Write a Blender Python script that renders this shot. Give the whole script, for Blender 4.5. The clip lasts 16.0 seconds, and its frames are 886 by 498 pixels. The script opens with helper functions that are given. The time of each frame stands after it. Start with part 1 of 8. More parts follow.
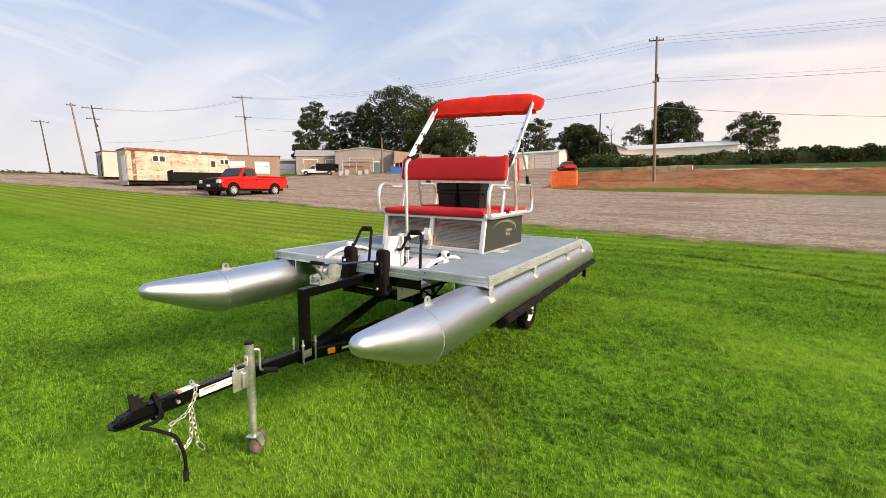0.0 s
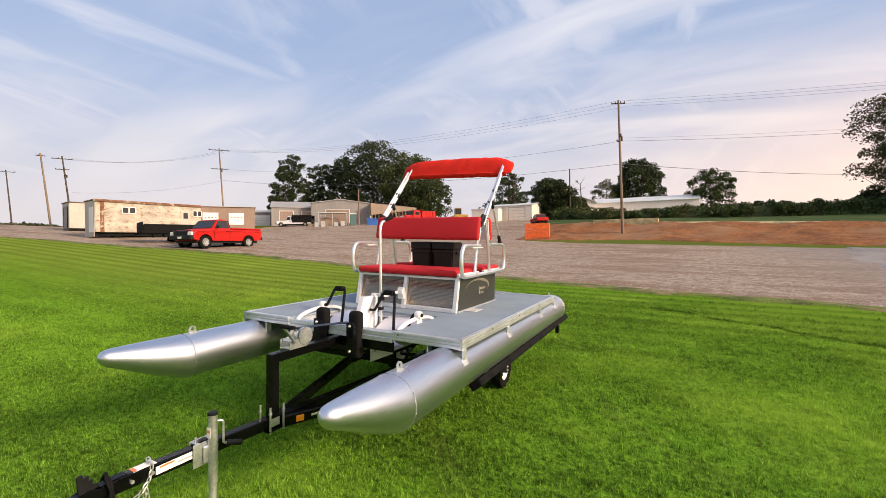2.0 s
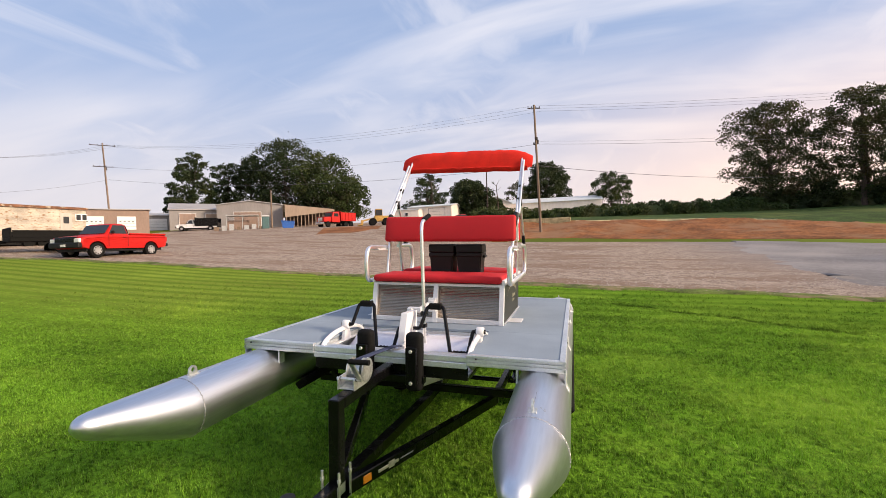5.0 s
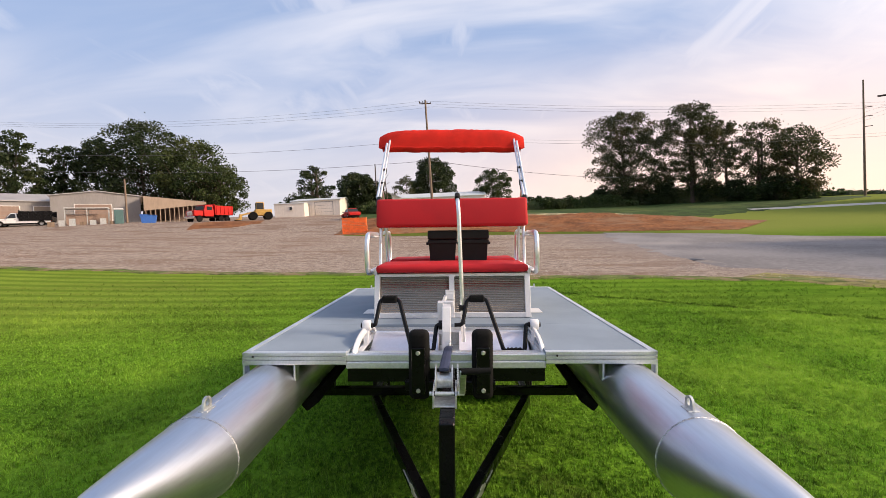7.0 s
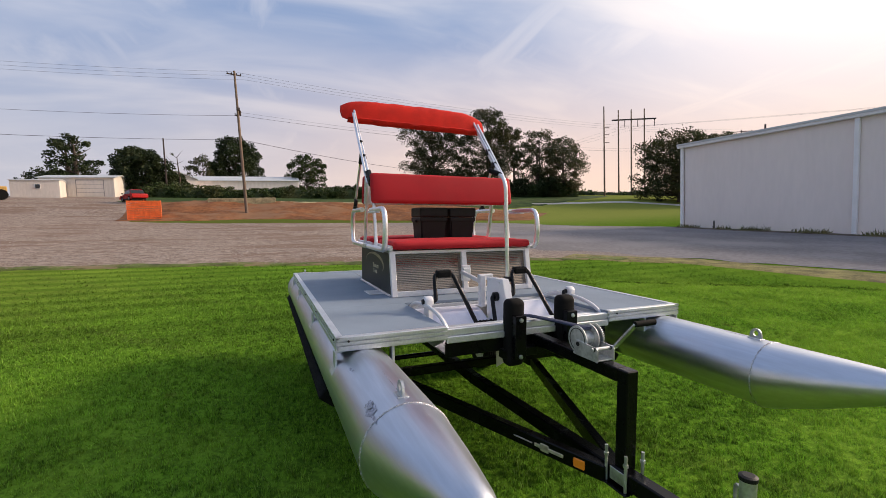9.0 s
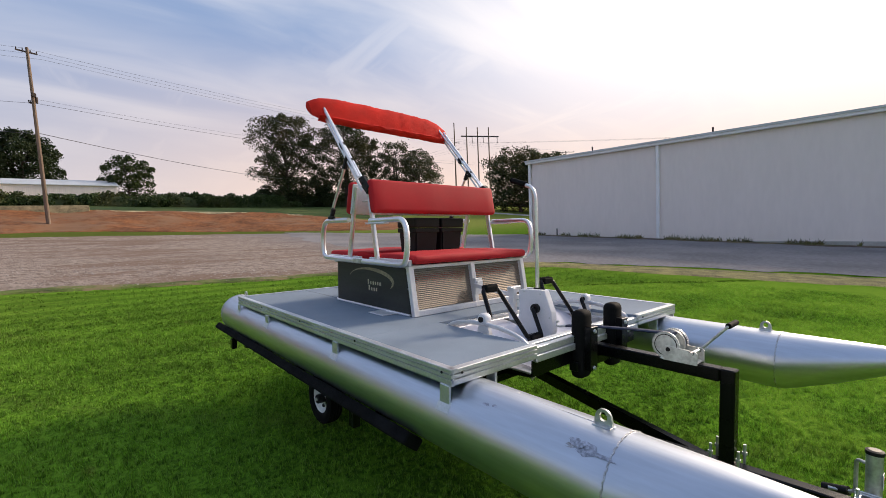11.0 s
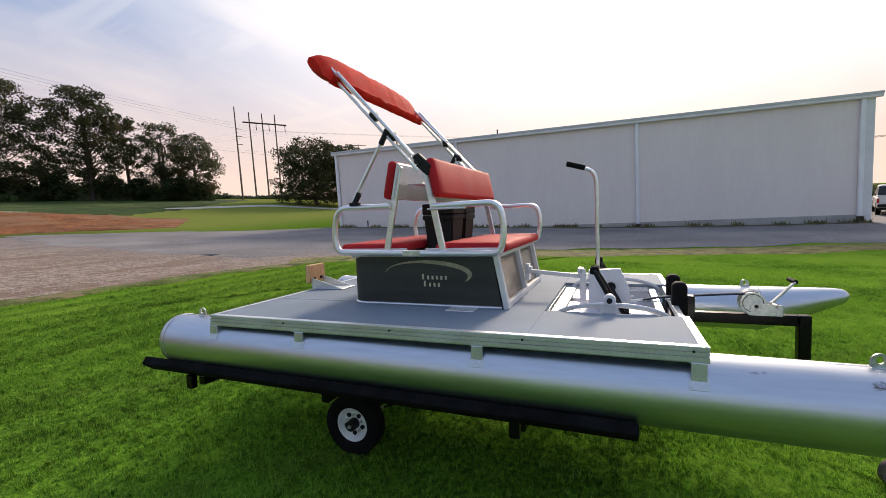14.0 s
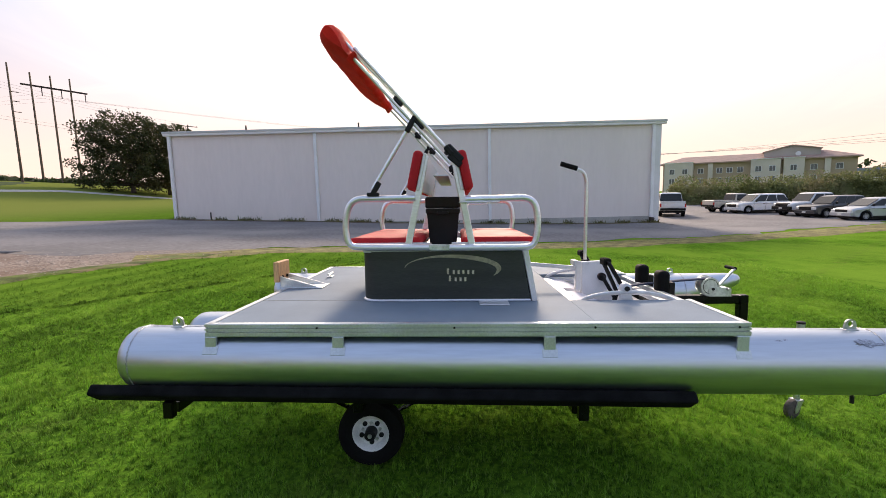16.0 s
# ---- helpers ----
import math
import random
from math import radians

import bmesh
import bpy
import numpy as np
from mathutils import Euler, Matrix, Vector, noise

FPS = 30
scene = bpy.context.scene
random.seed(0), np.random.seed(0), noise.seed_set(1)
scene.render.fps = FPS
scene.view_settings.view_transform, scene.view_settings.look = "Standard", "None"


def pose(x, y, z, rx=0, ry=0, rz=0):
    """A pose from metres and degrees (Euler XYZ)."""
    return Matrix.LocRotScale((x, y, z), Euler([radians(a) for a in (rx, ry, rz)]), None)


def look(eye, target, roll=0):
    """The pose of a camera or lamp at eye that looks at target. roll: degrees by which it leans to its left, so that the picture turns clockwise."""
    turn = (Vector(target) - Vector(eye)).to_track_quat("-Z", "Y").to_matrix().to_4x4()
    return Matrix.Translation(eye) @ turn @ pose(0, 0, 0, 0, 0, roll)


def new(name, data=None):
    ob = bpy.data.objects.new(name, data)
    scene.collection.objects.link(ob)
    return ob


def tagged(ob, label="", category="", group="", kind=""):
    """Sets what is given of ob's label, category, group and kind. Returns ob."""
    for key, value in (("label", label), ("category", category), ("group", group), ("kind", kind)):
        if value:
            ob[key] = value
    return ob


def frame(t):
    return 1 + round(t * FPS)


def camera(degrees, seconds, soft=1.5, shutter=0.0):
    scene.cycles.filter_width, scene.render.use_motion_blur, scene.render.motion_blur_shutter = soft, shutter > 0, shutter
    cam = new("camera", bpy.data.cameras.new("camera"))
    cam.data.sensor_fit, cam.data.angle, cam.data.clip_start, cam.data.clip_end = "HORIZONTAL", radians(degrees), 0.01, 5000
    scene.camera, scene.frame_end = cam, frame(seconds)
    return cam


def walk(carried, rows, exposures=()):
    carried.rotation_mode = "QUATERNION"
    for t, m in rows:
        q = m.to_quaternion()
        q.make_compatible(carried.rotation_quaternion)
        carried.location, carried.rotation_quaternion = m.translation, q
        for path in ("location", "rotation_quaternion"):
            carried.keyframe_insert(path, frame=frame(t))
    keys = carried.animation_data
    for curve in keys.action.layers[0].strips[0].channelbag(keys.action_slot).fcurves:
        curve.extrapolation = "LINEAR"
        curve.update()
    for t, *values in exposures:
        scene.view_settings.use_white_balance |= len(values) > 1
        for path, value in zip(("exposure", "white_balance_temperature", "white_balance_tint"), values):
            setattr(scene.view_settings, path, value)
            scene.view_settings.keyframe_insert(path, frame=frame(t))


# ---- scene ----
cam = camera(90.2, 16.0, soft=0.6)
PATH = [
    (0, (2.449, -2.83, 1.532), (1.435, -1.122, 1.293), -0.7),
    (0.5, (2.534, -2.894, 1.58), (1.535, -1.168, 1.425), -0.6),
    (1, (2.565, -2.884, 1.63), (1.592, -1.138, 1.554), -0.4),
    (1.5, (2.548, -2.861, 1.627), (1.604, -1.098, 1.591), -0.4),
    (2, (2.493, -2.855, 1.621), (1.569, -1.082, 1.609), -0.7),
    (2.5, (2.365, -2.824, 1.617), (1.485, -1.028, 1.618), -0.7),
    (3, (2.164, -2.801, 1.66), (1.307, -0.994, 1.661), -1.1),
    (3.5, (1.984, -2.762, 1.672), (1.165, -0.938, 1.665), -1.0),
    (6, (0.646, -2.602, 1.66), (0.324, -0.628, 1.633), -3.2),
    (6.5, (0.379, -2.476, 1.683), (0.189, -0.486, 1.645), -3.3),
    (7, (0.081, -2.423, 1.628), (0.018, -0.425, 1.568), -2.7),
    (7.5, (-0.299, -2.402, 1.591), (-0.129, -0.413, 1.473), -2.7),
    (8, (-0.688, -2.29, 1.557), (-0.277, -0.339, 1.392), -1.0),
    (8.5, (-1.06, -2.195, 1.558), (-0.501, -0.283, 1.375), -1.2),
    (9, (-1.46, -2.138, 1.588), (-0.697, -0.295, 1.445), -2.0),
    (11.5, (-2.484, -1.051, 1.641), (-1.055, 0.34, 1.491), -1.7),
    (12, (-2.633, -0.765, 1.628), (-1.101, 0.509, 1.456), -1.5),
    (12.5, (-2.786, -0.494, 1.668), (-1.187, 0.694, 1.498), -3.4),
    (13, (-3.001, -0.219, 1.673), (-1.281, 0.787, 1.5), -4.1),
    (13.5, (-3.139, 0.01, 1.67), (-1.372, 0.927, 1.481), -3.9),
    (14, (-3.188, 0.341, 1.675), (-1.342, 1.084, 1.473), -3.3),
    (14.5, (-3.252, 0.552, 1.697), (-1.362, 1.169, 1.487), -3.2),
    (15, (-3.394, 0.856, 1.7), (-1.451, 1.275, 1.477), -3.0),
    (15.5, (-3.444, 1.129, 1.706), (-1.489, 1.477, 1.465), -2.6),
    (16, (-3.363, 1.465, 1.708), (-1.38, 1.541, 1.456), -1.3),
]
EXPOSURES = [(0, 0.80, 6900, 8), (1, 0.68, 6900, 10), (3.5, 0.64, 6800, 12), (6, 0.66, 6650, 12), (7, 0.66, 6600, 12), (8, 0.48, 6450, 12), (9, 0.29, 6400, 12), (11.5, 0.30, 6150, 10), (13, 0.28, 6150, 10), (15, 0.47, 6250, 11), (16, 0.60, 6300, 12)]
walk(cam, [(t, look(eye, target, roll)) for t, eye, target, roll in PATH], EXPOSURES)

# ---- sky and sun ----
SUN_AZ, SUN_EL = radians(93), radians(23)
world = bpy.data.worlds.new("evening_sky")
scene.world = world
world.use_nodes = True


class Nodes:
    """Short way to write node trees."""

    def __init__(self, tree):
        self.t = tree

    def n(self, kind):
        return self.t.nodes.new(kind)

    def link(self, a, b):
        self.t.links.new(a, b)

    def math(self, op, a, b=0.0, c=0.0, clamp=False):
        node = self.n("ShaderNodeMath")
        node.operation, node.use_clamp = op, clamp
        for i, v in enumerate((a, b, c)):
            if isinstance(v, (int, float)):
                node.inputs[i].default_value = v
            else:
                self.link(v, node.inputs[i])
        return node.outputs[0]

    def mix(self, fac, a, b, blend="MIX"):
        node = self.n("ShaderNodeMix")
        node.data_type, node.blend_type = "RGBA", blend
        for i, v in ((0, fac), (6, a), (7, b)):
            if isinstance(v, (int, float)):
                node.inputs[i].default_value = v
            elif isinstance(v, tuple):
                node.inputs[i].default_value = (*v, 1)
            else:
                self.link(v, node.inputs[i])
        return node.outputs[2]

    def noise(self, vec, scale, detail=3.0, rough=0.55, distort=0.0):
        node = self.n("ShaderNodeTexNoise")
        node.inputs["Scale"].default_value = scale
        node.inputs["Detail"].default_value = detail
        node.inputs["Roughness"].default_value = rough
        node.inputs["Distortion"].default_value = distort
        if vec is not None:
            self.link(vec, node.inputs["Vector"])
        return node.outputs["Fac"]

    def range(self, v, a, b, c=0.0, d=1.0):
        node = self.n("ShaderNodeMapRange")
        node.interpolation_type = "SMOOTHSTEP"
        self.link(v, node.inputs["Value"])
        for i, x in zip(("From Min", "From Max", "To Min", "To Max"), (a, b, c, d)):
            node.inputs[i].default_value = x
        return node.outputs["Result"]

    def mapping(self, vec, scale=(1, 1, 1), rot=(0, 0, 0)):
        node = self.n("ShaderNodeMapping")
        node.inputs["Scale"].default_value = scale
        node.inputs["Rotation"].default_value = [radians(a) for a in rot]
        self.link(vec, node.inputs["Vector"])
        return node.outputs["Vector"]


w = Nodes(world.node_tree)
world.node_tree.nodes.clear()
sky = w.n("ShaderNodeTexSky")
sky.sky_type, sky.sun_disc, sky.sun_elevation, sky.sun_rotation = "NISHITA", False, SUN_EL, SUN_AZ
sky.altitude, sky.air_density, sky.dust_density, sky.ozone_density = 200, 1.0, 2.0, 1.5
way = w.n("ShaderNodeTexCoord").outputs["Generated"]
split = w.n("ShaderNodeSeparateXYZ")
w.link(way, split.inputs[0])
height = split.outputs["Z"]
toward = w.n("ShaderNodeVectorMath")
toward.operation = "DOT_PRODUCT"
w.link(way, toward.inputs[0])
HALO = radians(17)
toward.inputs[1].default_value = (math.sin(SUN_AZ) * math.cos(HALO), math.cos(SUN_AZ) * math.cos(HALO), math.sin(HALO))
glow = w.math("POWER", w.range(toward.outputs["Value"], 0.36, 1.0), 1.9)
# thin drifting cirrus, drawn out along one heading and thicker toward the horizon
flat = w.n("ShaderNodeVectorMath")
flat.operation = "DIVIDE"
w.link(way, flat.inputs[0])
lift = w.math("ADD", w.math("MAXIMUM", height, 0.0), 0.22)
tri = w.n("ShaderNodeCombineXYZ")
for i in range(3):
    w.link(lift, tri.inputs[i])
w.link(tri.outputs[0], flat.inputs[1])
drift = w.mapping(flat.outputs[0], (0.7, 2.1, 1.0), (0, 0, 34))
wisps = w.noise(drift, 1.15, 5.0, 0.52, 0.55)
veil = w.noise(w.mapping(flat.outputs[0], (0.6, 0.9, 1.0), (0, 0, 20)), 0.9, 3.0, 0.5, 0.2)
cross = w.noise(w.mapping(flat.outputs[0], (2.3, 0.8, 1.0), (0, 0, -16)), 1.5, 6.0, 0.56, 0.7)
cloud = w.math("MULTIPLY", w.range(wisps, 0.36, 0.74, 0.0, 0.92), w.range(veil, 0.28, 0.58))
cloud = w.math("MAXIMUM", cloud, w.range(cross, 0.46, 0.74, 0.0, 0.62))
haze = w.range(height, 0.0, 0.42, 0.92, 0.0)
nishita = w.mix(1.0, sky.outputs[0], (0.085, 0.085, 0.085), "MULTIPLY")
blue = w.mix(0.72, nishita, (0.34, 0.455, 0.70))
cloudtone = w.mix(glow, (0.80, 0.785, 0.81), (1.25, 1.1, 0.98))
hazetone = w.mix(w.range(toward.outputs["Value"], -0.35, 0.55), (0.595, 0.570, 0.605), (1.08, 0.775, 0.59))
tone = w.mix(w.math("MULTIPLY", cloud, 0.68), blue, cloudtone)
tone = w.mix(haze, tone, hazetone)
tone = w.mix(w.math("MULTIPLY", glow, w.range(height, 0.05, 0.42, 0.0, 1.0)), tone, (1.5, 1.32, 1.17))
back = w.n("ShaderNodeBackground")
back.inputs["Strength"].default_value = 0.84
w.link(tone, back.inputs["Color"])
w.link(back.outputs[0], w.n("ShaderNodeOutputWorld").inputs["Surface"])

sun = new("sun", bpy.data.lights.new("sun", "SUN"))
sun.data.energy, sun.data.angle, sun.data.color = 3.5, radians(10), (1.0, 0.80, 0.60)
sun.matrix_world = look((0, 0, 0), (-math.sin(SUN_AZ) * math.cos(SUN_EL), -math.cos(SUN_AZ) * math.cos(SUN_EL), -math.sin(SUN_EL)))

# ---- materials ----
MATS = {}


def paint(name, colour, rough=0.6, metal=0.0, vary=0.12, scale=6.0, bump=0.0, grain=120.0, stretch=(1, 1, 1), second=None, cover=(0.45, 0.6),
          spec=0.5, rough_vary=0.1, world_space=False, cover_scale=None, coat=0.0):
    """A surface with variation at two scales: broad stains and fine grain, with matching relief and gloss."""
    m = bpy.data.materials.new(name)
    m.use_nodes = True
    g = Nodes(m.node_tree)
    b = m.node_tree.nodes["Principled BSDF"]
    if world_space:
        vec = g.n("ShaderNodeNewGeometry").outputs["Position"]
    else:
        vec = g.n("ShaderNodeTexCoord").outputs["Object"]
    vec = g.mapping(vec, stretch)
    broad = g.noise(vec, scale, 4.0)
    fine = g.noise(vec, grain, 2.0)
    both = g.math("ADD", g.math("MULTIPLY", broad, 0.6), g.math("MULTIPLY", fine, 0.4))
    dark = tuple(c * (1 - vary * 1.6) for c in colour)
    lite = tuple(min(1.0, c * (1 + vary * 1.2)) for c in colour)
    tint = g.mix(g.range(both, 0.3, 0.7), dark, lite)
    if second is not None:
        patch = g.noise(vec, cover_scale or scale * 0.7, 5.0, 0.65)
        tint = g.mix(g.range(patch, *cover), tint, second)
    g.link(tint, b.inputs["Base Color"])
    g.link(g.math("ADD", g.math("MULTIPLY", broad, rough_vary * 2), rough - rough_vary, clamp=True), b.inputs["Roughness"])
    b.inputs["Metallic"].default_value = metal
    b.inputs["Specular IOR Level"].default_value = spec
    b.inputs["Coat Weight"].default_value = coat
    if bump:
        relief = g.n("ShaderNodeBump")
        relief.inputs["Strength"].default_value = bump
        relief.inputs["Distance"].default_value = 0.01
        g.link(both, relief.inputs["Height"])
        g.link(relief.outputs[0], b.inputs["Normal"])
    MATS[name] = m
    return m


def turf(name, deep, fresh, straw, share=0.0, spec=0.12, fine=11.0, relief=0.0):
    """Grass: deep and fresh greens in clumps, sun-bleached patches, a paler side painted toward the sun, faint mowing
    streaks, and dead straw here and there.
    """
    m = bpy.data.materials.new(name)
    m.use_nodes = True
    q = Nodes(m.node_tree)
    b = m.node_tree.nodes["Principled BSDF"]
    geo = q.n("ShaderNodeNewGeometry")
    at = geo.outputs["Position"]
    clump = q.noise(at, fine, 3.0, 0.65)
    streak = q.noise(q.mapping(at, (0.18, 1.0, 1.0), (0, 0, 14)), 1.1, 4.0, 0.6)
    patch = q.noise(at, 0.42, 5.0, 0.62)
    tuft = q.noise(at, 30.0, 2.0, 0.6)
    mixv = q.math("ADD", q.math("ADD", q.math("MULTIPLY", clump, 0.26), q.math("MULTIPLY", streak, 0.20)), q.math("ADD", q.math("MULTIPLY", patch, 0.12), q.math("MULTIPLY", tuft, 0.42)))
    tint = q.mix(q.range(mixv, 0.41, 0.57), deep, fresh)
    if share:
        each = geo.outputs["Random Per Island"]
        tint = q.mix(q.range(each, 0.0, 0.40, 0.75, 0.0), tint, deep)
        tint = q.mix(q.range(each, 0.78, 1.0, 0.0, 0.6), tint, (0.30, 0.44, 0.10))
    # drier toward the lane, where paler straw also stands in for the sunlit side
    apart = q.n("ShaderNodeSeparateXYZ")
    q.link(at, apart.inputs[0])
    dry_and_sunlit = q.math("ADD", q.noise(at, 0.30, 5.0, 0.7), q.math("ADD", q.range(apart.outputs["X"], -2.0, 6.0, -0.02, 0.13), q.range(apart.outputs["Y"], 12.0, 34.0, 0.0, -0.24)))
    tint = q.mix(q.range(dry_and_sunlit, 0.50, 0.72, 0.0, 0.75), tint, straw)
    dry = q.noise(q.mapping(at, (1.0, 0.3, 1.0), (0, 0, -20)), 2.3, 4.0, 0.7)
    tint = q.mix(q.range(dry, 0.66, 0.76, 0.0, 0.5), tint, (0.17, 0.15, 0.045))
    # the turf thins and yellows toward the gravel
    tint = q.mix(q.math("MULTIPLY", q.range(apart.outputs["Y"], 1.5, 8.0, 0.0, 0.40), q.range(apart.outputs["X"], -10.0, 0.0, 1.0, 0.15)), tint, (0.255, 0.255, 0.055))
    # mowing lines, plainer toward the gravel
    wave = q.n("ShaderNodeTexWave")
    wave.wave_type, wave.bands_direction = "BANDS", "Y"
    wave.inputs["Scale"].default_value, wave.inputs["Distortion"].default_value, wave.inputs["Detail"].default_value = 0.40, 1.6, 2.0
    wave.inputs["Detail Scale"].default_value = 0.35
    q.link(q.mapping(at, (0.25, 1.0, 1.0), (0, 0, 4)), wave.inputs["Vector"])
    mown = q.math("MULTIPLY", q.range(wave.outputs["Fac"], 0.35, 0.9), q.range(apart.outputs["Y"], 2.0, 9.0, 0.03, 0.50))
    tint = q.mix(mown, tint, deep)
    # two worn wheel tracks across the lawn
    across = q.n("ShaderNodeVectorMath")
    across.operation = "DOT_PRODUCT"
    q.link(at, across.inputs[0])
    across.inputs[1].default_value = (0.745, 0.667, 0.0)
    wavy = q.math("ADD", across.outputs["Value"], q.math("MULTIPLY", q.noise(at, 0.9, 3.0), 0.5))
    for centre in (1.05, 3.0):
        off = q.math("ABSOLUTE", q.math("SUBTRACT", wavy, centre))
        worn = q.math("MULTIPLY", q.range(off, 0.04, 0.20, 0.18, 0.0), q.range(q.noise(at, 3.0, 4.0, 0.7), 0.42, 0.60))
        tint = q.mix(worn, tint, (0.130, 0.115, 0.045))
    # a shallow rut beyond the boat, its shade painted in; duller grass behind it
    rut = q.n("ShaderNodeVectorMath")
    rut.operation = "DOT_PRODUCT"
    q.link(at, rut.inputs[0])
    rut.inputs[1].default_value = (0.534, 0.846, 0.0)
    along = q.n("ShaderNodeVectorMath")
    along.operation = "DOT_PRODUCT"
    q.link(at, along.inputs[0])
    along.inputs[1].default_value = (0.846, -0.534, 0.0)
    off = q.math("SUBTRACT", q.math("ADD", rut.outputs["Value"], q.math("MULTIPLY", q.noise(at, 0.8, 4.0, 0.6), 0.9)), 8.70)
    run = q.range(along.outputs["Value"], -3.6, -2.2)
    dark = q.math("MULTIPLY", q.range(q.math("ABSOLUTE", off), 0.05, 0.22, 0.85, 0.0), q.range(q.noise(at, 2.2, 3.0, 0.7), 0.34, 0.56))
    tint = q.mix(q.math("MULTIPLY", dark, run), tint, tuple(c * 0.45 for c in deep))
    tint = q.mix(q.math("MULTIPLY", q.range(off, 0.0, 0.4, 0.0, 0.35), run), tint, deep)
    # the fields beyond the lot: dull at its edge, yellow where they lie open
    field = q.mix(q.range(apart.outputs["X"], 14.0, 27.0), (0.098, 0.112, 0.028), (0.200, 0.225, 0.058))
    tint = q.mix(q.range(apart.outputs["Y"], 24.0, 42.0, 0.0, 0.85), tint, field)
    q.link(tint, b.inputs["Base Color"])
    b.inputs["Roughness"].default_value = 0.65
    b.inputs["Specular IOR Level"].default_value = spec
    out = b.outputs[0]
    if share:
        thin = q.n("ShaderNodeBsdfTranslucent")
        q.link(tint, thin.inputs["Color"])
        mixed = q.n("ShaderNodeMixShader")
        mixed.inputs[0].default_value = share
        q.link(out, mixed.inputs[1])
        q.link(thin.outputs[0], mixed.inputs[2])
        out = mixed.outputs[0]
    if relief:
        bumpy = q.n("ShaderNodeBump")
        bumpy.inputs["Strength"].default_value = relief
        bumpy.inputs["Distance"].default_value = 0.03
        q.link(q.math("ADD", mixv, q.math("MULTIPLY", q.noise(at, 45.0, 2.0), 0.3)), bumpy.inputs["Height"])
        q.link(bumpy.outputs[0], b.inputs["Normal"])
    q.link(out, m.node_tree.nodes["Material Output"].inputs["Surface"])
    MATS[name] = m


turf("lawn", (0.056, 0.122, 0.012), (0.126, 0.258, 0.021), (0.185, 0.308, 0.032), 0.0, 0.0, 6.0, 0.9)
turf("blade", (0.042, 0.094, 0.010), (0.238, 0.478, 0.040), (0.325, 0.525, 0.058), 0.26, 0.06)


def leafy(name, colours, share=0.35, patch=0.9, fine=14.0):
    """Thin leaves that glow a little when lit from behind, each of its own shade."""
    m = bpy.data.materials.new(name)
    m.use_nodes = True
    q = Nodes(m.node_tree)
    b = m.node_tree.nodes["Principled BSDF"]
    geo = q.n("ShaderNodeNewGeometry")
    tint = q.mix(geo.outputs["Random Per Island"], colours[0], colours[1])
    tint = q.mix(q.range(q.noise(geo.outputs["Position"], patch, 4.0, 0.6), 0.42, 0.72, 0.0, 0.85), tint, colours[2])
    tint = q.mix(q.range(q.noise(geo.outputs["Position"], fine, 2.0), 0.58, 0.75, 0.0, 0.5), tint, colours[0])
    q.link(tint, b.inputs["Base Color"])
    b.inputs["Roughness"].default_value = 0.6
    b.inputs["Specular IOR Level"].default_value = 0.25
    thin = q.n("ShaderNodeBsdfTranslucent")
    q.link(tint, thin.inputs["Color"])
    mixed = q.n("ShaderNodeMixShader")
    mixed.inputs[0].default_value = share
    q.link(b.outputs[0], mixed.inputs[1])
    q.link(thin.outputs[0], mixed.inputs[2])
    q.link(mixed.outputs[0], m.node_tree.nodes["Material Output"].inputs["Surface"])
    MATS[name] = m


leafy("leaf_deep", ((0.014, 0.026, 0.009), (0.036, 0.056, 0.018), (0.056, 0.068, 0.024)), 0.28, 0.25, 0.8)
leafy("leaf_green", ((0.020, 0.036, 0.011), (0.054, 0.080, 0.021), (0.080, 0.094, 0.028)), 0.30, 0.25, 0.8)
leafy("leaf_warm", ((0.024, 0.034, 0.013), (0.064, 0.075, 0.026), (0.110, 0.084, 0.034)), 0.32, 0.25, 0.8)
leafy("leaf_bush", ((0.10, 0.125, 0.042), (0.26, 0.285, 0.105), (0.33, 0.27, 0.14)), 0.30, 0.25, 0.8)
leafy("leaf_hedge", ((0.025, 0.045, 0.014), (0.065, 0.105, 0.028), (0.100, 0.100, 0.035)), 0.25, 0.2, 0.8)
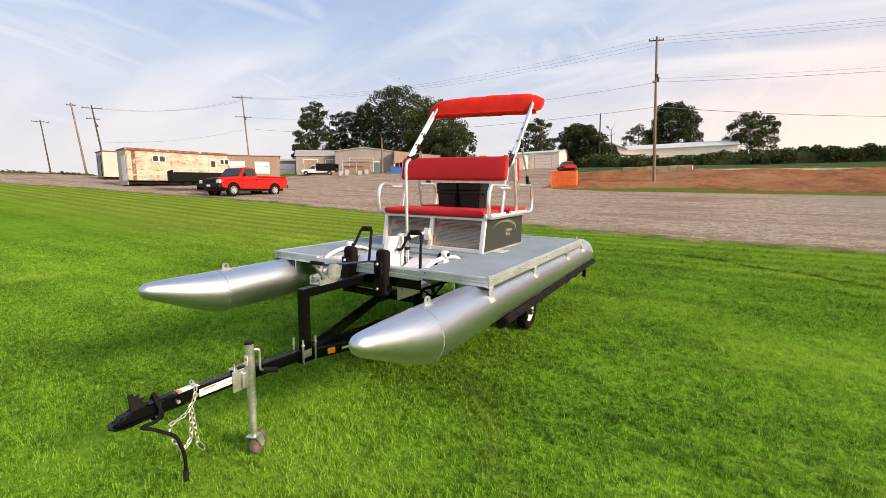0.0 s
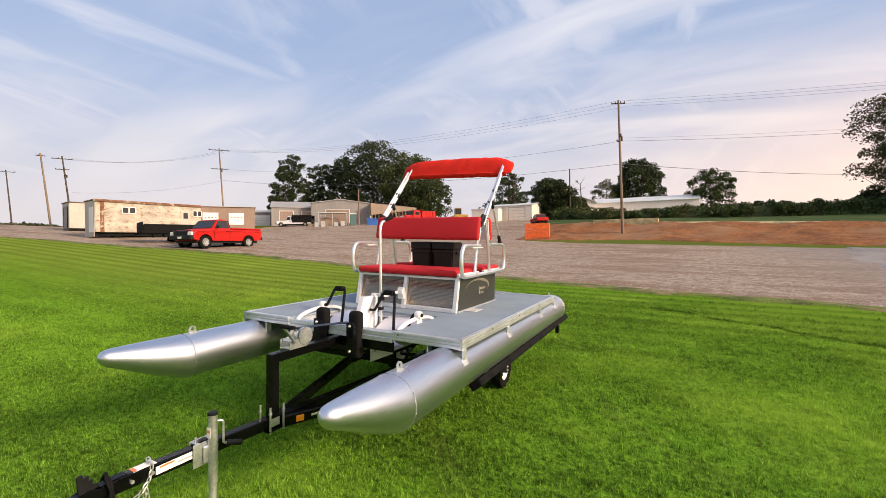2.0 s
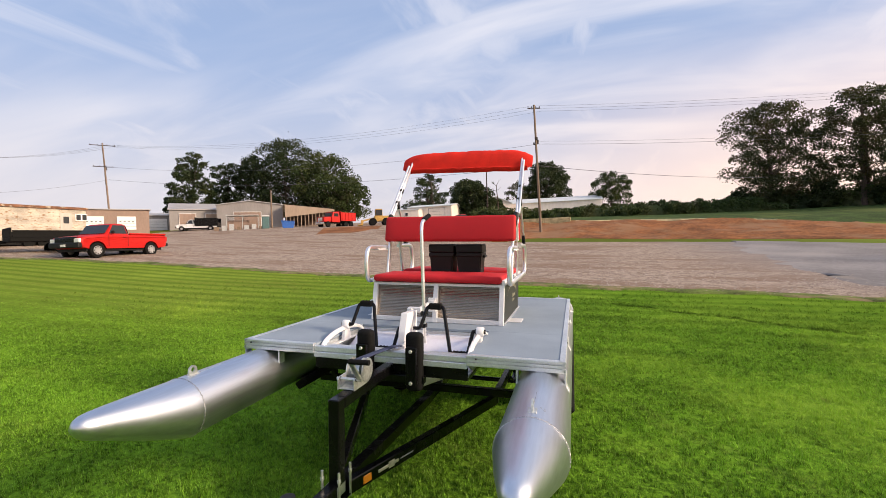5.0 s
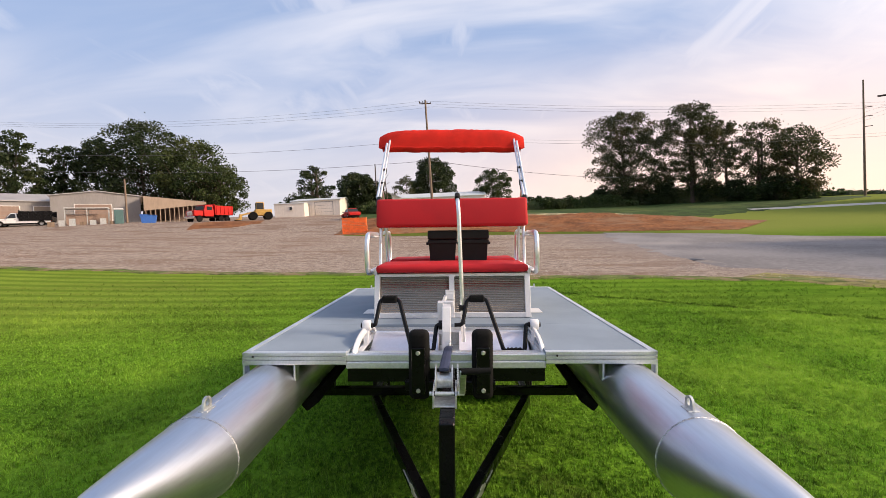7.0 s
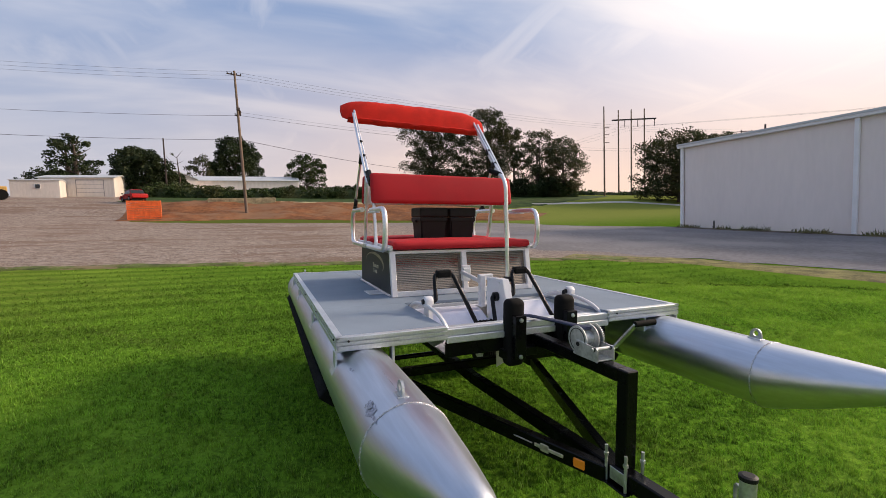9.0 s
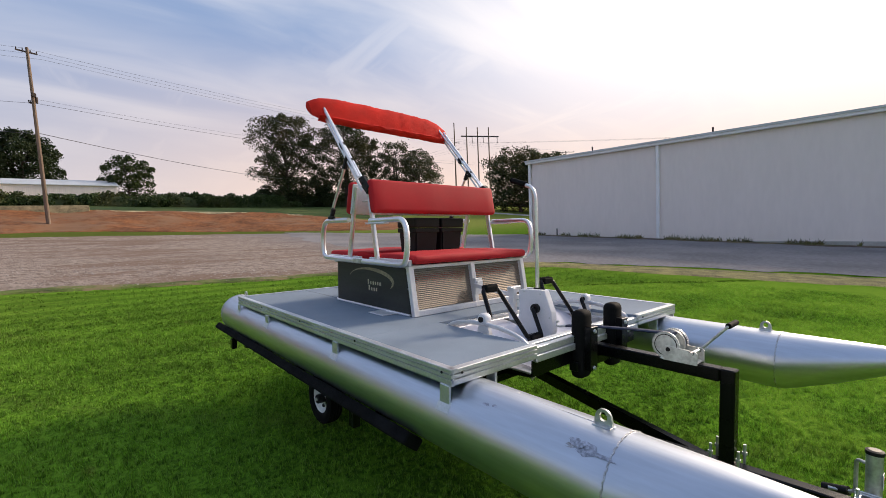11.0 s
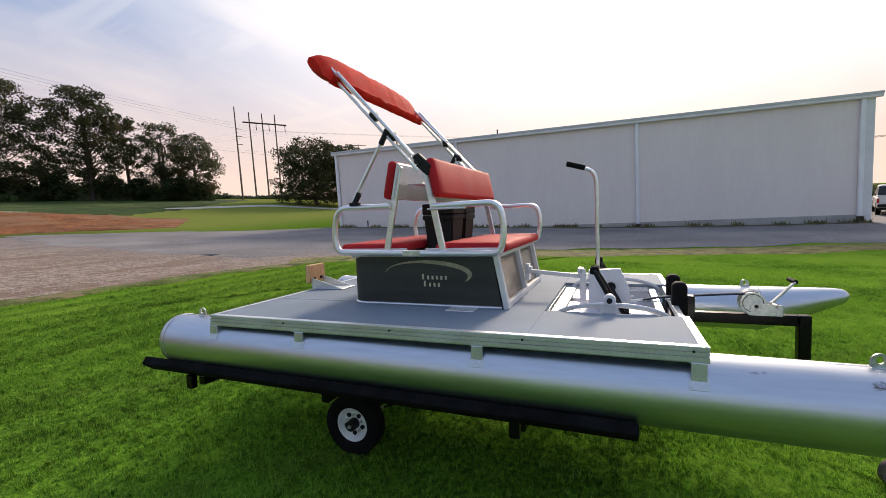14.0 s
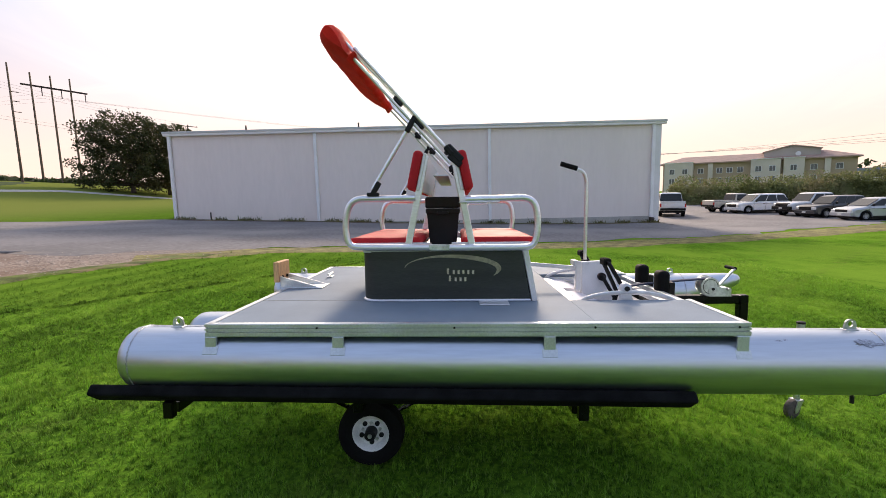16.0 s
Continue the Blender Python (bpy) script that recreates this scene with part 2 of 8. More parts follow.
def stony(name, warm, pale, earth, grey):
    """Compacted gravel: fine pale stones, patches of bare earth, and an ashen cast where the lane's asphalt has crumbled into it."""
    m = bpy.data.materials.new(name)
    m.use_nodes = True
    q = Nodes(m.node_tree)
    b = m.node_tree.nodes["Principled BSDF"]
    at = q.n("ShaderNodeNewGeometry").outputs["Position"]
    apart = q.n("ShaderNodeSeparateXYZ")
    q.link(at, apart.inputs[0])
    speck, pebble = q.noise(at, 16.0, 2.0, 0.6), q.noise(at, 3.2, 4.0, 0.65)
    tint = q.mix(q.range(q.math("ADD", q.math("MULTIPLY", speck, 0.5), q.math("MULTIPLY", pebble, 0.5)), 0.40, 0.60), warm, pale)
    worn = q.noise(q.mapping(at, (0.35, 1.0, 1.0), (0, 0, 8)), 0.55, 5.0, 0.62)
    tint = q.mix(q.range(worn, 0.48, 0.62, 0.0, 0.8), tint, earth)
    cast = q.math("ADD", q.range(apart.outputs["X"], 1.0, 16.0), q.math("MULTIPLY", q.noise(at, 0.35, 4.0), 0.5))
    tint = q.mix(q.range(cast, 0.45, 1.25, 0.0, 0.8), tint, grey)
    q.link(tint, b.inputs["Base Color"])
    b.inputs["Roughness"].default_value = 0.93
    b.inputs["Specular IOR Level"].default_value = 0.2
    bumpy = q.n("ShaderNodeBump")
    bumpy.inputs["Strength"].default_value, bumpy.inputs["Distance"].default_value = 0.9, 0.02
    q.link(q.math("ADD", speck, pebble), bumpy.inputs["Height"])
    q.link(bumpy.outputs[0], b.inputs["Normal"])
    MATS[name] = m


stony("gravel", (0.155, 0.112, 0.084), (0.385, 0.312, 0.255), (0.185, 0.120, 0.083), (0.205, 0.183, 0.178))
paint("asphalt", (0.200, 0.188, 0.190), 0.85, vary=0.2, scale=0.25, grain=6.0, bump=0.4, second=(0.265, 0.246, 0.236), cover=(0.5, 0.7), cover_scale=0.12, world_space=True, spec=0.25)
paint("bank_grass", (0.038, 0.070, 0.016), 0.95, vary=0.35, scale=0.6, grain=5.0, bump=1.0, second=(0.070, 0.095, 0.024), cover=(0.48, 0.66), cover_scale=0.15, world_space=True, spec=0.15)
paint("dirt", (0.17, 0.138, 0.105), 0.95, vary=0.35, scale=1.2, grain=9.0, bump=0.8, second=(0.09, 0.095, 0.04), cover=(0.45, 0.62), cover_scale=0.5, world_space=True, spec=0.15)
paint("pipe_white", (0.90, 0.89, 0.885), 0.45, vary=0.05, scale=1.0)
paint("weed_green", (0.150, 0.150, 0.062), 0.9, vary=0.45, scale=1.5, grain=20.0, second=(0.19, 0.16, 0.07), cover=(0.5, 0.65), cover_scale=0.6, world_space=True, spec=0.15)
paint("clay", (0.215, 0.088, 0.035), 0.95, vary=0.32, scale=0.5, grain=3.0, bump=1.0, second=(0.235, 0.128, 0.068), cover=(0.46, 0.64), cover_scale=0.2, world_space=True, spec=0.15)
leafy("stone_chips", ((0.16, 0.125, 0.10), (0.42, 0.37, 0.32), (0.28, 0.21, 0.155)), 0.0, 0.5, 9.0)
paint("bare_soil", (0.125, 0.092, 0.070), 0.95, vary=0.4, scale=1.2, grain=12.0, bump=0.6, second=(0.20, 0.17, 0.10), cover=(0.5, 0.65), cover_scale=0.8, world_space=True, spec=0.15)
paint("concrete", (0.45, 0.43, 0.40), 0.9, vary=0.15, scale=1.0, grain=20.0, bump=0.3, world_space=True)
paint("fringe_grass", (0.105, 0.135, 0.030), 0.9, vary=0.45, scale=1.6, grain=26.0, bump=0.6, second=(0.21, 0.165, 0.085), cover=(0.50, 0.62), cover_scale=1.1, world_space=True, spec=0.15)
paint("dry_grass", (0.20, 0.18, 0.06), 0.9, vary=0.4, scale=2.0, grain=30.0, world_space=True, spec=0.2)
# boat
paint("hull_aluminium", (0.60, 0.64, 0.71), 0.36, 1.0, vary=0.07, scale=3.0, grain=60.0, bump=0.04, stretch=(1, 0.08, 1), rough_vary=0.10)
paint("graze", (0.44, 0.46, 0.53), 0.45, 0.9, vary=0.3, scale=30.0, grain=120.0, bump=0.2)
paint("weld", (0.52, 0.53, 0.56), 0.45, 1.0, vary=0.3, scale=40.0, grain=160.0, bump=0.7)
paint("rail_aluminium", (0.84, 0.84, 0.86), 0.36, 0.9, vary=0.08, scale=8.0, grain=90.0, bump=0.03, stretch=(1, 0.2, 1))
paint("fascia_aluminium", (0.66, 0.69, 0.71), 0.48, 0.85, vary=0.09, scale=5.0, grain=80.0, bump=0.04)
paint("white_frame", (0.74, 0.74, 0.75), 0.35, 0.25, vary=0.05, scale=7.0, grain=60.0)
paint("deck_vinyl", (0.228, 0.278, 0.335), 0.75, vary=0.09, scale=2.2, grain=240.0, bump=0.12, spec=0.14, rough_vary=0.08)
paint("panel_charcoal", (0.102, 0.110, 0.100), 0.42, 0.2, vary=0.14, scale=3.0, grain=90.0, bump=0.05, stretch=(1, 0.3, 4))
paint("panel_ribbed", (0.34, 0.285, 0.225), 0.22, 0.95, vary=0.07, scale=4.0, grain=70.0, stretch=(0.3, 1, 5), bump=0.04, rough_vary=0.06)
paint("logo_silver", (0.64, 0.60, 0.47), 0.4, 0.5, vary=0.15, scale=30.0)
paint("red_vinyl", (0.47, 0.014, 0.020), 0.74, vary=0.08, scale=4.0, grain=300.0, bump=0.1, spec=0.30)
paint("red_canvas", (0.62, 0.022, 0.012), 0.85, vary=0.14, scale=6.0, grain=260.0, bump=0.35, spec=0.2)
paint("black_plastic", (0.008, 0.008, 0.009), 0.55, vary=0.3, scale=8.0, grain=140.0, bump=0.1, spec=0.3)
paint("black_rubber", (0.006, 0.006, 0.006), 0.8, vary=0.3, scale=8.0, grain=90.0, bump=0.2, spec=0.15)
paint("black_paint", (0.003, 0.003, 0.0035), 0.27, vary=0.3, scale=4.0, grain=80.0, bump=0.03, spec=0.22, rough_vary=0.06)
paint("black_carpet", (0.010, 0.010, 0.011), 0.97, vary=0.4, scale=9.0, grain=300.0, bump=0.6, spec=0.1)
paint("white_plate", (0.74, 0.74, 0.76), 0.4, vary=0.04, scale=5.0)
paint("galvanised", (0.62, 0.64, 0.63), 0.42, 0.85, vary=0.18, scale=14.0, grain=60.0, bump=0.1)
paint("zinc_chain", (0.74, 0.72, 0.66), 0.35, 0.9, vary=0.2, scale=20.0)
paint("wheel_white", (0.80, 0.80, 0.78), 0.45, vary=0.1, scale=9.0, second=(0.4, 0.36, 0.3), cover=(0.68, 0.8))
paint("caster_brown", (0.105, 0.088, 0.075), 0.8, vary=0.3, scale=14.0, grain=90.0, bump=0.2)
paint("amber", (0.85, 0.28, 0.02), 0.25, vary=0.05)
paint("sticker_white", (0.80, 0.79, 0.76), 0.5, vary=0.06, scale=20.0)
paint("sticker_orange", (0.75, 0.20, 0.06), 0.5, vary=0.06, scale=20.0)
paint("sticker_grey", (0.35, 0.35, 0.34), 0.5, vary=0.06, scale=20.0)
paint("wood_block", (0.64, 0.38, 0.18), 0.7, vary=0.2, scale=9.0, grain=60.0, stretch=(8, 8, 1), bump=0.1)
paint("cream_plastic", (0.70, 0.70, 0.60), 0.5, vary=0.06)
paint("strap_blue", (0.02, 0.03, 0.07), 0.8, vary=0.3, grain=400.0)
# surroundings
paint("siding_cream", (0.885, 0.79, 0.735), 0.6, vary=0.02, scale=0.5, grain=4.0, second=(0.86, 0.765, 0.705), cover=(0.55, 0.75), cover_scale=0.3, stretch=(1, 1, 0.25), rough_vary=0.06)
paint("trim_white", (0.78, 0.77, 0.76), 0.5, vary=0.06, scale=1.0)
paint("siding_grey", (0.245, 0.230, 0.225), 0.6, vary=0.08, scale=0.6, grain=5.0, stretch=(1, 1, 0.3))
paint("siding_warm", (0.70, 0.64, 0.575), 0.6, vary=0.06, scale=0.6, grain=5.0, stretch=(1, 1, 0.3))
paint("straw", (0.46, 0.39, 0.22), 0.95, vary=0.3, scale=1.0, grain=6.0, world_space=True)
paint("pale_sheet", (0.74, 0.74, 0.82), 0.35, 0.35, vary=0.04, scale=4.0, grain=60.0)
paint("siding_tan", (0.31, 0.235, 0.175), 0.6, vary=0.08, scale=0.6, grain=5.0, stretch=(1, 1, 0.3))
paint("siding_brown", (0.255, 0.178, 0.140), 0.6, vary=0.1, scale=0.6, grain=5.0, stretch=(1, 1, 0.3))
paint("roof_metal", (0.41, 0.39, 0.38), 0.5, 0.3, vary=0.1, scale=0.5)
paint("roof_dark", (0.13, 0.09, 0.08), 0.8, vary=0.2, scale=1.0)
paint("roof_pale", (0.58, 0.60, 0.60), 0.5, 0.2, vary=0.08, scale=0.5)
paint("rusty_white", (0.44, 0.395, 0.33), 0.75, vary=0.28, scale=1.2, grain=14.0, second=(0.24, 0.125, 0.055), cover=(0.535, 0.63), cover_scale=3.4, stretch=(0.8, 1, 1.9))
paint("old_white", (0.44, 0.41, 0.365), 0.65, vary=0.1, scale=1.0, grain=9.0, stretch=(1, 1, 0.3))
paint("rust", (0.19, 0.085, 0.045), 0.9, vary=0.35, scale=4.0, second=(0.40, 0.34, 0.27), cover=(0.52, 0.62))
paint("window_dark", (0.03, 0.035, 0.04), 0.12, vary=0.1)
paint("glass_dark", (0.022, 0.026, 0.030), 0.14, vary=0.05, rough_vary=0.04, spec=0.40)
paint("car_red", (0.42, 0.010, 0.008), 0.5, vary=0.06, coat=0.08, rough_vary=0.05, spec=0.22)
paint("car_white", (0.74, 0.74, 0.75), 0.3, vary=0.04, coat=0.6, rough_vary=0.03)
paint("car_tan", (0.62, 0.56, 0.47), 0.35, vary=0.06, coat=0.4, rough_vary=0.04)
paint("car_silver", (0.50, 0.52, 0.56), 0.3, 0.5, vary=0.04, coat=0.5, rough_vary=0.03)
paint("car_charcoal", (0.06, 0.06, 0.065), 0.3, 0.3, vary=0.05, coat=0.5, rough_vary=0.03)
paint("chrome", (0.75, 0.75, 0.76), 0.18, 1.0, vary=0.05)
paint("rim_silver", (0.36, 0.36, 0.37), 0.45, 0.4, vary=0.05)
paint("lamp_clear", (0.75, 0.75, 0.72), 0.15, vary=0.05)
paint("lamp_red", (0.5, 0.02, 0.02), 0.2, vary=0.05)
paint("loader_yellow", (0.46, 0.28, 0.07), 0.6, vary=0.2)
paint("bin_blue", (0.03, 0.12, 0.42), 0.5, vary=0.15)
paint("toilet_teal", (0.07, 0.14, 0.14), 0.6, vary=0.1)
paint("fence_orange", (0.85, 0.16, 0.03), 0.7, vary=0.15, scale=3.0)
paint("pole_wood", (0.20, 0.145, 0.105), 0.9, vary=0.3, scale=1.0, grain=30.0, stretch=(6, 6, 0.4), bump=0.4)
paint("pole_dark", (0.06, 0.045, 0.04), 0.9, vary=0.3, scale=1.0, grain=30.0, stretch=(6, 6, 0.4))
paint("wire", (0.10, 0.10, 0.11), 0.7)
paint("bark", (0.085, 0.062, 0.048), 0.95, vary=0.3, scale=3.0, grain=30.0, stretch=(4, 4, 0.6), bump=0.6)
paint("stucco_pale", (0.66, 0.58, 0.50), 0.85, vary=0.06, scale=0.4)
paint("stucco_shade", (0.46, 0.40, 0.36), 0.85, vary=0.06, scale=0.4)
paint("roof_blue", (0.22, 0.26, 0.34), 0.6, vary=0.08, scale=0.6)
paint("window_dusk", (0.16, 0.15, 0.15), 0.25, vary=0.2, scale=0.6)
paint("roof_rose", (0.42, 0.285, 0.235), 0.85, vary=0.12, scale=0.6)
paint("stucco_ochre", (0.44, 0.335, 0.235), 0.85, vary=0.06, scale=0.4)


# ---- mesh tools ----
def part(name, bm, material, parent=None, label="", smooth=False):
    """Links a bmesh as one mesh object, under a thing or a part if one is given."""
    me = bpy.data.meshes.new(name)
    bmesh.ops.recalc_face_normals(bm, faces=bm.faces)
    if smooth:
        for f in bm.faces:
            f.smooth = True
    bm.to_mesh(me)
    bm.free()
    if smooth:
        me.set_sharp_from_angle(angle=radians(35))
    me.materials.append(MATS[material])
    ob = new(name, me)
    ob.parent = parent
    if label:
        ob["label"] = label
    return ob


def thing(name, m, label, category, group="", kind=""):
    ob = new(name)
    ob.empty_display_size = 0.2
    ob.matrix_world = m
    return tagged(ob, label, category, group, kind)


def box(bm, x0, x1, y0, y1, z0, z1, bev=0.0, seg=1, m=None):
    mat = Matrix.Translation(((x0 + x1) / 2, (y0 + y1) / 2, (z0 + z1) / 2)) @ Matrix.Diagonal((x1 - x0, y1 - y0, z1 - z0, 1))
    vs = bmesh.ops.create_cube(bm, size=1.0, matrix=mat)["verts"]
    if bev:
        es = {e for v in vs for e in v.link_edges}
        r = bmesh.ops.bevel(bm, geom=list(es), offset=bev, segments=seg, affect="EDGES", profile=0.5)
        vs = [v for v in {*r["verts"], *vs} if v.is_valid]
    if m is not None:
        bmesh.ops.transform(bm, matrix=m, verts=vs)
    return bm


def cube(*a, **k):
    return box(bmesh.new(), *a, **k)


def beam(bm, a, b, wide, tall, bev=0.0, up=(0, 0, 1)):
    """A straight bar of rectangular section from a to b."""
    a, b = Vector(a), Vector(b)
    d = (b - a).normalized()
    side = d.cross(Vector(up)).normalized()
    top = side.cross(d)
    m = Matrix((side, d, top)).transposed().to_4x4()
    m.translation = (a + b) / 2
    n = (b - a).length
    return box(bm, -wide / 2, wide / 2, -n / 2, n / 2, -tall / 2, tall / 2, bev, 1, m)


def fillet(pts, r, k=5):
    """Rounds the corners of a line of points."""
    pts = [Vector(p) for p in pts]
    out = [pts[0]]
    for a, b, c in zip(pts, pts[1:], pts[2:]):
        u, v = (a - b), (c - b)
        q = min(r, u.length * 0.49, v.length * 0.49)
        p0, p1 = b + u.normalized() * q, b + v.normalized() * q
        for i in range(k + 1):
            s = i / k
            out.append(p0 * (1 - s) ** 2 + b * 2 * s * (1 - s) + p1 * s * s)
    return out + [pts[-1]]


def tube(bm, pts, r, n=10, closed=False, squash=1.0):
    """A round bar swept along points; r is one radius or one for each point."""
    pts = [Vector(p) for p in pts]
    rs = r if isinstance(r, (list, tuple)) else [r] * len(pts)
    rings, side = [], None
    for i, p in enumerate(pts):
        a = pts[i - 1] if i or closed else p
        b = pts[(i + 1) % len(pts)] if i + 1 < len(pts) or closed else p
        d = (b - a).normalized()
        if side is None:
            side = d.orthogonal().normalized()
            if abs(d.z) < 0.9:
                side = d.cross(Vector((0, 0, 1))).normalized()
        side = (side - d * side.dot(d)).normalized()
        top = d.cross(side)
        rings.append([bm.verts.new(p + (side * math.cos(2 * math.pi * j / n) + top * (squash * math.sin(2 * math.pi * j / n))) * rs[i]) for j in range(n)])
    for a, b in zip(rings, rings[1:] + (rings[:1] if closed else [])):
        for j in range(n):
            bm.faces.new((a[j], a[(j + 1) % n], b[(j + 1) % n], b[j]))
    if not closed:
        bm.faces.new(rings[0][::-1])
        bm.faces.new(rings[-1])
    return bm


def rod(*a, **k):
    return tube(bmesh.new(), *a, **k)


def prism(bm, outline, lo, hi, axis="x"):
    """Pushes a flat outline along an axis: its points are the two other coordinates in order."""
    def put(u, v, q):
        return {"x": (q, u, v), "y": (u, q, v), "z": (u, v, q)}[axis]
    a = [bm.verts.new(put(u, v, lo)) for u, v in outline]
    b = [bm.verts.new(put(u, v, hi)) for u, v in outline]
    bm.faces.new(a)
    bm.faces.new(b[::-1])
    for i in range(len(a)):
        j = (i + 1) % len(a)
        bm.faces.new((a[i], b[i], b[j], a[j]))
    return bm


def slab(*a, **k):
    return prism(bmesh.new(), *a, **k)


def lathe(bm, profile, at=(0, 0, 0), axis="y", n=32, caps=True):
    """Turns a profile of (radius, distance along the axis)."""
    rings = []
    for r, d in profile:
        ring = []
        for j in range(n):
            c, s = r * math.cos(2 * math.pi * j / n), r * math.sin(2 * math.pi * j / n)
            q = {"x": (d, c, s), "y": (c, d, s), "z": (c, s, d)}[axis]
            ring.append(bm.verts.new((q[0] + at[0], q[1] + at[1], q[2] + at[2])))
        rings.append(ring)
    for a, b in zip(rings, rings[1:]):
        for j in range(n):
            bm.faces.new((a[j], a[(j + 1) % n], b[(j + 1) % n], b[j]))
    if caps:
        bm.faces.new(rings[0][::-1])
        bm.faces.new(rings[-1])
    else:
        for j in range(n):
            bm.faces.new((rings[-1][j], rings[-1][(j + 1) % n], rings[0][(j + 1) % n], rings[0][j]))
    return bm


def turned(*a, **k):
    return lathe(bmesh.new(), *a, **k)


def bulk(name, verts, faces, material, label="", category="", kind="stuff", parent=None):
    """One mesh from arrays: n vertices and equal-sided faces."""
    verts, faces = np.asarray(verts, np.float32), np.asarray(faces, np.int32)
    me = bpy.data.meshes.new(name)
    me.vertices.add(len(verts))
    me.vertices.foreach_set("co", verts.ravel())
    k = faces.shape[1]
    me.loops.add(faces.size)
    me.loops.foreach_set("vertex_index", faces.ravel())
    me.polygons.add(len(faces))
    me.polygons.foreach_set("loop_start", np.arange(0, faces.size, k, dtype=np.int32))
    me.update(calc_edges=True)
    me.materials.append(MATS[material])
    ob = new(name, me)
    ob.parent = parent
    return tagged(ob, label, category, "", kind)


# ---- ground ----
def ground_z(x, y):
    """The lie of the land: a lawn that falls gently toward the paved lane and rises beyond it."""
    x, y = np.asarray(x, float), np.asarray(y, float)
    ax, az = (-900, -400, -150, -60, -10, 10, 30, 60, 150, 900), (26, 18, 8.3, 3.8, 0.3, -0.3, -0.6, -0.45, -0.7, -3)
    ay, bz = (-900, -300, -60, -8, 0, 30, 42, 50, 61, 84, 112, 150, 400, 900), (-6, -1.5, -0.3, -0.16, 0, 1.05, 1.75, 2.3, 4.2, 6.3, 7.1, 7.9, 12, 20)
    fx = sum(np.interp(x + d, ax, az) for d in (-4, -2, 0, 2, 4)) / 5
    fy = sum(np.interp(y + d, ay, bz) for d in (-1.5, 0, 1.5)) / 3
    soft = 1 - 0.6 * np.clip((y - 20) / 50, 0, 1)
    return np.where(x < 0, fx * soft, fx) + fy - 0.09


def gz(x, y):
    return float(ground_z(x, y))


def axis_steps(near, step, far, grow=1.16):
    out, q, s = list(np.arange(0, near + 1e-6, step)), near, step
    while q < far:
        s *= grow
        q += s
        out.append(q)
    return np.array([-v for v in out[:0:-1]] + out)


def sheet(name, xs, ys, material, label, category, lift=0.0):
    X, Y = np.meshgrid(xs, ys)
    Z = ground_z(X, Y) + lift
    nx, ny = len(xs), len(ys)
    i = np.arange(nx * ny).reshape(ny, nx)
    faces = np.stack([i[:-1, :-1], i[:-1, 1:], i[1:, 1:], i[1:, :-1]], -1).reshape(-1, 4)
    return bulk(name, np.stack([X, Y, Z], -1).reshape(-1, 3), faces, material, label, category, "structure")


def band(name, inner, outer, material, label, category, lift, rag=0.0, cell=1.0, rows=24, curve=None, rim=-0.03):
    """A paved or bare strip between two lines of (x, y), laid on the ground, with a ragged margin."""
    def walk_line(line, n):
        line = np.array(line, float)
        d = np.r_[0, np.cumsum(np.hypot(*np.diff(line, axis=0).T))]
        s = np.linspace(0, d[-1], n)
        return np.stack([np.interp(s, d, line[:, 0]), np.interp(s, d, line[:, 1])], -1)
    line = np.array(inner, float)
    n = int(max(np.hypot(*np.diff(line, axis=0).T).sum() / cell, 8))
    a, b = walk_line(inner, n), walk_line(outer, n)
    if rag:
        for side in (a, b):
            for i, p in enumerate(side):
                p += rag * np.array([noise.noise((p[0] * 0.5, p[1] * 0.5, 3.1)) + 0.6 * noise.noise((p[0] * 2.1, p[1] * 2.1, 1.7)),
                                     noise.noise((p[0] * 0.5, p[1] * 0.5, 9.1)) + 0.6 * noise.noise((p[0] * 2.1, p[1] * 2.1, 5.7))])
    f = (np.linspace(0, 1, rows) ** 1.3)[:, None, None]
    P = a[None] * (1 - f) + b[None] * f
    Z = ground_z(P[..., 0], P[..., 1]) + lift
    edge = np.minimum(f[:, :, 0], 1 - f[:, :, 0])
    Z = Z - np.where(edge <= 0, lift - rim, 0)
    if curve is not None:
        along = np.linspace(0, 1, n)[None]
        Z = Z + curve(P[..., 0], P[..., 1]) * np.clip(edge * 8, 0, 1) * np.clip(np.minimum(along, 1 - along) * 10, 0, 1)
    i = np.arange(n * rows).reshape(rows, n)
    faces = np.stack([i[:-1, :-1], i[:-1, 1:], i[1:, 1:], i[1:, :-1]], -1).reshape(-1, 4)
    return bulk(name, np.concatenate([P, Z[..., None]], -1).reshape(-1, 3), faces, material, label, category, "structure")


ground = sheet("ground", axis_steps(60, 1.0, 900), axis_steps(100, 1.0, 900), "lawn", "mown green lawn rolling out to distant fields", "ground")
LAWN_EDGE = [(-110, -3), (-70, 3.6), (-44, 9.3), (-36, 11.2), (-28, 12.1), (-22, 13.3), (-17.7, 13.9), (-9.8, 13.4), (-3.2, 12.5), (2, 11.2), (7, 10.6), (10.5, 9.2)]
band("lawn_fringe", [(x, y - 0.42) for x, y in LAWN_EDGE], [(x, y + 0.5) for x, y in LAWN_EDGE], "fringe_grass", "ragged fringe of dry trampled grass along the gravel", "grass", 0.030, 0.5, 0.4, 6)
LANE = [(13.8, 39.2), (11.4, 29), (9.8, 20.5), (9.2, 13), (12.5, 8.0)]
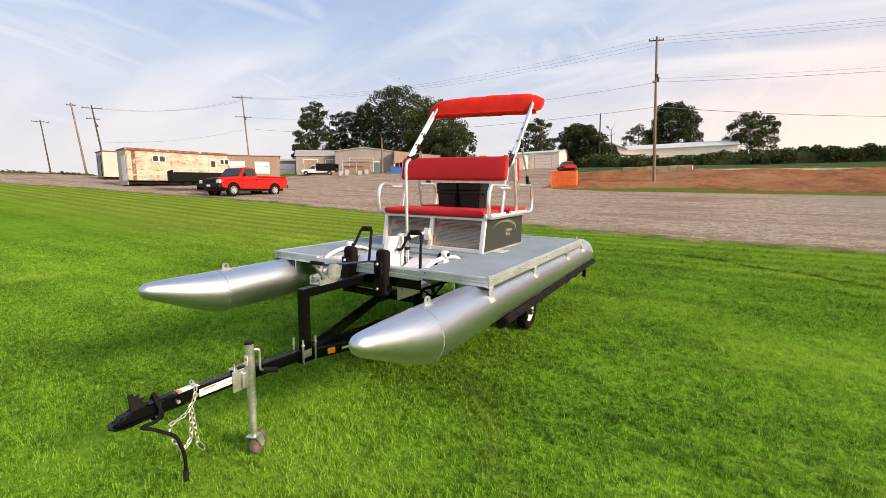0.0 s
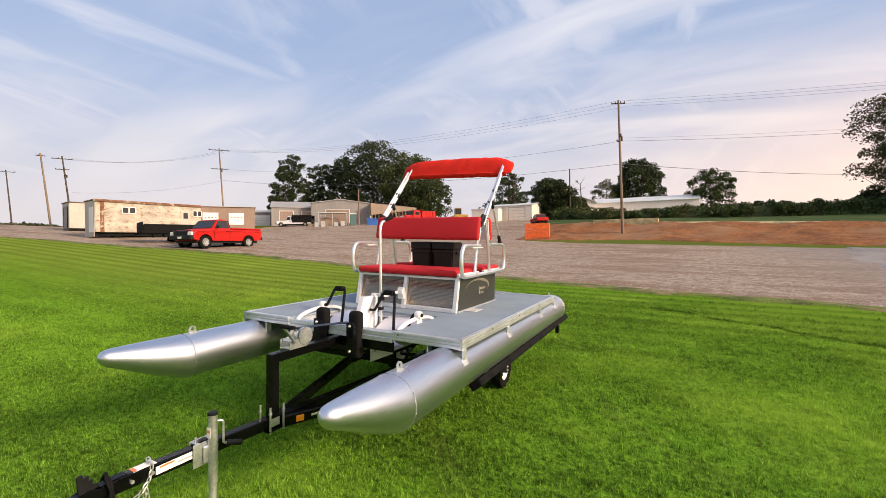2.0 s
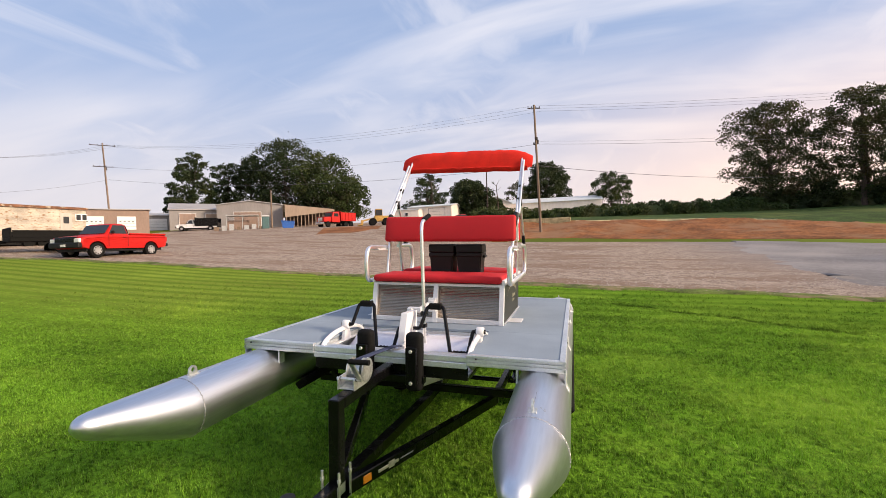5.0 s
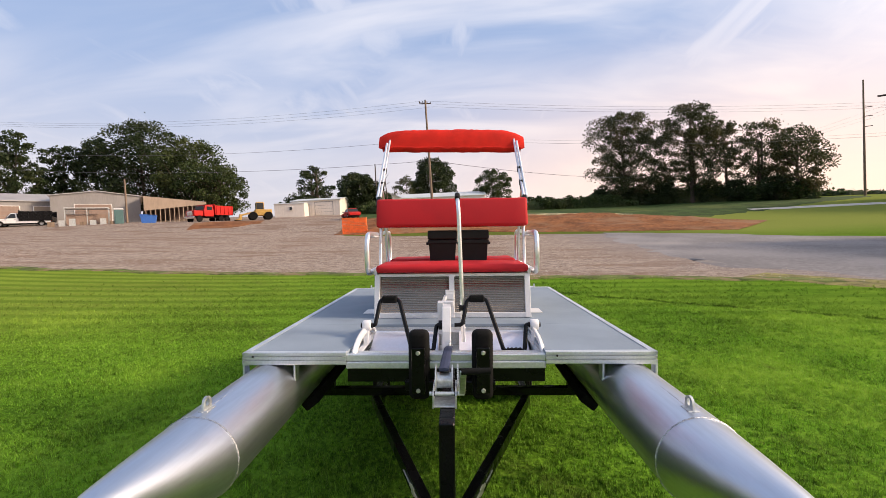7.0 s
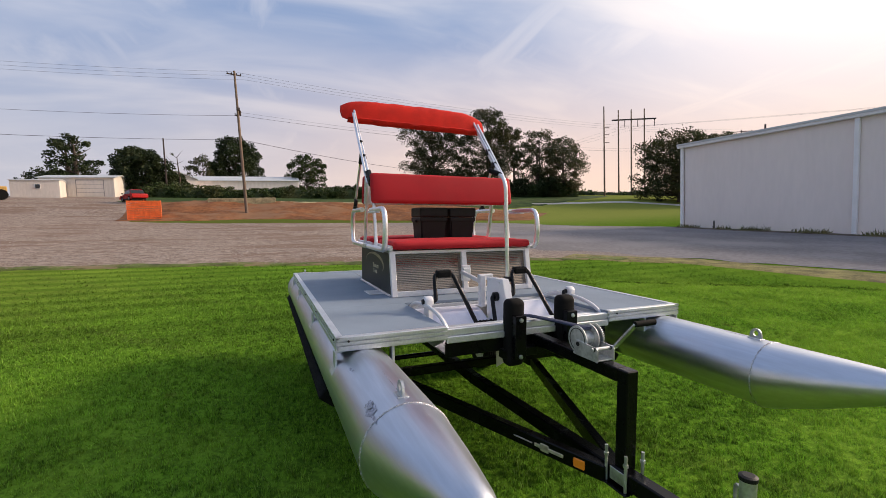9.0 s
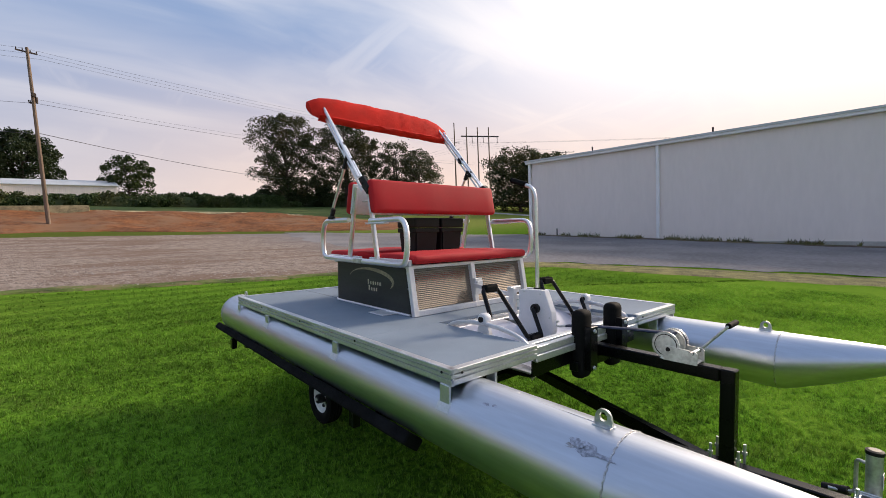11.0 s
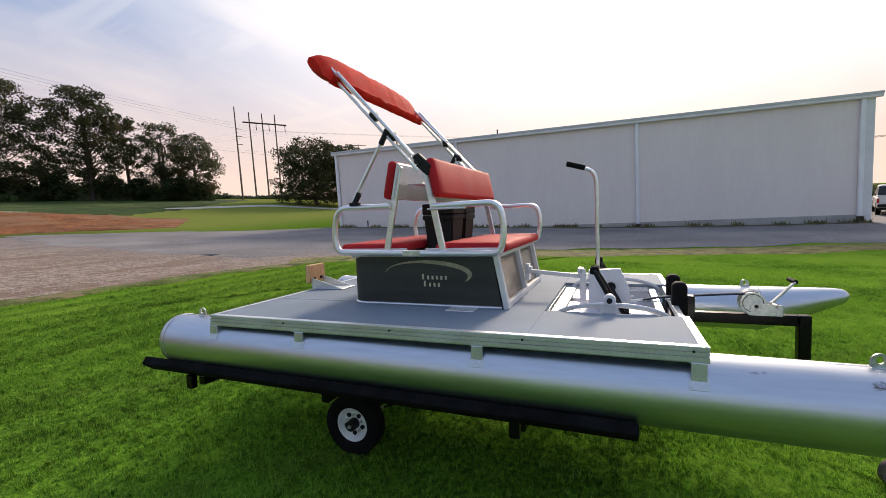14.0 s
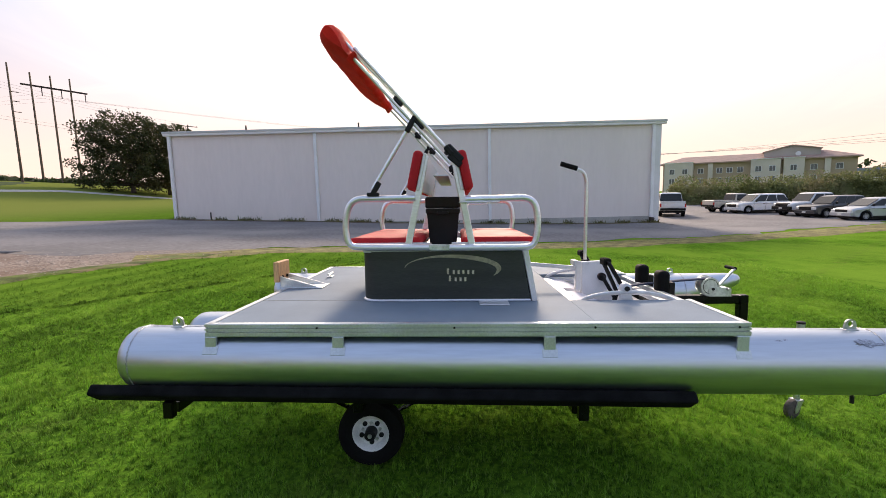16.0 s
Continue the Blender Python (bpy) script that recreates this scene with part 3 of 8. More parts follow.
band("gravel_lot", LAWN_EDGE, [(-108, 2), (-76, 8.5), (-60, 17), (-66, 50), (-66, 96), (-45, 100), (-30, 96), (-18, 88), (-15, 62), (-12, 45), (-5, 42), (3, 41.2), (9, 40.8), (15, 38.9), (16.5, 34), (15.2, 20), (13.2, 8.4)], "gravel",
     "pale brown gravel lot with bare worn patches", "gravel", 0.02, 0.5, 0.6, 44)
band("road", LANE + [(14, 4), (16, -3), (19.5, -13), (26, -26), (40, -44), (60, -66)],
     [(14, 39.5), (17, 38), (21, 34.5), (26, 27.5), (29.4, 23.2), (29.6, 5), (30.0, -13), (46, -12), (72, -20), (95, -45)], "asphalt",
     "worn grey asphalt lane curving past the metal building", "road", 0.035, 0.9, 0.8, 24, rim=0.012)
band("lane_margin", [(8.0, 10.2), (10.2, 8.0), (12.0, 2.7), (14.0, -5.2), (17.4, -15.3), (24.0, -29.4), (36, -46.5)], [(9.6, 11.2), (12.2, 9), (14.3, 3.6), (16.4, -4), (20, -14), (26.6, -27), (40, -44)],
     "dry_grass", "strip of dry yellowed grass along the lane", "grass", 0.028, 0.4, 0.6, 6)


def clods(x, y):
    flat_x, flat_y = np.ravel(x), np.ravel(y)
    z = [0.35 * noise.noise((a * 0.25, b * 0.25, 0.3)) + 0.14 * noise.noise((a * 1.1, b * 1.1, 4.0)) for a, b in zip(flat_x, flat_y)]
    return np.array(z).reshape(np.shape(x)) + 0.25


band("clay_bank", [(-13.5, 45), (-8, 45.8), (-3, 47.5), (4, 45.5), (14, 42.5), (26, 38.5)], [(-15.5, 64), (-8, 66), (0, 66.2), (10, 64.8), (23, 61.2), (36, 50)], "clay",
     "graded bank of bare orange-red clay", "soil", 0.05, 0.7, 0.6, 44, clods)
band("bank", [(-18, 66.5), (0, 67), (8, 63.2), (20, 58.2), (32, 54.8), (41, 57), (55, 65), (70, 74)], [(-20, 92), (0, 94), (20, 94), (34, 94), (48, 92), (60, 86), (66, 82), (72, 78)], "bank_grass",
     "rough dark green grass on the rise", "grass", 0.04, 1.0, 0.8, 26)
band("soil_strip", [(28.45, 23.0), (28.9, 5), (29.2, -13.2)], [(29.72, 23.0), (30.07, 5), (30.42, -13.2)], "dirt", "strip of bare dirt along the foot of the metal building", "soil", 0.06, 0.25, 0.4, 6)
band("concrete_path", [(40, 58), (58, 57.5), (68, 50), (80, 36)], [(40, 60.5), (60, 60), (71, 52), (83, 38)], "concrete", "pale concrete path across the far field", "path", 0.05, 0.0, 3.0, 4)
band("dry_field", [(-175, 12), (-128, 20), (-98, 26), (-84, 34)], [(-190, 30), (-140, 40), (-112, 46), (-92, 50)], "dry_grass", "strip of pale dry grass across the far field", "grass", 0.06, 1.2, 1.5, 8)
band("straw_strip", [(1.4, 62.2), (9, 61.6), (16, 60.2), (24, 57.6)], [(1.4, 62.5), (9, 62.4), (16, 60.9), (24, 57.75)], "straw", "pale strip of straw along the top of the bank", "straw", 0.34, 0.4, 1.0, 5)
band("clay_patch", [(-33.9, 52.3), (-30, 54.5), (-26.8, 58.3)], [(-38.1, 61.4), (-34, 64.5), (-29.9, 66.8)], "clay", "patch of spilled orange clay on the gravel", "soil", 0.05, 1.4, 0.8, 12)
band("wall_margin", [(28.2, 22.6), (28.6, 5), (29.0, -13.4)], [(29.62, 22.8), (29.95, 5), (30.25, -13.2)], "bare_soil", "strip of bare dark soil and dead weeds along the building", "soil", 0.055, 0.35, 0.5, 8)

# ---- the pedal boat ----
# boat space: x to starboard seen from the bow, y aft from the deck's front edge, z up from the deck
HULL = Matrix.Translation((0, 0, 0.98)) @ Matrix.Rotation(radians(2.0), 4, "Y") @ Matrix.Rotation(radians(0.5), 4, "X")
boat = thing("pedal_boat", HULL, "aluminium pontoon pedal boat with red seats carried on a black trailer", "boat")
PX, PR, PZ = 1.01, 0.174, -0.245


def eyelet(parent, x, y):
    """A thick plate with a rounded top and an oval hole, welded upright on the tube."""
    foot = PZ + PR
    bm = cube(x - 0.030, x + 0.030, y - 0.046, y + 0.046, foot - 0.010, foot + 0.005, 0.003)
    outer, inner = [], []
    for k in range(28):
        a = 2 * math.pi * k / 28
        outer.append((0.040 * math.cos(a), 0.040 + 0.038 * math.sin(a)) if math.sin(a) >= 0 else (math.copysign(min(0.044, 0.040 * abs(math.cos(a)) * 1.5 + 0.004), math.cos(a)), 0.040 * (1 + max(-1.0, 1.6 * math.sin(a)))))
        inner.append((0.019 * math.cos(a), 0.042 + 0.021 * math.sin(a)))
    loops = [[bm.verts.new((x + s, y + u, foot + v)) for u, v in ring] for s in (-0.007, 0.007) for ring in (outer, inner)]
    for k in range(28):
        n = (k + 1) % 28
        bm.faces.new((loops[0][k], loops[1][k], loops[1][n], loops[0][n]))
        bm.faces.new((loops[2][n], loops[3][n], loops[3][k], loops[2][k]))
        bm.faces.new((loops[0][n], loops[2][n], loops[2][k], loops[0][k]))
        bm.faces.new((loops[1][k], loops[3][k], loops[3][n], loops[1][n]))
    bmesh.ops.scale(bm, vec=(0.72, 0.72, 0.72), space=Matrix.Translation((-x, -y, -foot)), verts=bm.verts)
    bmesh.ops.recalc_face_normals(bm, faces=bm.faces)
    return part("lifting_eye", bm, "galvanised", parent, "welded plate lifting eye")


for side in (-1, 1):
    x = side * PX
    # tube with a domed stern and an upswept nose whose top line runs nearly straight
    stations = [(3.325, 0.02, PZ), (3.322, 0.098, PZ), (3.308, 0.146, PZ), (3.28, 0.167, PZ), (3.25, PR, PZ), (3.0, PR, PZ), (-0.685, PR, PZ),
                (-0.72, PR * 0.982, PZ + 0.003), (-0.95, 0.126, PZ + 0.049), (-1.13, 0.084, PZ + 0.090), (-1.19, 0.070, PZ + 0.102),
                (-1.225, 0.060, PZ + 0.108), (-1.25, 0.046, PZ + 0.112), (-1.268, 0.026, PZ + 0.114), (-1.274, 0.008, PZ + 0.114)]
    bm = bmesh.new()
    rings = [[bm.verts.new((x + r * math.cos(2 * math.pi * j / 48), y, zc + r * math.sin(2 * math.pi * j / 48))) for j in range(48)] for y, r, zc in stations]
    for a, b in zip(rings, rings[1:]):
        for j in range(48):
            bm.faces.new((a[j], a[(j + 1) % 48], b[(j + 1) % 48], b[j]))
    bm.faces.new(rings[0])
    bm.faces.new(rings[-1][::-1])
    for v in bm.verts:
        v.co.z += 0.009 * max(0.0, v.co.y)
    pontoon = part("pontoon", bm, "hull_aluminium", boat, "brushed aluminium pontoon with a tapered nose", True)
    for y, r in ((-0.683, PR - 0.0005), (3.235, PR - 0.001)):
        ring = [(x + (r + 0.001) * math.cos(a), y + 0.002 * math.sin(a * 40), PZ + 0.009 * max(0.0, y) + (r + 0.001) * math.sin(a)) for a in np.linspace(0, 2 * math.pi, 120)[:-1]]
        part("weld_seam", rod(ring, 0.0032, 6, True), "weld", pontoon, "rippled weld bead", True)
    part("seam_line", rod([(x, 3.2, PZ + PR + 0.0294), (x, 0.0, PZ + PR + 0.0006), (x, -0.64, PZ + PR + 0.0006)], 0.0022, 6), "weld", pontoon, "", True)
    for k, (yy, ang, long, wide) in enumerate(((-0.48, 1.95, 0.10, 0.006), (-0.45, 1.90, 0.07, 0.004), (-0.58, 1.25 if side > 0 else 0.9, 0.05, 0.012))):
        a = ang if side > 0 else math.pi - ang
        bm = bmesh.new()
        for j in range(7):
            q = j / 6
            th = a + 0.10 * q
            p = Vector((x + (PR + 0.0006) * math.cos(th), yy + long * q, PZ + (PR + 0.0006) * math.sin(th)))
            w_ = wide * math.sin(math.pi * (0.1 + 0.8 * q))
            t_ = Vector((-math.sin(th), 0, math.cos(th))) * w_
            if j:
                bm.faces.new((l0, l1, bm.verts.new(p + t_), bm.verts.new(p - t_)))
                bm.verts.ensure_lookup_table()
                l1, l0 = bm.verts[-2], bm.verts[-1]
            else:
                l0, l1 = bm.verts.new(p - t_), bm.verts.new(p + t_)
        part("scuff", bm, "weld", pontoon, "dull scuff mark")
    if side < 0:
        # dark grazes on the outer face, one broad and two small
        for yy, th0, long, tall, seed in ((-0.605, 2.28, 0.036, 0.024, 1), (-0.565, 2.24, 0.030, 0.014, 5), (-0.655, 2.31, 0.045, 0.006, 2), (-0.16, 2.20, 0.020, 0.007, 3), (-0.20, 2.16, 0.012, 0.006, 4)):
            bm = bmesh.new()
            skin = PR + 0.0014 + 0.0006 * seed
            mid = bm.verts.new((x + skin * math.cos(th0), yy, PZ + skin * math.sin(th0)))
            rim_ = []
            for j in range(22):
                a = 2 * math.pi * j / 22
                f = 1 + 0.45 * noise.noise((math.cos(a) * 1.7, math.sin(a) * 1.7, seed * 3.3))
                th = th0 + tall * f * math.sin(a) / PR
                rim_.append(bm.verts.new((x + skin * math.cos(th), yy + long * f * math.cos(a), PZ + skin * math.sin(th))))
            for j in range(22):
                bm.faces.new((mid, rim_[j], rim_[(j + 1) % 22]))
            bmesh.ops.recalc_face_normals(bm, faces=bm.faces)
            part("scuff", bm, "graze", pontoon, "dark graze in the metal")
    eyelet(pontoon, x, -0.60)
    eyelet(pontoon, x, 3.05).location.z += 0.027
    # hangers between deck and tube
    for y in (0.04, 1.01, 2.11, 2.79):
        bm = cube(side * 1.150 - 0.006, side * 1.150 + 0.006, y - 0.03, y + 0.03, -0.150, -0.066, 0.002)
        box(bm, side * 1.150 - (0.03 if side > 0 else -0.0), side * 1.150 + (0.0 if side > 0 else 0.03), y - 0.032, y + 0.032, -0.072, -0.062, 0.002)
        rest = PZ + math.sqrt(PR * PR - 0.14 * 0.14) + 0.009 * y
        beam(bm, (side * 1.148, y, rest + 0.006), (side * 1.172, y, rest - 0.036), 0.078, 0.007, 0.001)
        part("hanger_bracket", bm, "fascia_aluminium", boat, "welded aluminium hanger bracket")
        part("hanger_bracket", cube(side * 0.86 - 0.006, side * 0.86 + 0.006, y - 0.03, y + 0.03, -0.165, -0.062, 0.002), "fascia_aluminium", boat)

# short float under the stern
bm = turned([(0.02, 3.30), (0.09, 3.295), (0.14, 3.275), (0.165, 3.24), (0.17, 3.20), (0.17, 2.55), (0.02, 2.54)], (-0.47, 0, -0.262), "y", 40)
part("stern_float", bm, "hull_aluminium", boat, "short aluminium float under the stern", True)

# deck with an open pedal well at the bow
WELL_X0, WELL_X1, WELL_Y = -0.565, 0.545, 0.765
deck = part("deck", cube(-1.135, 1.135, WELL_Y, 2.805, -0.022, 0.0, 0.002), "deck_vinyl", boat, "grey vinyl covered deck")
part("deck_wing", cube(-1.135, WELL_X0, 0.015, WELL_Y, -0.022, 0.0, 0.002), "deck_vinyl", deck)
part("deck_wing", cube(WELL_X1, 1.135, 0.015, WELL_Y, -0.022, 0.0, 0.002), "deck_vinyl", deck)
part("deck_joint", cube(-0.5365, -0.5335, 1.86, 2.79, -0.001, 0.001), "panel_charcoal", deck, "thin dark seam along the deck")


def fascia(name, a, b, out, drop=0.066):
    """Ribbed edge extrusion from a to b, facing out."""
    a, b, out = Vector((*a, 0)), Vector((*b, 0)), Vector((*out, 0))
    prof = [(-0.022, 0.004), (0.012, 0.004), (0.014, 0.001), (0.014, -0.011), (0.004, -0.013), (0.004, -0.019), (0.014, -0.021), (0.014, -0.032),
            (0.004, -0.034), (0.004, -0.040), (0.014, -0.042), (0.014, -0.060), (0.012, -drop), (0.0, -drop), (0.0, -0.002), (-0.022, -0.002)]
    bm = bmesh.new()
    rows = [[bm.verts.new(p + out * u + Vector((0, 0, v))) for u, v in prof] for p in (a, b)]
    n = len(prof)
    for i in range(n):
        bm.faces.new((rows[0][i], rows[0][(i + 1) % n], rows[1][(i + 1) % n], rows[1][i]))
    bm.faces.new(rows[0])
    bm.faces.new(rows[1][::-1])
    piece = part(name, bm, "fascia_aluminium", boat, "ribbed white aluminium edge trim")
    along = (b - a).normalized()
    for d in np.arange(0.06, (b - a).length, 0.72):
        p = a + along * d + out * 0.014 + Vector((0, 0, -0.018))
        part("rivet", turned([(0.006, 0), (0.006, 0.003), (0.003, 0.006)], (0, 0, 0), "z", 10), "black_plastic", piece).matrix_local = \
            Matrix.Translation(p) @ out.to_track_quat("Z", "Y").to_matrix().to_4x4()
    return piece


fascia("edge_trim", (-1.137, 0.0), (-1.137, 2.82), (-1, 0))
fascia("edge_trim", (1.137, 2.82), (1.137, 0.0), (1, 0))
fascia("edge_trim", (-1.15, 0.014), (WELL_X0, 0.014), (0, -1))
fascia("edge_trim", (WELL_X1, 0.014), (1.15, 0.014), (0, -1))
fascia("edge_trim", (-1.15, 2.806), (1.15, 2.806), (0, 1))
part("well_sill", box(cube(WELL_X0, WELL_X1, 0.012, 0.046, -0.050, -0.012, 0.004), WELL_X0, WELL_X1, 0.004, 0.03, -0.090, -0.052, 0.004), "fascia_aluminium", deck, "lower aluminium sill across the pedal well")
# cross beams under the deck
for y in (0.12, 1.01, 1.9, 2.7):
    part("cross_beam", cube(-1.10, 1.10, y - 0.022, y + 0.022, -0.062, -0.024, 0.003), "fascia_aluminium", deck)

# pedal well: floor, curved paddle housing, rails
well = part("pedal_well", cube(WELL_X0, WELL_X1, 0.045, WELL_Y, -0.160, -0.150, 0.003), "fascia_aluminium", boat, "sunken aluminium pedal well")
for x in (WELL_X0 - 0.004, WELL_X1):
    part("well_side", slab([(0.05, -0.024), (WELL_Y, -0.024), (WELL_Y, -0.148), (0.18, -0.149), (0.05, -0.09)], x, x + 0.004, "x"), "fascia_aluminium", well)
part("well_back", cube(WELL_X0, WELL_X1, WELL_Y - 0.004, WELL_Y, -0.148, -0.023), "fascia_aluminium", well)
part("well_step", cube(WELL_X0 + 0.01, WELL_X1 - 0.01, 0.67, 0.75, -0.045, -0.030, 0.004), "rail_aluminium", well, "stepped aluminium tread")
for x0, x1 in ((-0.515, -0.070), (0.070, 0.525)):
    bm = bmesh.new()
    arc = [(0.06, -0.149), (0.06, -0.137), (0.34, -0.128), (0.42, -0.110), (0.49, -0.080), (0.55, -0.050), (0.60, -0.038), (0.665, -0.034), (0.665, -0.149)]
    prism(bm, arc, x0, x1, "x")
    part("paddle_housing", bm, "pale_sheet", well, "smooth pale curved housing over a paddle wheel", True)
for x in (-0.535, 0.545):
    bm = bmesh.new()
    arc = [Vector((x, 0.39 + 0.315 * math.cos(a), -0.045 + 0.088 * math.sin(a))) for a in np.linspace(0, math.pi, 21)]
    tube(bm, arc, 0.012, 10, False, 1.5)
    rib = part("arched_guard", bm, "white_frame", boat, "arched white guard bar", True)
    part("foot", beam(bmesh.new(), (x, 0.10, -0.052), (x, 0.70, -0.052), 0.035, 0.012, 0.003), "white_frame", rib)
    part("bolt", turned([(0.009, 0), (0.009, 0.006), (0.004, 0.009)], (x, 0.52, 0.045), "z", 10), "galvanised", rib)
# centre plate with chain case and the axle
bm = slab([(0.545, 0.180), (0.340, 0.190), (0.285, 0.055), (0.275, -0.06), (0.30, -0.12), (0.52, -0.12), (0.545, -0.06)], -0.036, 0.016, "x")
bmesh.ops.bevel(bm, geom=[e for e in bm.edges], offset=0.003, segments=2, affect="EDGES")
plate = part("centre_plate", bm, "white_plate", boat, "white chain guard plate between the pedals")
part("axle_boss", turned([(0.030, -0.062), (0.030, -0.036), (0.016, -0.036)], (0, 0.40, 0.07), "x", 20), "black_plastic", plate, "black hub cap")
for y, z in ((0.50, 0.17), (0.37, 0.165), (0.30, 0.02)):
    part("screw", turned([(0.005, -0.040), (0.005, -0.034)], (0, y, z), "x", 10), "galvanised", plate)
bm = cube(-0.075, -0.035, 0.56, 0.60, -0.03, 0.19, 0.004)
box(bm, -0.075, 0.035, 0.58, 0.615, 0.155, 0.195, 0.004)
beam(bm, (-0.05, 0.60, 0.14), (-0.03, 0.97, 0.17), 0.022, 0.028, 0.003)
part("stay_bracket", bm, "white_frame", boat, "white stay running back to the seat front")


def crank(xs):
    """A double crank of black bar with two pedal grips, turning between two bearings. xs: start, upper or lower pedal ends in order, end."""
    x0, a0, a1, c0, c1, x1, first = xs
    high, low = (0.485, 0.225), (0.315, -0.085)
    p, q = (high, low) if first else (low, high)
    pts = [(x0, 0.40, 0.07), ((x0 * 0.4 + a0 * 0.6), 0.40, 0.07), (a0, *p), (a1, *p), (c0, *q), (c1, *q), ((x1 * 0.4 + c1 * 0.6), 0.40, 0.07), (x1, 0.40, 0.07)]
    c = part("pedal_crank", rod(fillet(pts, 0.030, 5), 0.0135, 12), "black_paint", boat, "black steel double pedal crank", True)
    for a, b, (y, z) in ((a0, a1, p), (c0, c1, q)):
        a, b = a + 0.012, b - 0.012
        bm = cube(a, b, y - 0.026, y + 0.026, z - 0.022, z + 0.022, 0.010, 2)
        for k in range(4):
            u = a + (b - a) * (k + 0.5) / 4
            box(bm, u - 0.005, u + 0.005, y - 0.022, y + 0.022, z + 0.0215, z + 0.024)
        part("pedal", bm, "black_rubber", c, "ribbed black rubber pedal")
    return c


def bearing(x):
    b = part("bearing_block", turned([(0.012, -0.028), (0.030, -0.026), (0.034, -0.02), (0.034, 0.02), (0.030, 0.026), (0.012, 0.028)], (x, 0.40, 0.07), "x", 24), "white_plate", boat, "white bearing block", True)
    part("bearing_stand", slab([(0.34, -0.05), (0.46, -0.05), (0.43, 0.05), (0.37, 0.05)], x - 0.012, x + 0.012, "x"), "white_frame", b)
    part("axle_end", turned([(0.016, -0.038), (0.016, 0.038)], (x, 0.40, 0.07), "x", 14), "black_plastic", b)


crank((-0.505, -0.450, -0.325, -0.225, -0.095, -0.045, True))
crank((0.040, 0.125, 0.250, 0.350, 0.475, 0.530, True))
for x in (-0.525, 0.550):
    bearing(x)
# steering lever
lever = part("steering_lever", rod(fillet([(0.10, 0.485, -0.06), (0.075, 0.492, 0.80), (0.07, 0.515, 0.865), (0.068, 0.62, 0.902)], 0.09, 8), 0.0135, 14), "rail_aluminium", boat, "tall bent aluminium steering lever", True)
part("grip", rod([(0.068, 0.565, 0.888), (0.068, 0.69, 0.926)], 0.0185, 14), "black_rubber", lever, "black foam grip", True)
part("lever_clamp", cube(0.072, 0.122, 0.46, 0.51, 0.15, 0.185, 0.005), "black_plastic", lever, "black clamp")
part("lever_clamp", cube(0.082, 0.112, 0.455, 0.515, 0.06, 0.09, 0.004), "black_plastic", lever, "black clamp")
part("splash_plate", slab([(-0.005, -0.235), (0.250, -0.235), (0.250, -0.32), (0.0, -0.43)], 0.46, 0.468, "y"), "cream_plastic", well, "pale plastic plate below the well")
part("plate_slot", slab([(0.05, -0.25), (0.062, -0.25), (0.058, -0.33), (0.052, -0.33)], 0.455, 0.4605, "y"), "black_plastic", well)
# Added black sheet: stands in for shade and hides the pale floor edge.
part("well_shade", cube(WELL_X0, WELL_X1, 0.032, 0.040, -0.172, -0.088, 0.002), "black_paint", well, "added black sheet standing for the shade below the sill")
part("well_underside", slab([(0.042, -0.175), (0.20, -0.19), (0.74, -0.19), (0.76, -0.175), (0.20, -0.165), (0.042, -0.163)], WELL_X0 + 0.002, WELL_X1 - 0.002, "x"), "black_paint", well, "dark underside of the well")

# ---- seat unit on the deck ----
SX = 0.02
seat = part("seat_base", cube(SX - 0.60, SX + 0.60, 1.04, 2.09, 0.318, 0.334, 0.003), "fascia_aluminium", boat, "double seat base with dark side panels and aluminium frame")


def rounded_side(side):
    """Side panel that wraps round the rear corner."""
    x = SX + side * 0.607
    r = 0.10
    line = [(x, 1.02), (x, 2.10 - r)] + [(x - side * (r - r * math.cos(a)), 2.10 - r + r * math.sin(a)) for a in np.linspace(0.15, math.pi / 2, 8)] + [(SX + side * 0.012, 2.10)]
    bm = bmesh.new()
    lo = [bm.verts.new((px, py, 0.016)) for px, py in line]
    hi = [bm.verts.new((px, py + (0.055 if i == 0 else 0), 0.325)) for i, (px, py) in enumerate(line)]
    for i in range(len(line) - 1):
        bm.faces.new((lo[i], lo[i + 1], hi[i + 1], hi[i]))
    bmesh.ops.solidify(bm, geom=bm.faces[:], thickness=0.01)
    p = part("side_panel", bm, "panel_charcoal", boat, "dark charcoal side panel", True)
    foot = [Vector((px + side * 0.004, py, 0.009)) for px, py in line]
    part("base_bead", rod(foot, 0.009, 8), "rail_aluminium", seat, "", True)
    return p


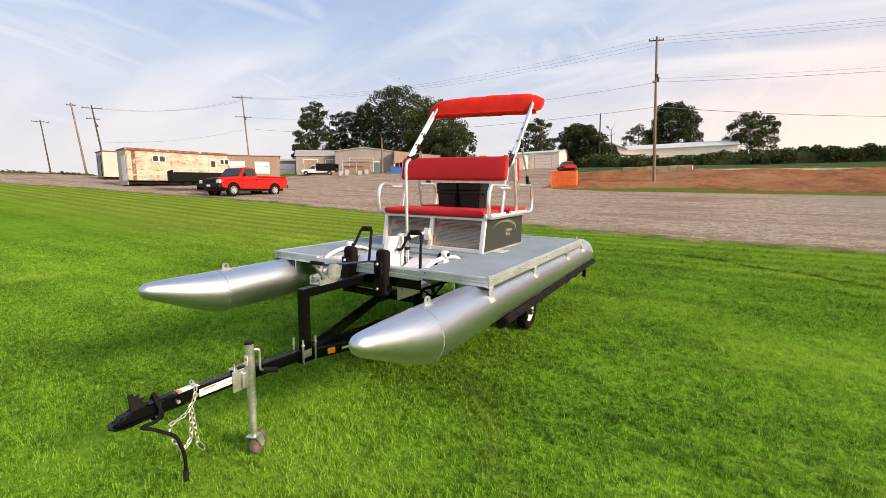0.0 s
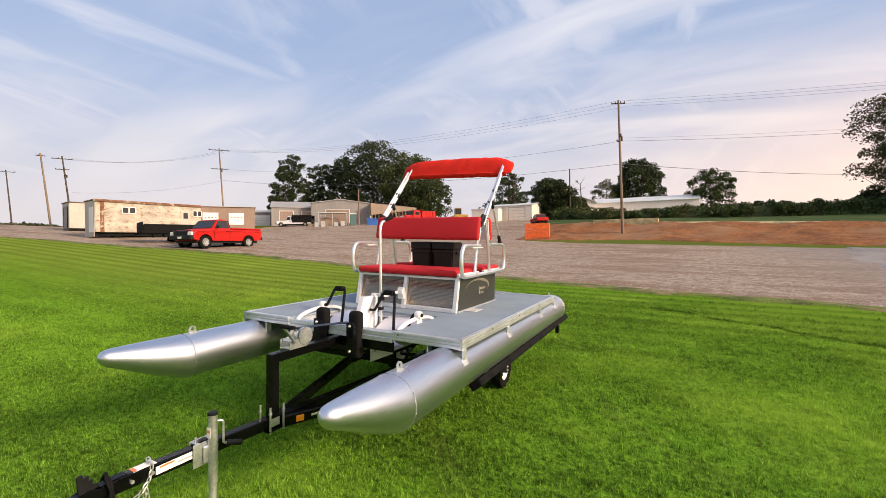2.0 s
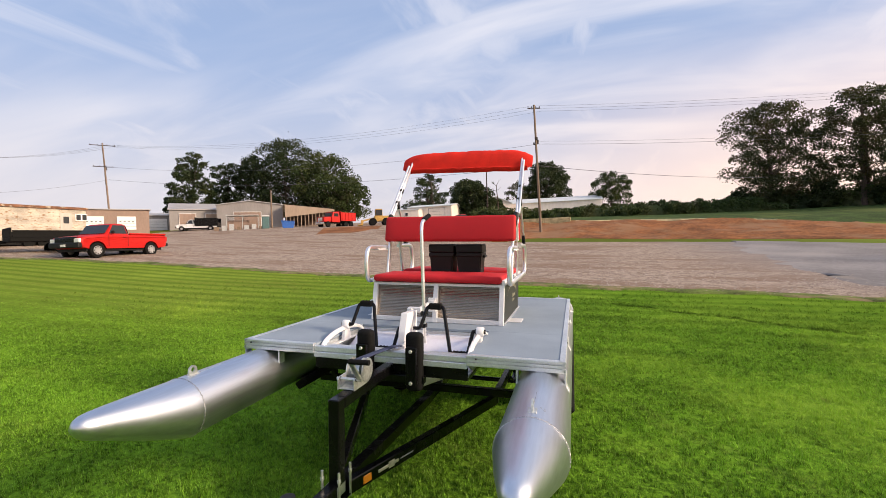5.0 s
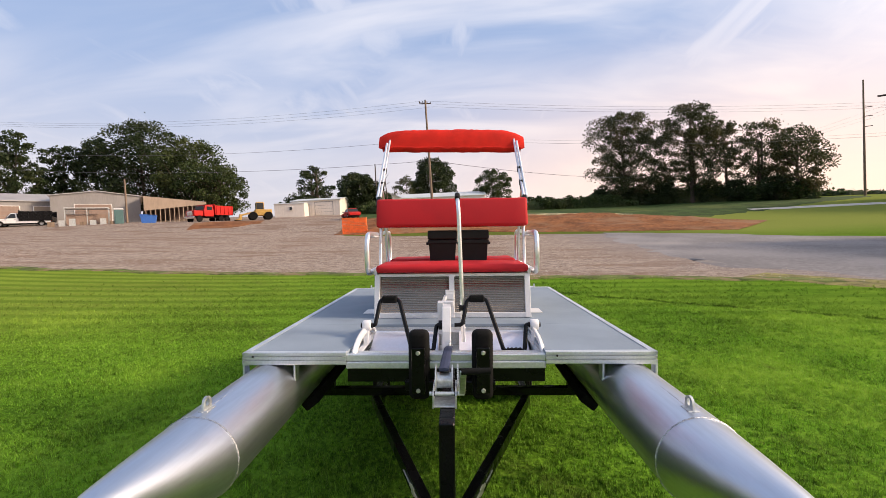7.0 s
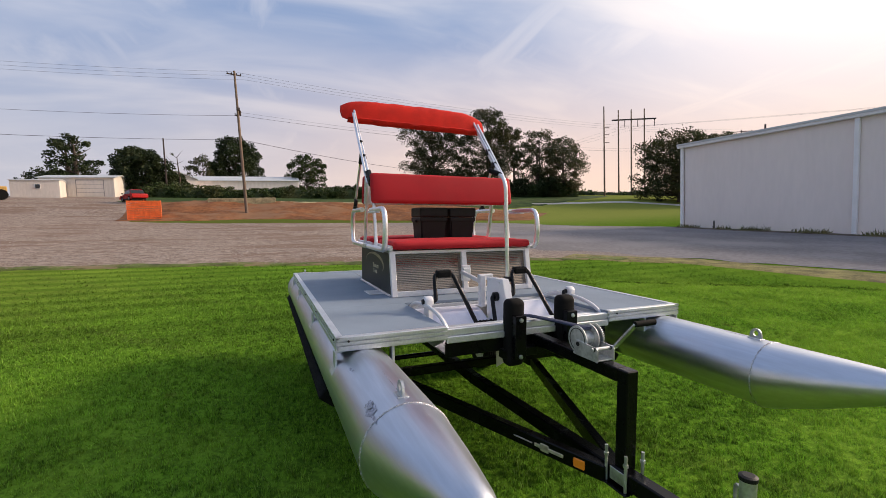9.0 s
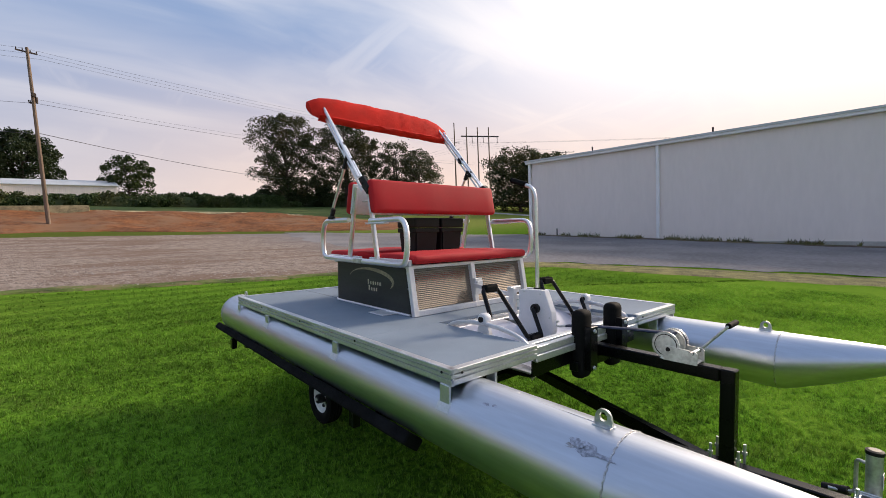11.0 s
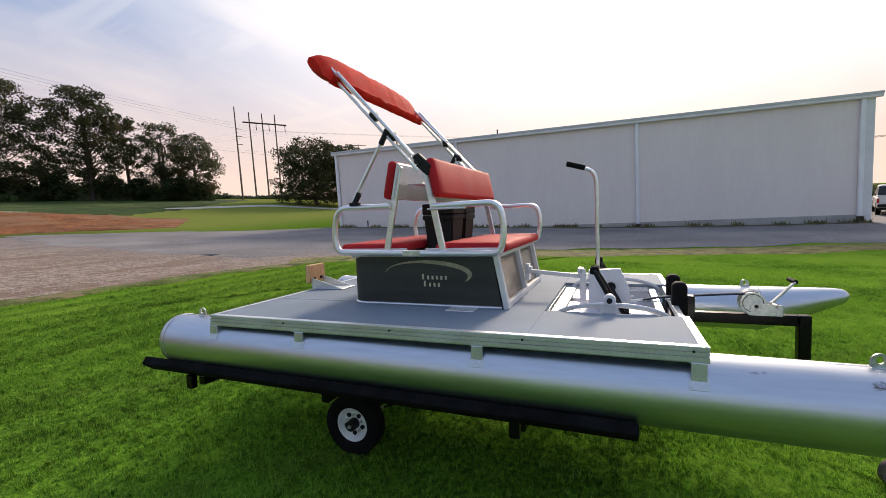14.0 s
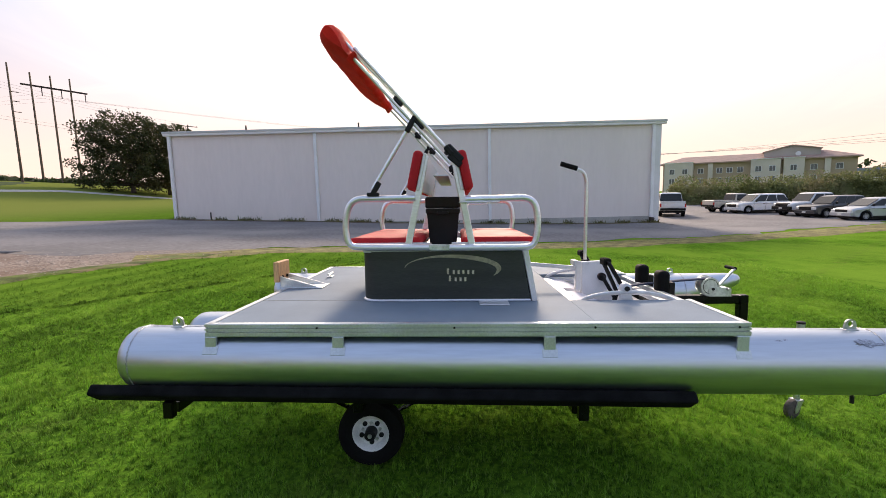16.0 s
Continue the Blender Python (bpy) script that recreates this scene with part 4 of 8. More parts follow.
def crescent(p, side):
    """A pale swoosh and two rows of small bars, as a plain mark."""
    x = SX + side * (0.607 + 0.0015)
    top, low = [], []
    for q in np.linspace(0, 1, 26):
        th = radians(174 - 206 * q)
        full = 0.004 + 0.036 * math.sin(math.pi * q ** 1.7)
        for line, inset in ((top, 0.0), (low, full)):
            run = 1.515 - (0.310 - inset * 1.1) * math.cos(th)
            line.append((run if side < 0 else 3.033 - run, 0.214 + (0.090 - inset * 0.8) * math.sin(th)))
    bm = bmesh.new()
    a, b = [bm.verts.new((x, u, v)) for u, v in top], [bm.verts.new((x, u, v)) for u, v in low]
    for i in range(25):
        bm.faces.new((a[i], a[i + 1], b[i + 1], b[i]))
    bmesh.ops.solidify(bm, geom=bm.faces[:], thickness=0.0012)
    part("swoosh", bm, "logo_silver", p, "pale silver crescent mark")
    turn = -1 if side < 0 else 1
    y0 = 1.545 if side < 0 else 1.545
    for row, (n, z, off) in enumerate(((6, 0.178, 0.0), (4, 0.132, 0.012))):
        for k in range(n):
            tall = 0.036 if k == 0 else 0.024
            y = y0 + turn * (off + k * 0.031 + (0.006 if k else 0))
            bm = cube(x - 0.001, x + 0.001, y - 0.0065, y + 0.0065, z, z + tall)
            part("mark_bar", bm, "logo_silver", p)


for side in (-1, 1):
    crescent(rounded_side(side), side)
    x = SX + side * 0.735
    bm = slab([(1.15, 0), (1.17, -0.0), (1.36, 0.0), (1.36, 0.006), (1.15, 0.006)], min(x, SX + side * 0.607), max(x, SX + side * 0.607), "x")
    part("step_plate", cube(min(x, SX + side * 0.61), max(x, SX + side * 0.61), 1.165, 1.35, 0.001, 0.008, 0.003), "white_frame", seat, "flat white plate beside the seat")
# front: two ribbed panels in a pale frame that leans back
def lean(z):
    return 0.99 + 0.19 * z


for x in (SX - 0.607, SX - 0.022, SX + 0.567):
    part("front_post", beam(bmesh.new(), (x + 0.02, lean(0), 0.0), (x + 0.02, lean(0.335), 0.335), 0.042, 0.036, 0.003, (0, 1, 0)), "white_frame", seat, "pale aluminium post")
part("front_rail", cube(SX - 0.585, SX + 0.585, lean(0) - 0.012, lean(0) + 0.018, 0.002, 0.042, 0.003), "white_frame", seat)
part("front_rail", cube(SX - 0.585, SX + 0.585, lean(0.33) - 0.016, lean(0.33) + 0.016, 0.318, 0.343, 0.003), "white_frame", seat)
for x0, x1 in ((SX - 0.567, SX - 0.024), (SX + 0.022, SX + 0.567)):
    bm = bmesh.new()
    n = 22
    prev = None
    for i in range(n * 4 + 1):
        z = 0.036 + 0.288 * i / (n * 4)
        y = lean(z) + 0.012 + 0.0020 * math.sin(2 * math.pi * i / 4)
        row = (bm.verts.new((x0, y, z)), bm.verts.new((x1, y, z)))
        if prev:
            bm.faces.new((prev[0], prev[1], row[1], row[0]))
        prev = row
    part("front_panel", bm, "panel_ribbed", seat, "horizontally ribbed grey metal panel", True)
    part("panel_back", cube(x0, x1, 1.06, 1.064, 0.02, 0.33), "panel_charcoal", seat)
part("hinge_plate", box(cube(SX - 0.05, SX + 0.02, 0.955, 0.985, 0.10, 0.22, 0.003), SX - 0.045, SX + 0.015, 0.94, 0.96, 0.15, 0.20, 0.003), "white_frame", seat, "pale latch plate")

# tubular side rails with arm rests
for side in (-1, 1):
    x = SX + side * 0.655
    loop = [(x, 1.43, 0.652), (x, 1.005, 0.658), (x, 0.978, 0.50), (x, 1.005, 0.352), (x, 1.12, 0.350), (x, 2.05, 0.358), (x, 2.165, 0.362), (x, 2.19, 0.50), (x, 2.15, 0.664), (x, 1.74, 0.664)]
    rail = part("arm_rail", rod(fillet(loop, 0.13, 8), 0.020, 12), "rail_aluminium", boat, "bent aluminium tube arm rail", True)
    part("arm_pad", cube(x - 0.024, x + 0.024, 1.22, 1.47, 0.628, 0.640, 0.004), "white_frame", rail)
    for y0, y1 in ((1.02, 1.52), (1.66, 2.16)):
        part("side_channel", cube(SX + side * 0.600 - 0.014, SX + side * 0.600 + 0.014, y0, y1, 0.338, 0.382, 0.004), "white_frame", rail, "pale aluminium channel")
    part("latch", box(cube(x - 0.02, x + 0.012, 1.53, 1.66, 0.335, 0.372, 0.004), x - 0.024, x + 0.016, 1.55, 1.57, 0.345, 0.36, 0.003), "galvanised", rail, "small metal latch")

# back rests
for name, y0, y1, face in (("front", 1.385, 1.50, -1), ("rear", 1.80, 1.675, 1)):
    slope = (y1 - y0) / 0.56
    tilt = Matrix.Translation((SX, y0 + slope * 0.48, 0.823)) @ Matrix.Rotation(-math.atan(slope), 4, "X")
    bm = bmesh.new()
    box(bm, -0.645, 0.645, face * 0.010 - 0.010, face * 0.010 + 0.010, -0.118, 0.118, 0.004, 1, tilt)
    back = part("back_rest", bm, "white_frame", boat, "padded back rest on aluminium uprights, facing " + ("forward" if face < 0 else "aft"))
    for x in (SX - 0.622, SX + 0.622):
        part("upright", beam(bmesh.new(), (x, y0, 0.34), (x, y1, 0.92), 0.022, 0.042, 0.004, (0, 1, 0)), "rail_aluminium", back, "flat aluminium upright")
    bm = bmesh.new()
    box(bm, -0.655, 0.655, face * 0.052 - 0.030, face * 0.052 + 0.030, -0.126, 0.126, 0.026, 3)
    bmesh.ops.subdivide_edges(bm, edges=[e for e in bm.edges if e.calc_length() > 0.3], cuts=14, use_grid_fill=True)
    for v in bm.verts:
        edge = abs(v.co.z) > 0.1
        v.co.z += (0.005 * noise.noise((v.co.x * 7, face, 1)) if edge else 0)
        v.co.y += 0.004 * noise.noise((v.co.x * 5, v.co.z * 8, face))
    bmesh.ops.transform(bm, matrix=tilt, verts=bm.verts)
    part("cushion", bm, "red_vinyl", back, "red vinyl back cushion", True)
part("spacer", cube(SX - 0.60, SX + 0.60, 1.535, 1.63, 0.80, 0.808, 0.002), "fascia_aluminium", boat, "thin aluminium shelf between the back rests")

# seat cushions
for y0, y1 in ((0.985, 1.46), (1.72, 2.185)):
    bm = bmesh.new()
    box(bm, SX - 0.592, SX + 0.592, y0, y1, 0.352, 0.412, 0.026, 3)
    bmesh.ops.subdivide_edges(bm, edges=[e for e in bm.edges if e.calc_length() > 0.25], cuts=14, use_grid_fill=True)
    for v in bm.verts:
        u, q = (v.co.x - SX) / 0.6, (v.co.y - (y0 + y1) / 2) / (y1 - y0) * 2
        if v.co.z > 0.38:
            v.co.z += 0.016 * (1 - u ** 2) * (1 - q ** 2) + 0.004 * noise.noise((v.co.x * 6, v.co.y * 6, 2))
        v.co.y += 0.006 * noise.noise((v.co.x * 7, 0, y0)) * abs(q)
        v.co.z += 0.005 * noise.noise((v.co.x * 8, 1, y0)) * abs(q)
    part("seat_cushion", bm, "red_vinyl", boat, "red vinyl seat cushion", True)

# folded canopy held up on its bows
DIR = Vector((0, 0.655, 0.755))
ACROSS = Vector((0, 0.755, -0.655))
HINGE = {s: Vector((SX + s * 0.645, 1.49, 0.905)) for s in (-1, 1)}
canopy = part("canopy", rod([HINGE[-1] + DIR * 0.975 + ACROSS * 0.045, HINGE[1] + DIR * 0.975 + ACROSS * 0.045], 0.0115, 12), "rail_aluminium", boat, "folded red canopy raised on aluminium bows", True)
for s in (-1, 1):
    h = HINGE[s]
    inner = s * -0.012
    bow = part("bow_tube", rod([h, h + DIR * 0.975 + ACROSS * 0.040 + Vector((inner * 1.0, 0, 0))], 0.0115, 12), "rail_aluminium", canopy, "aluminium bow tube", True)
    part("bow_tube", rod([h + ACROSS * 0.005 + DIR * 0.10 + Vector((s * 0.024, 0, 0)), h + ACROSS * 0.02 + DIR * 0.90 + Vector((s * 0.01, 0, 0))], 0.0115, 12), "rail_aluminium", canopy, "aluminium bow tube", True)
    part("bow_tube", rod([h + ACROSS * 0.045 - DIR * 0.0 + Vector((s * 0.012, 0, 0)), h + ACROSS * 0.065 + DIR * 0.88], 0.0105, 12), "rail_aluminium", canopy, "aluminium bow tube", True)
    for d, wide, off in ((0.06, 0.030, 0.0), (0.49, 0.026, 0.03), (0.30, 0.025, 0.025)):
        p = h + DIR * d + ACROSS * off
        bm = bmesh.new()
        beam(bm, p - DIR * 0.035, p + DIR * 0.035, 0.036, wide * 1.6, 0.008, (1, 0, 0))
        beam(bm, p - ACROSS * 0.028, p + ACROSS * 0.032, 0.030, 0.024, 0.006, (1, 0, 0))
        part("clamp", bm, "black_plastic", canopy, "black plastic bow clamp")
    bm = bmesh.new()
    beam(bm, h - DIR * 0.04 - ACROSS * 0.02, h + DIR * 0.09 - ACROSS * 0.01, 0.045, 0.036, 0.008, (1, 0, 0))
    beam(bm, h + Vector((0, -0.035, -0.045)), h + Vector((0, 0.04, 0.02)), 0.04, 0.03, 0.006, (1, 0, 0))
    part("hinge_block", bm, "black_plastic", canopy, "black hinge block on the back rest")
    foot, top = Vector((SX + s * 0.665, 2.005, 0.69)), h + DIR * 0.345 + ACROSS * 0.035 + Vector((s * 0.012, 0, 0))
    strut = part("strut", rod([foot + Vector((0, 0, 0.03)), top], 0.0115, 12), "rail_aluminium", canopy, "aluminium support strut", True)
    bm = cube(foot.x - 0.016, foot.x + 0.016, foot.y - 0.04, foot.y + 0.035, foot.z - 0.012, foot.z + 0.010, 0.004)
    beam(bm, foot, foot + (top - foot).normalized() * 0.085, 0.032, 0.032, 0.006)
    part("strut_end", bm, "black_plastic", canopy, "black strut end fitting")
    part("strut_end", beam(bmesh.new(), top - (top - foot).normalized() * 0.09, top + (top - foot).normalized() * 0.02, 0.032, 0.032, 0.006), "black_plastic", canopy, "black strut end fitting")
# the furled cloth: an uneven flattened roll along the bows' top
bm = bmesh.new()
N, K = 56, 22
prev = None
centre0 = Vector((SX, 1.49, 0.905)) + DIR * 0.985 + ACROSS * 0.080
for i in range(N + 1):
    s = i / N * 2 - 1
    x = SX - 0.005 + s * 0.745
    tipw = max(0.0, 1 - abs(s) ** 6)
    wide = (0.150 + 0.012 * noise.noise((s * 3, 1, 0)) + 0.006 * noise.noise((s * 11, 4, 0))) * (0.55 + 0.45 * tipw)
    thick = (0.104 + 0.012 * noise.noise((s * 4, 7, 0))) * (0.35 + 0.65 * tipw)
    mid = centre0 + DIR * (0.012 * noise.noise((s * 2.4, 2, 0)) - 0.012 * abs(s) ** 3 - 0.02 * s)
    ring = []
    for k in range(K):
        a = 2 * math.pi * k / K
        wr = 1 + 0.05 * noise.noise((s * 9, math.cos(a) * 2, math.sin(a) * 2)) + 0.03 * noise.noise((s * 26, math.cos(a) * 4, math.sin(a) * 4))
        ring.append(bm.verts.new(Vector((x, mid.y, mid.z)) + DIR * (wide * math.cos(a) * wr) + ACROSS * (thick * math.sin(a) * wr * (0.70 + 0.44 * math.cos(a)))))
    if prev:
        for k in range(K):
            bm.faces.new((prev[k], prev[(k + 1) % K], ring[(k + 1) % K], ring[k]))
    else:
        bm.faces.new(ring[::-1])
    prev = ring
bm.faces.new(prev)
cloth = part("canopy_cloth", bm, "red_canvas", canopy, "furled red canvas, wrinkled", True)
bm = bmesh.new()
prev = None
for i in range(N + 1):
    s = i / N * 2 - 1
    x = SX - 0.005 + s * 0.70
    slack = (0.020 + 0.010 * noise.noise((s * 5, 11, 0))) * max(0.15, 1 - abs(s) ** 8)
    mid = centre0 - DIR * (0.118 + 0.012 * abs(s) ** 3 + 0.02 * s - 0.010 * noise.noise((s * 2.4, 2, 0))) - ACROSS * 0.012
    ring = []
    for k in range(10):
        a = 2 * math.pi * k / 10
        ring.append(bm.verts.new(Vector((x, mid.y, mid.z)) - DIR * (slack * (1 + math.cos(a))) + ACROSS * (0.034 * math.sin(a) * (1 + 0.25 * noise.noise((s * 8, k, 2))))))
    if prev:
        for k in range(10):
            bm.faces.new((prev[k], prev[(k + 1) % 10], ring[(k + 1) % 10], ring[k]))
    else:
        bm.faces.new(ring[::-1])
    prev = ring
bm.faces.new(prev)
bmesh.ops.recalc_face_normals(bm, faces=bm.faces)
part("hem", bm, "red_canvas", cloth, "slack hem of folded cloth", True)

# stern bracket with a timber pad
mount = part("motor_mount", cube(-0.10, 0.10, 2.52, 2.82, 0.001, 0.009, 0.002), "fascia_aluminium", boat, "aluminium motor bracket on the stern")
for x in (-0.085, 0.079):
    part("gusset", slab([(2.54, 0.008), (2.84, 0.008), (2.86, 0.10)], x, x + 0.006, "x"), "fascia_aluminium", mount)
part("timber_pad", cube(-0.11, 0.11, 2.845, 2.885, 0.05, 0.205, 0.004), "wood_block", mount, "pale timber block")
for x in (-0.045, 0.045):
    part("bolt", turned([(0.001, 2.832), (0.011, 2.834), (0.013, 2.846)], (x, 0, 0.085), "y", 8), "black_paint", mount, "dark bolt head")
cleat = part("stern_cleat", cube(0.42, 0.52, 2.60, 2.64, 0.001, 0.012, 0.004), "galvanised", boat, "small metal cleat at the stern")
part("horn", rod(fillet([(0.40, 2.62, 0.032), (0.47, 2.62, 0.028), (0.54, 2.62, 0.032)], 0.02), 0.008, 8), "galvanised", cleat, "", True)

# ---- two storage boxes standing between the seats ----
def storage_box(x, y, turn):
    m = HULL @ pose(x, y, 0.336, 0, 0, turn)
    t = thing("storage_box", m, "black plastic lidded storage box standing between the seats", "box", "storage boxes on the seat")
    bm = bmesh.new()
    lo, hi = (0.105, 0.098), (0.122, 0.118)
    for z0, z1, a, b in ((0.0, 0.255, lo, hi),):
        v = [bm.verts.new((sx * a[0], sy * a[1], z0)) for sx, sy in ((-1, -1), (1, -1), (1, 1), (-1, 1))]
        u = [bm.verts.new((sx * b[0], sy * b[1], z1)) for sx, sy in ((-1, -1), (1, -1), (1, 1), (-1, 1))]
        bm.faces.new(v[::-1])
        bm.faces.new(u)
        for i in range(4):
            bm.faces.new((v[i], v[(i + 1) % 4], u[(i + 1) % 4], u[i]))
    bmesh.ops.bevel(bm, geom=list(bm.edges), offset=0.012, segments=2, affect="EDGES")
    body = part("box_body", bm, "black_plastic", t, "tapered black tub")
    part("rim", cube(-0.128, 0.128, -0.124, 0.124, 0.225, 0.262, 0.006), "black_plastic", t)
    part("lid", cube(-0.130, 0.130, -0.126, 0.126, 0.264, 0.345, 0.012, 2), "black_plastic", t, "black lid")
    for sx in (-1, 1):
        part("handle", cube(min(sx * 0.126, sx * 0.150), max(sx * 0.126, sx * 0.150), -0.045, 0.045, 0.215, 0.24, 0.005), "black_plastic", t)
    return t


storage_box(-0.065, 1.588, 0)
storage_box(0.212, 1.590, 1.5)

# ---- the trailer ----
trailer = thing("boat_trailer", HULL, "black steel boat trailer with carpeted bunks and small white wheels", "trailer")
TZ = -0.565
tongue = part("tongue", beam(bmesh.new(), (0, -1.66, TZ + 0.035), (0, 0.80, TZ - 0.058), 0.064, 0.078, 0.006), "black_paint", trailer, "square black steel tongue")
# coupler and its latch
bm = slab([(-1.60, TZ + 0.078), (-1.72, TZ + 0.072), (-1.78, TZ + 0.058), (-1.85, TZ + 0.060), (-1.885, TZ + 0.048), (-1.90, TZ + 0.014), (-1.60, TZ - 0.002)], -0.036, 0.036, "x")
bmesh.ops.bevel(bm, geom=[e for e in bm.edges], offset=0.014, segments=3, affect="EDGES")
coupler = part("coupler", bm, "black_paint", trailer, "black pressed steel ball coupler", True)
part("coupler_lip", slab([(0.05, -1.66), (0.056, -1.78), (0.062, -1.86), (0.045, -1.905), (0.0, -1.918), (-0.045, -1.905), (-0.062, -1.86), (-0.056, -1.78), (-0.05, -1.66)], TZ + 0.008, TZ + 0.016, "z"), "black_paint", coupler)
part("latch_lever", slab([(-1.815, TZ + 0.055), (-1.822, TZ + 0.148), (-1.800, TZ + 0.152), (-1.797, TZ + 0.130), (-1.772, TZ + 0.136), (-1.776, TZ + 0.114), (-1.755, TZ + 0.112), (-1.762, TZ + 0.092), (-1.735, TZ + 0.082), (-1.728, TZ + 0.060)], -0.007, 0.007, "x"), "black_plastic", coupler, "black notched coupler latch")
for y in (-1.60, -1.50):
    part("bolt", turned([(0.010, -0.045), (0.010, 0.045)], (0, y, TZ + 0.03), "x", 8), "galvanised", coupler)
for x in (-0.0335, 0.0335):
    part("warning_label", cube(x - 0.0008, x + 0.0008, -1.48, -1.24, TZ + 0.006, TZ + 0.05, 0.0), "sticker_white", tongue, "white warning label")
    part("label_bar", cube(x - 0.0014, x + 0.0014, -1.46, -1.38, TZ + 0.036, TZ + 0.046), "sticker_orange", tongue)
    part("label_bar", cube(x - 0.0014, x + 0.0014, -1.36, -1.27, TZ + 0.022, TZ + 0.030), "sticker_grey", tongue)
part("warning_label", cube(-0.028, 0.028, -1.59, -1.47, TZ + 0.0695, TZ + 0.0708), "sticker_white", tongue, "white warning label")
part("label_bar", cube(-0.022, 0.022, -1.585, -1.565, TZ + 0.0705, TZ + 0.0718), "sticker_orange", tongue)
part("tongue_tail", beam(bmesh.new(), (0, 0.80, TZ - 0.058), (0, 2.05, TZ - 0.02), 0.064, 0.078, 0.006), "black_paint", trailer, "black square centre beam")
# V frame from the tongue to the main cross member
APEX_Y, BACK_Y = -0.50, 0.86
for s in (-1, 1):
    arm = part("frame_arm", beam(bmesh.new(), (s * 0.03, APEX_Y - 0.12, TZ - 0.02), (s * 0.57, BACK_Y, TZ - 0.02), 0.052, 0.078, 0.005), "black_paint", trailer, "black steel frame arm")
    d = Vector((s * 0.54, BACK_Y - APEX_Y + 0.12, 0)).normalized()
    out = Vector((d.y * s, -d.x * s, 0))
    base = Vector((s * 0.03, APEX_Y - 0.12, TZ - 0.02)) + out * 0.0275
    quat = Matrix((d, Vector((0, 0, 1)).cross(d), Vector((0, 0, 1)))).transposed().to_4x4()
    for at, long, tall, mt, nm, lb in ((0.13, 0.06, 0.045, "amber", "reflector", "amber side reflector"), (0.30, 0.17, 0.018, "logo_silver", "decal", "pale script-like decal"), (0.325, 0.05, 0.040, "logo_silver", "decal", "pale script-like decal"), (0.47, 0.10, 0.007, "sticker_grey", "decal", "line of small pale print"), (0.46, 0.12, 0.006, "sticker_grey", "decal", "line of small pale print")):
        bm = bmesh.new()
        box(bm, -long / 2, long / 2, -0.003, 0.003, -tall / 2, tall / 2, 0.004 if nm == "reflector" else 0.002)
        mm = Matrix.Translation(base + d * at) @ quat
        bmesh.ops.transform(bm, matrix=mm, verts=bm.verts)
        part(nm, bm, mt, arm, lb)
    side_rail = part("side_rail", beam(bmesh.new(), (s * 0.57, BACK_Y + 0.02, TZ - 0.02), (s * 0.57, 3.07, TZ - 0.02), 0.052, 0.078, 0.005), "black_paint", trailer, "black steel side rail")
for y in (0.83, 2.05, 3.10):
    part("cross_member", cube(-1.02, 1.02, y - 0.028, y + 0.028, TZ + 0.022, TZ + 0.082, 0.005), "black_paint", trailer, "black steel cross member")
# carpeted bunks
for s in (-1, 1):
    for tilt, tip in ((38, 0.0), (-38, 0.03)):
        a = radians(tilt) * s
        x, zc = s * PX + (PR + 0.027) * math.sin(a), PZ - (PR + 0.027) * math.cos(a)
        lie = Matrix.Translation((x, 1.9, zc + 0.018)) @ Matrix.Rotation(-a, 4, "Y") @ Matrix.Rotation(radians(0.5), 4, "X")
        bm = bmesh.new()
        box(bm, -0.056, 0.056, -1.63 + tip, 1.57 - tip, -0.036, 0.026, 0.014, 3, lie)
        bunk = part("bunk", bm, "black_carpet", trailer, "black carpeted bunk board")
        for y in (0.83, 3.05):
            part("bunk_bracket", cube(x - 0.022, x + 0.022, y - 0.026, y + 0.026, TZ + 0.050, zc - 0.020, 0.003), "black_paint", bunk)
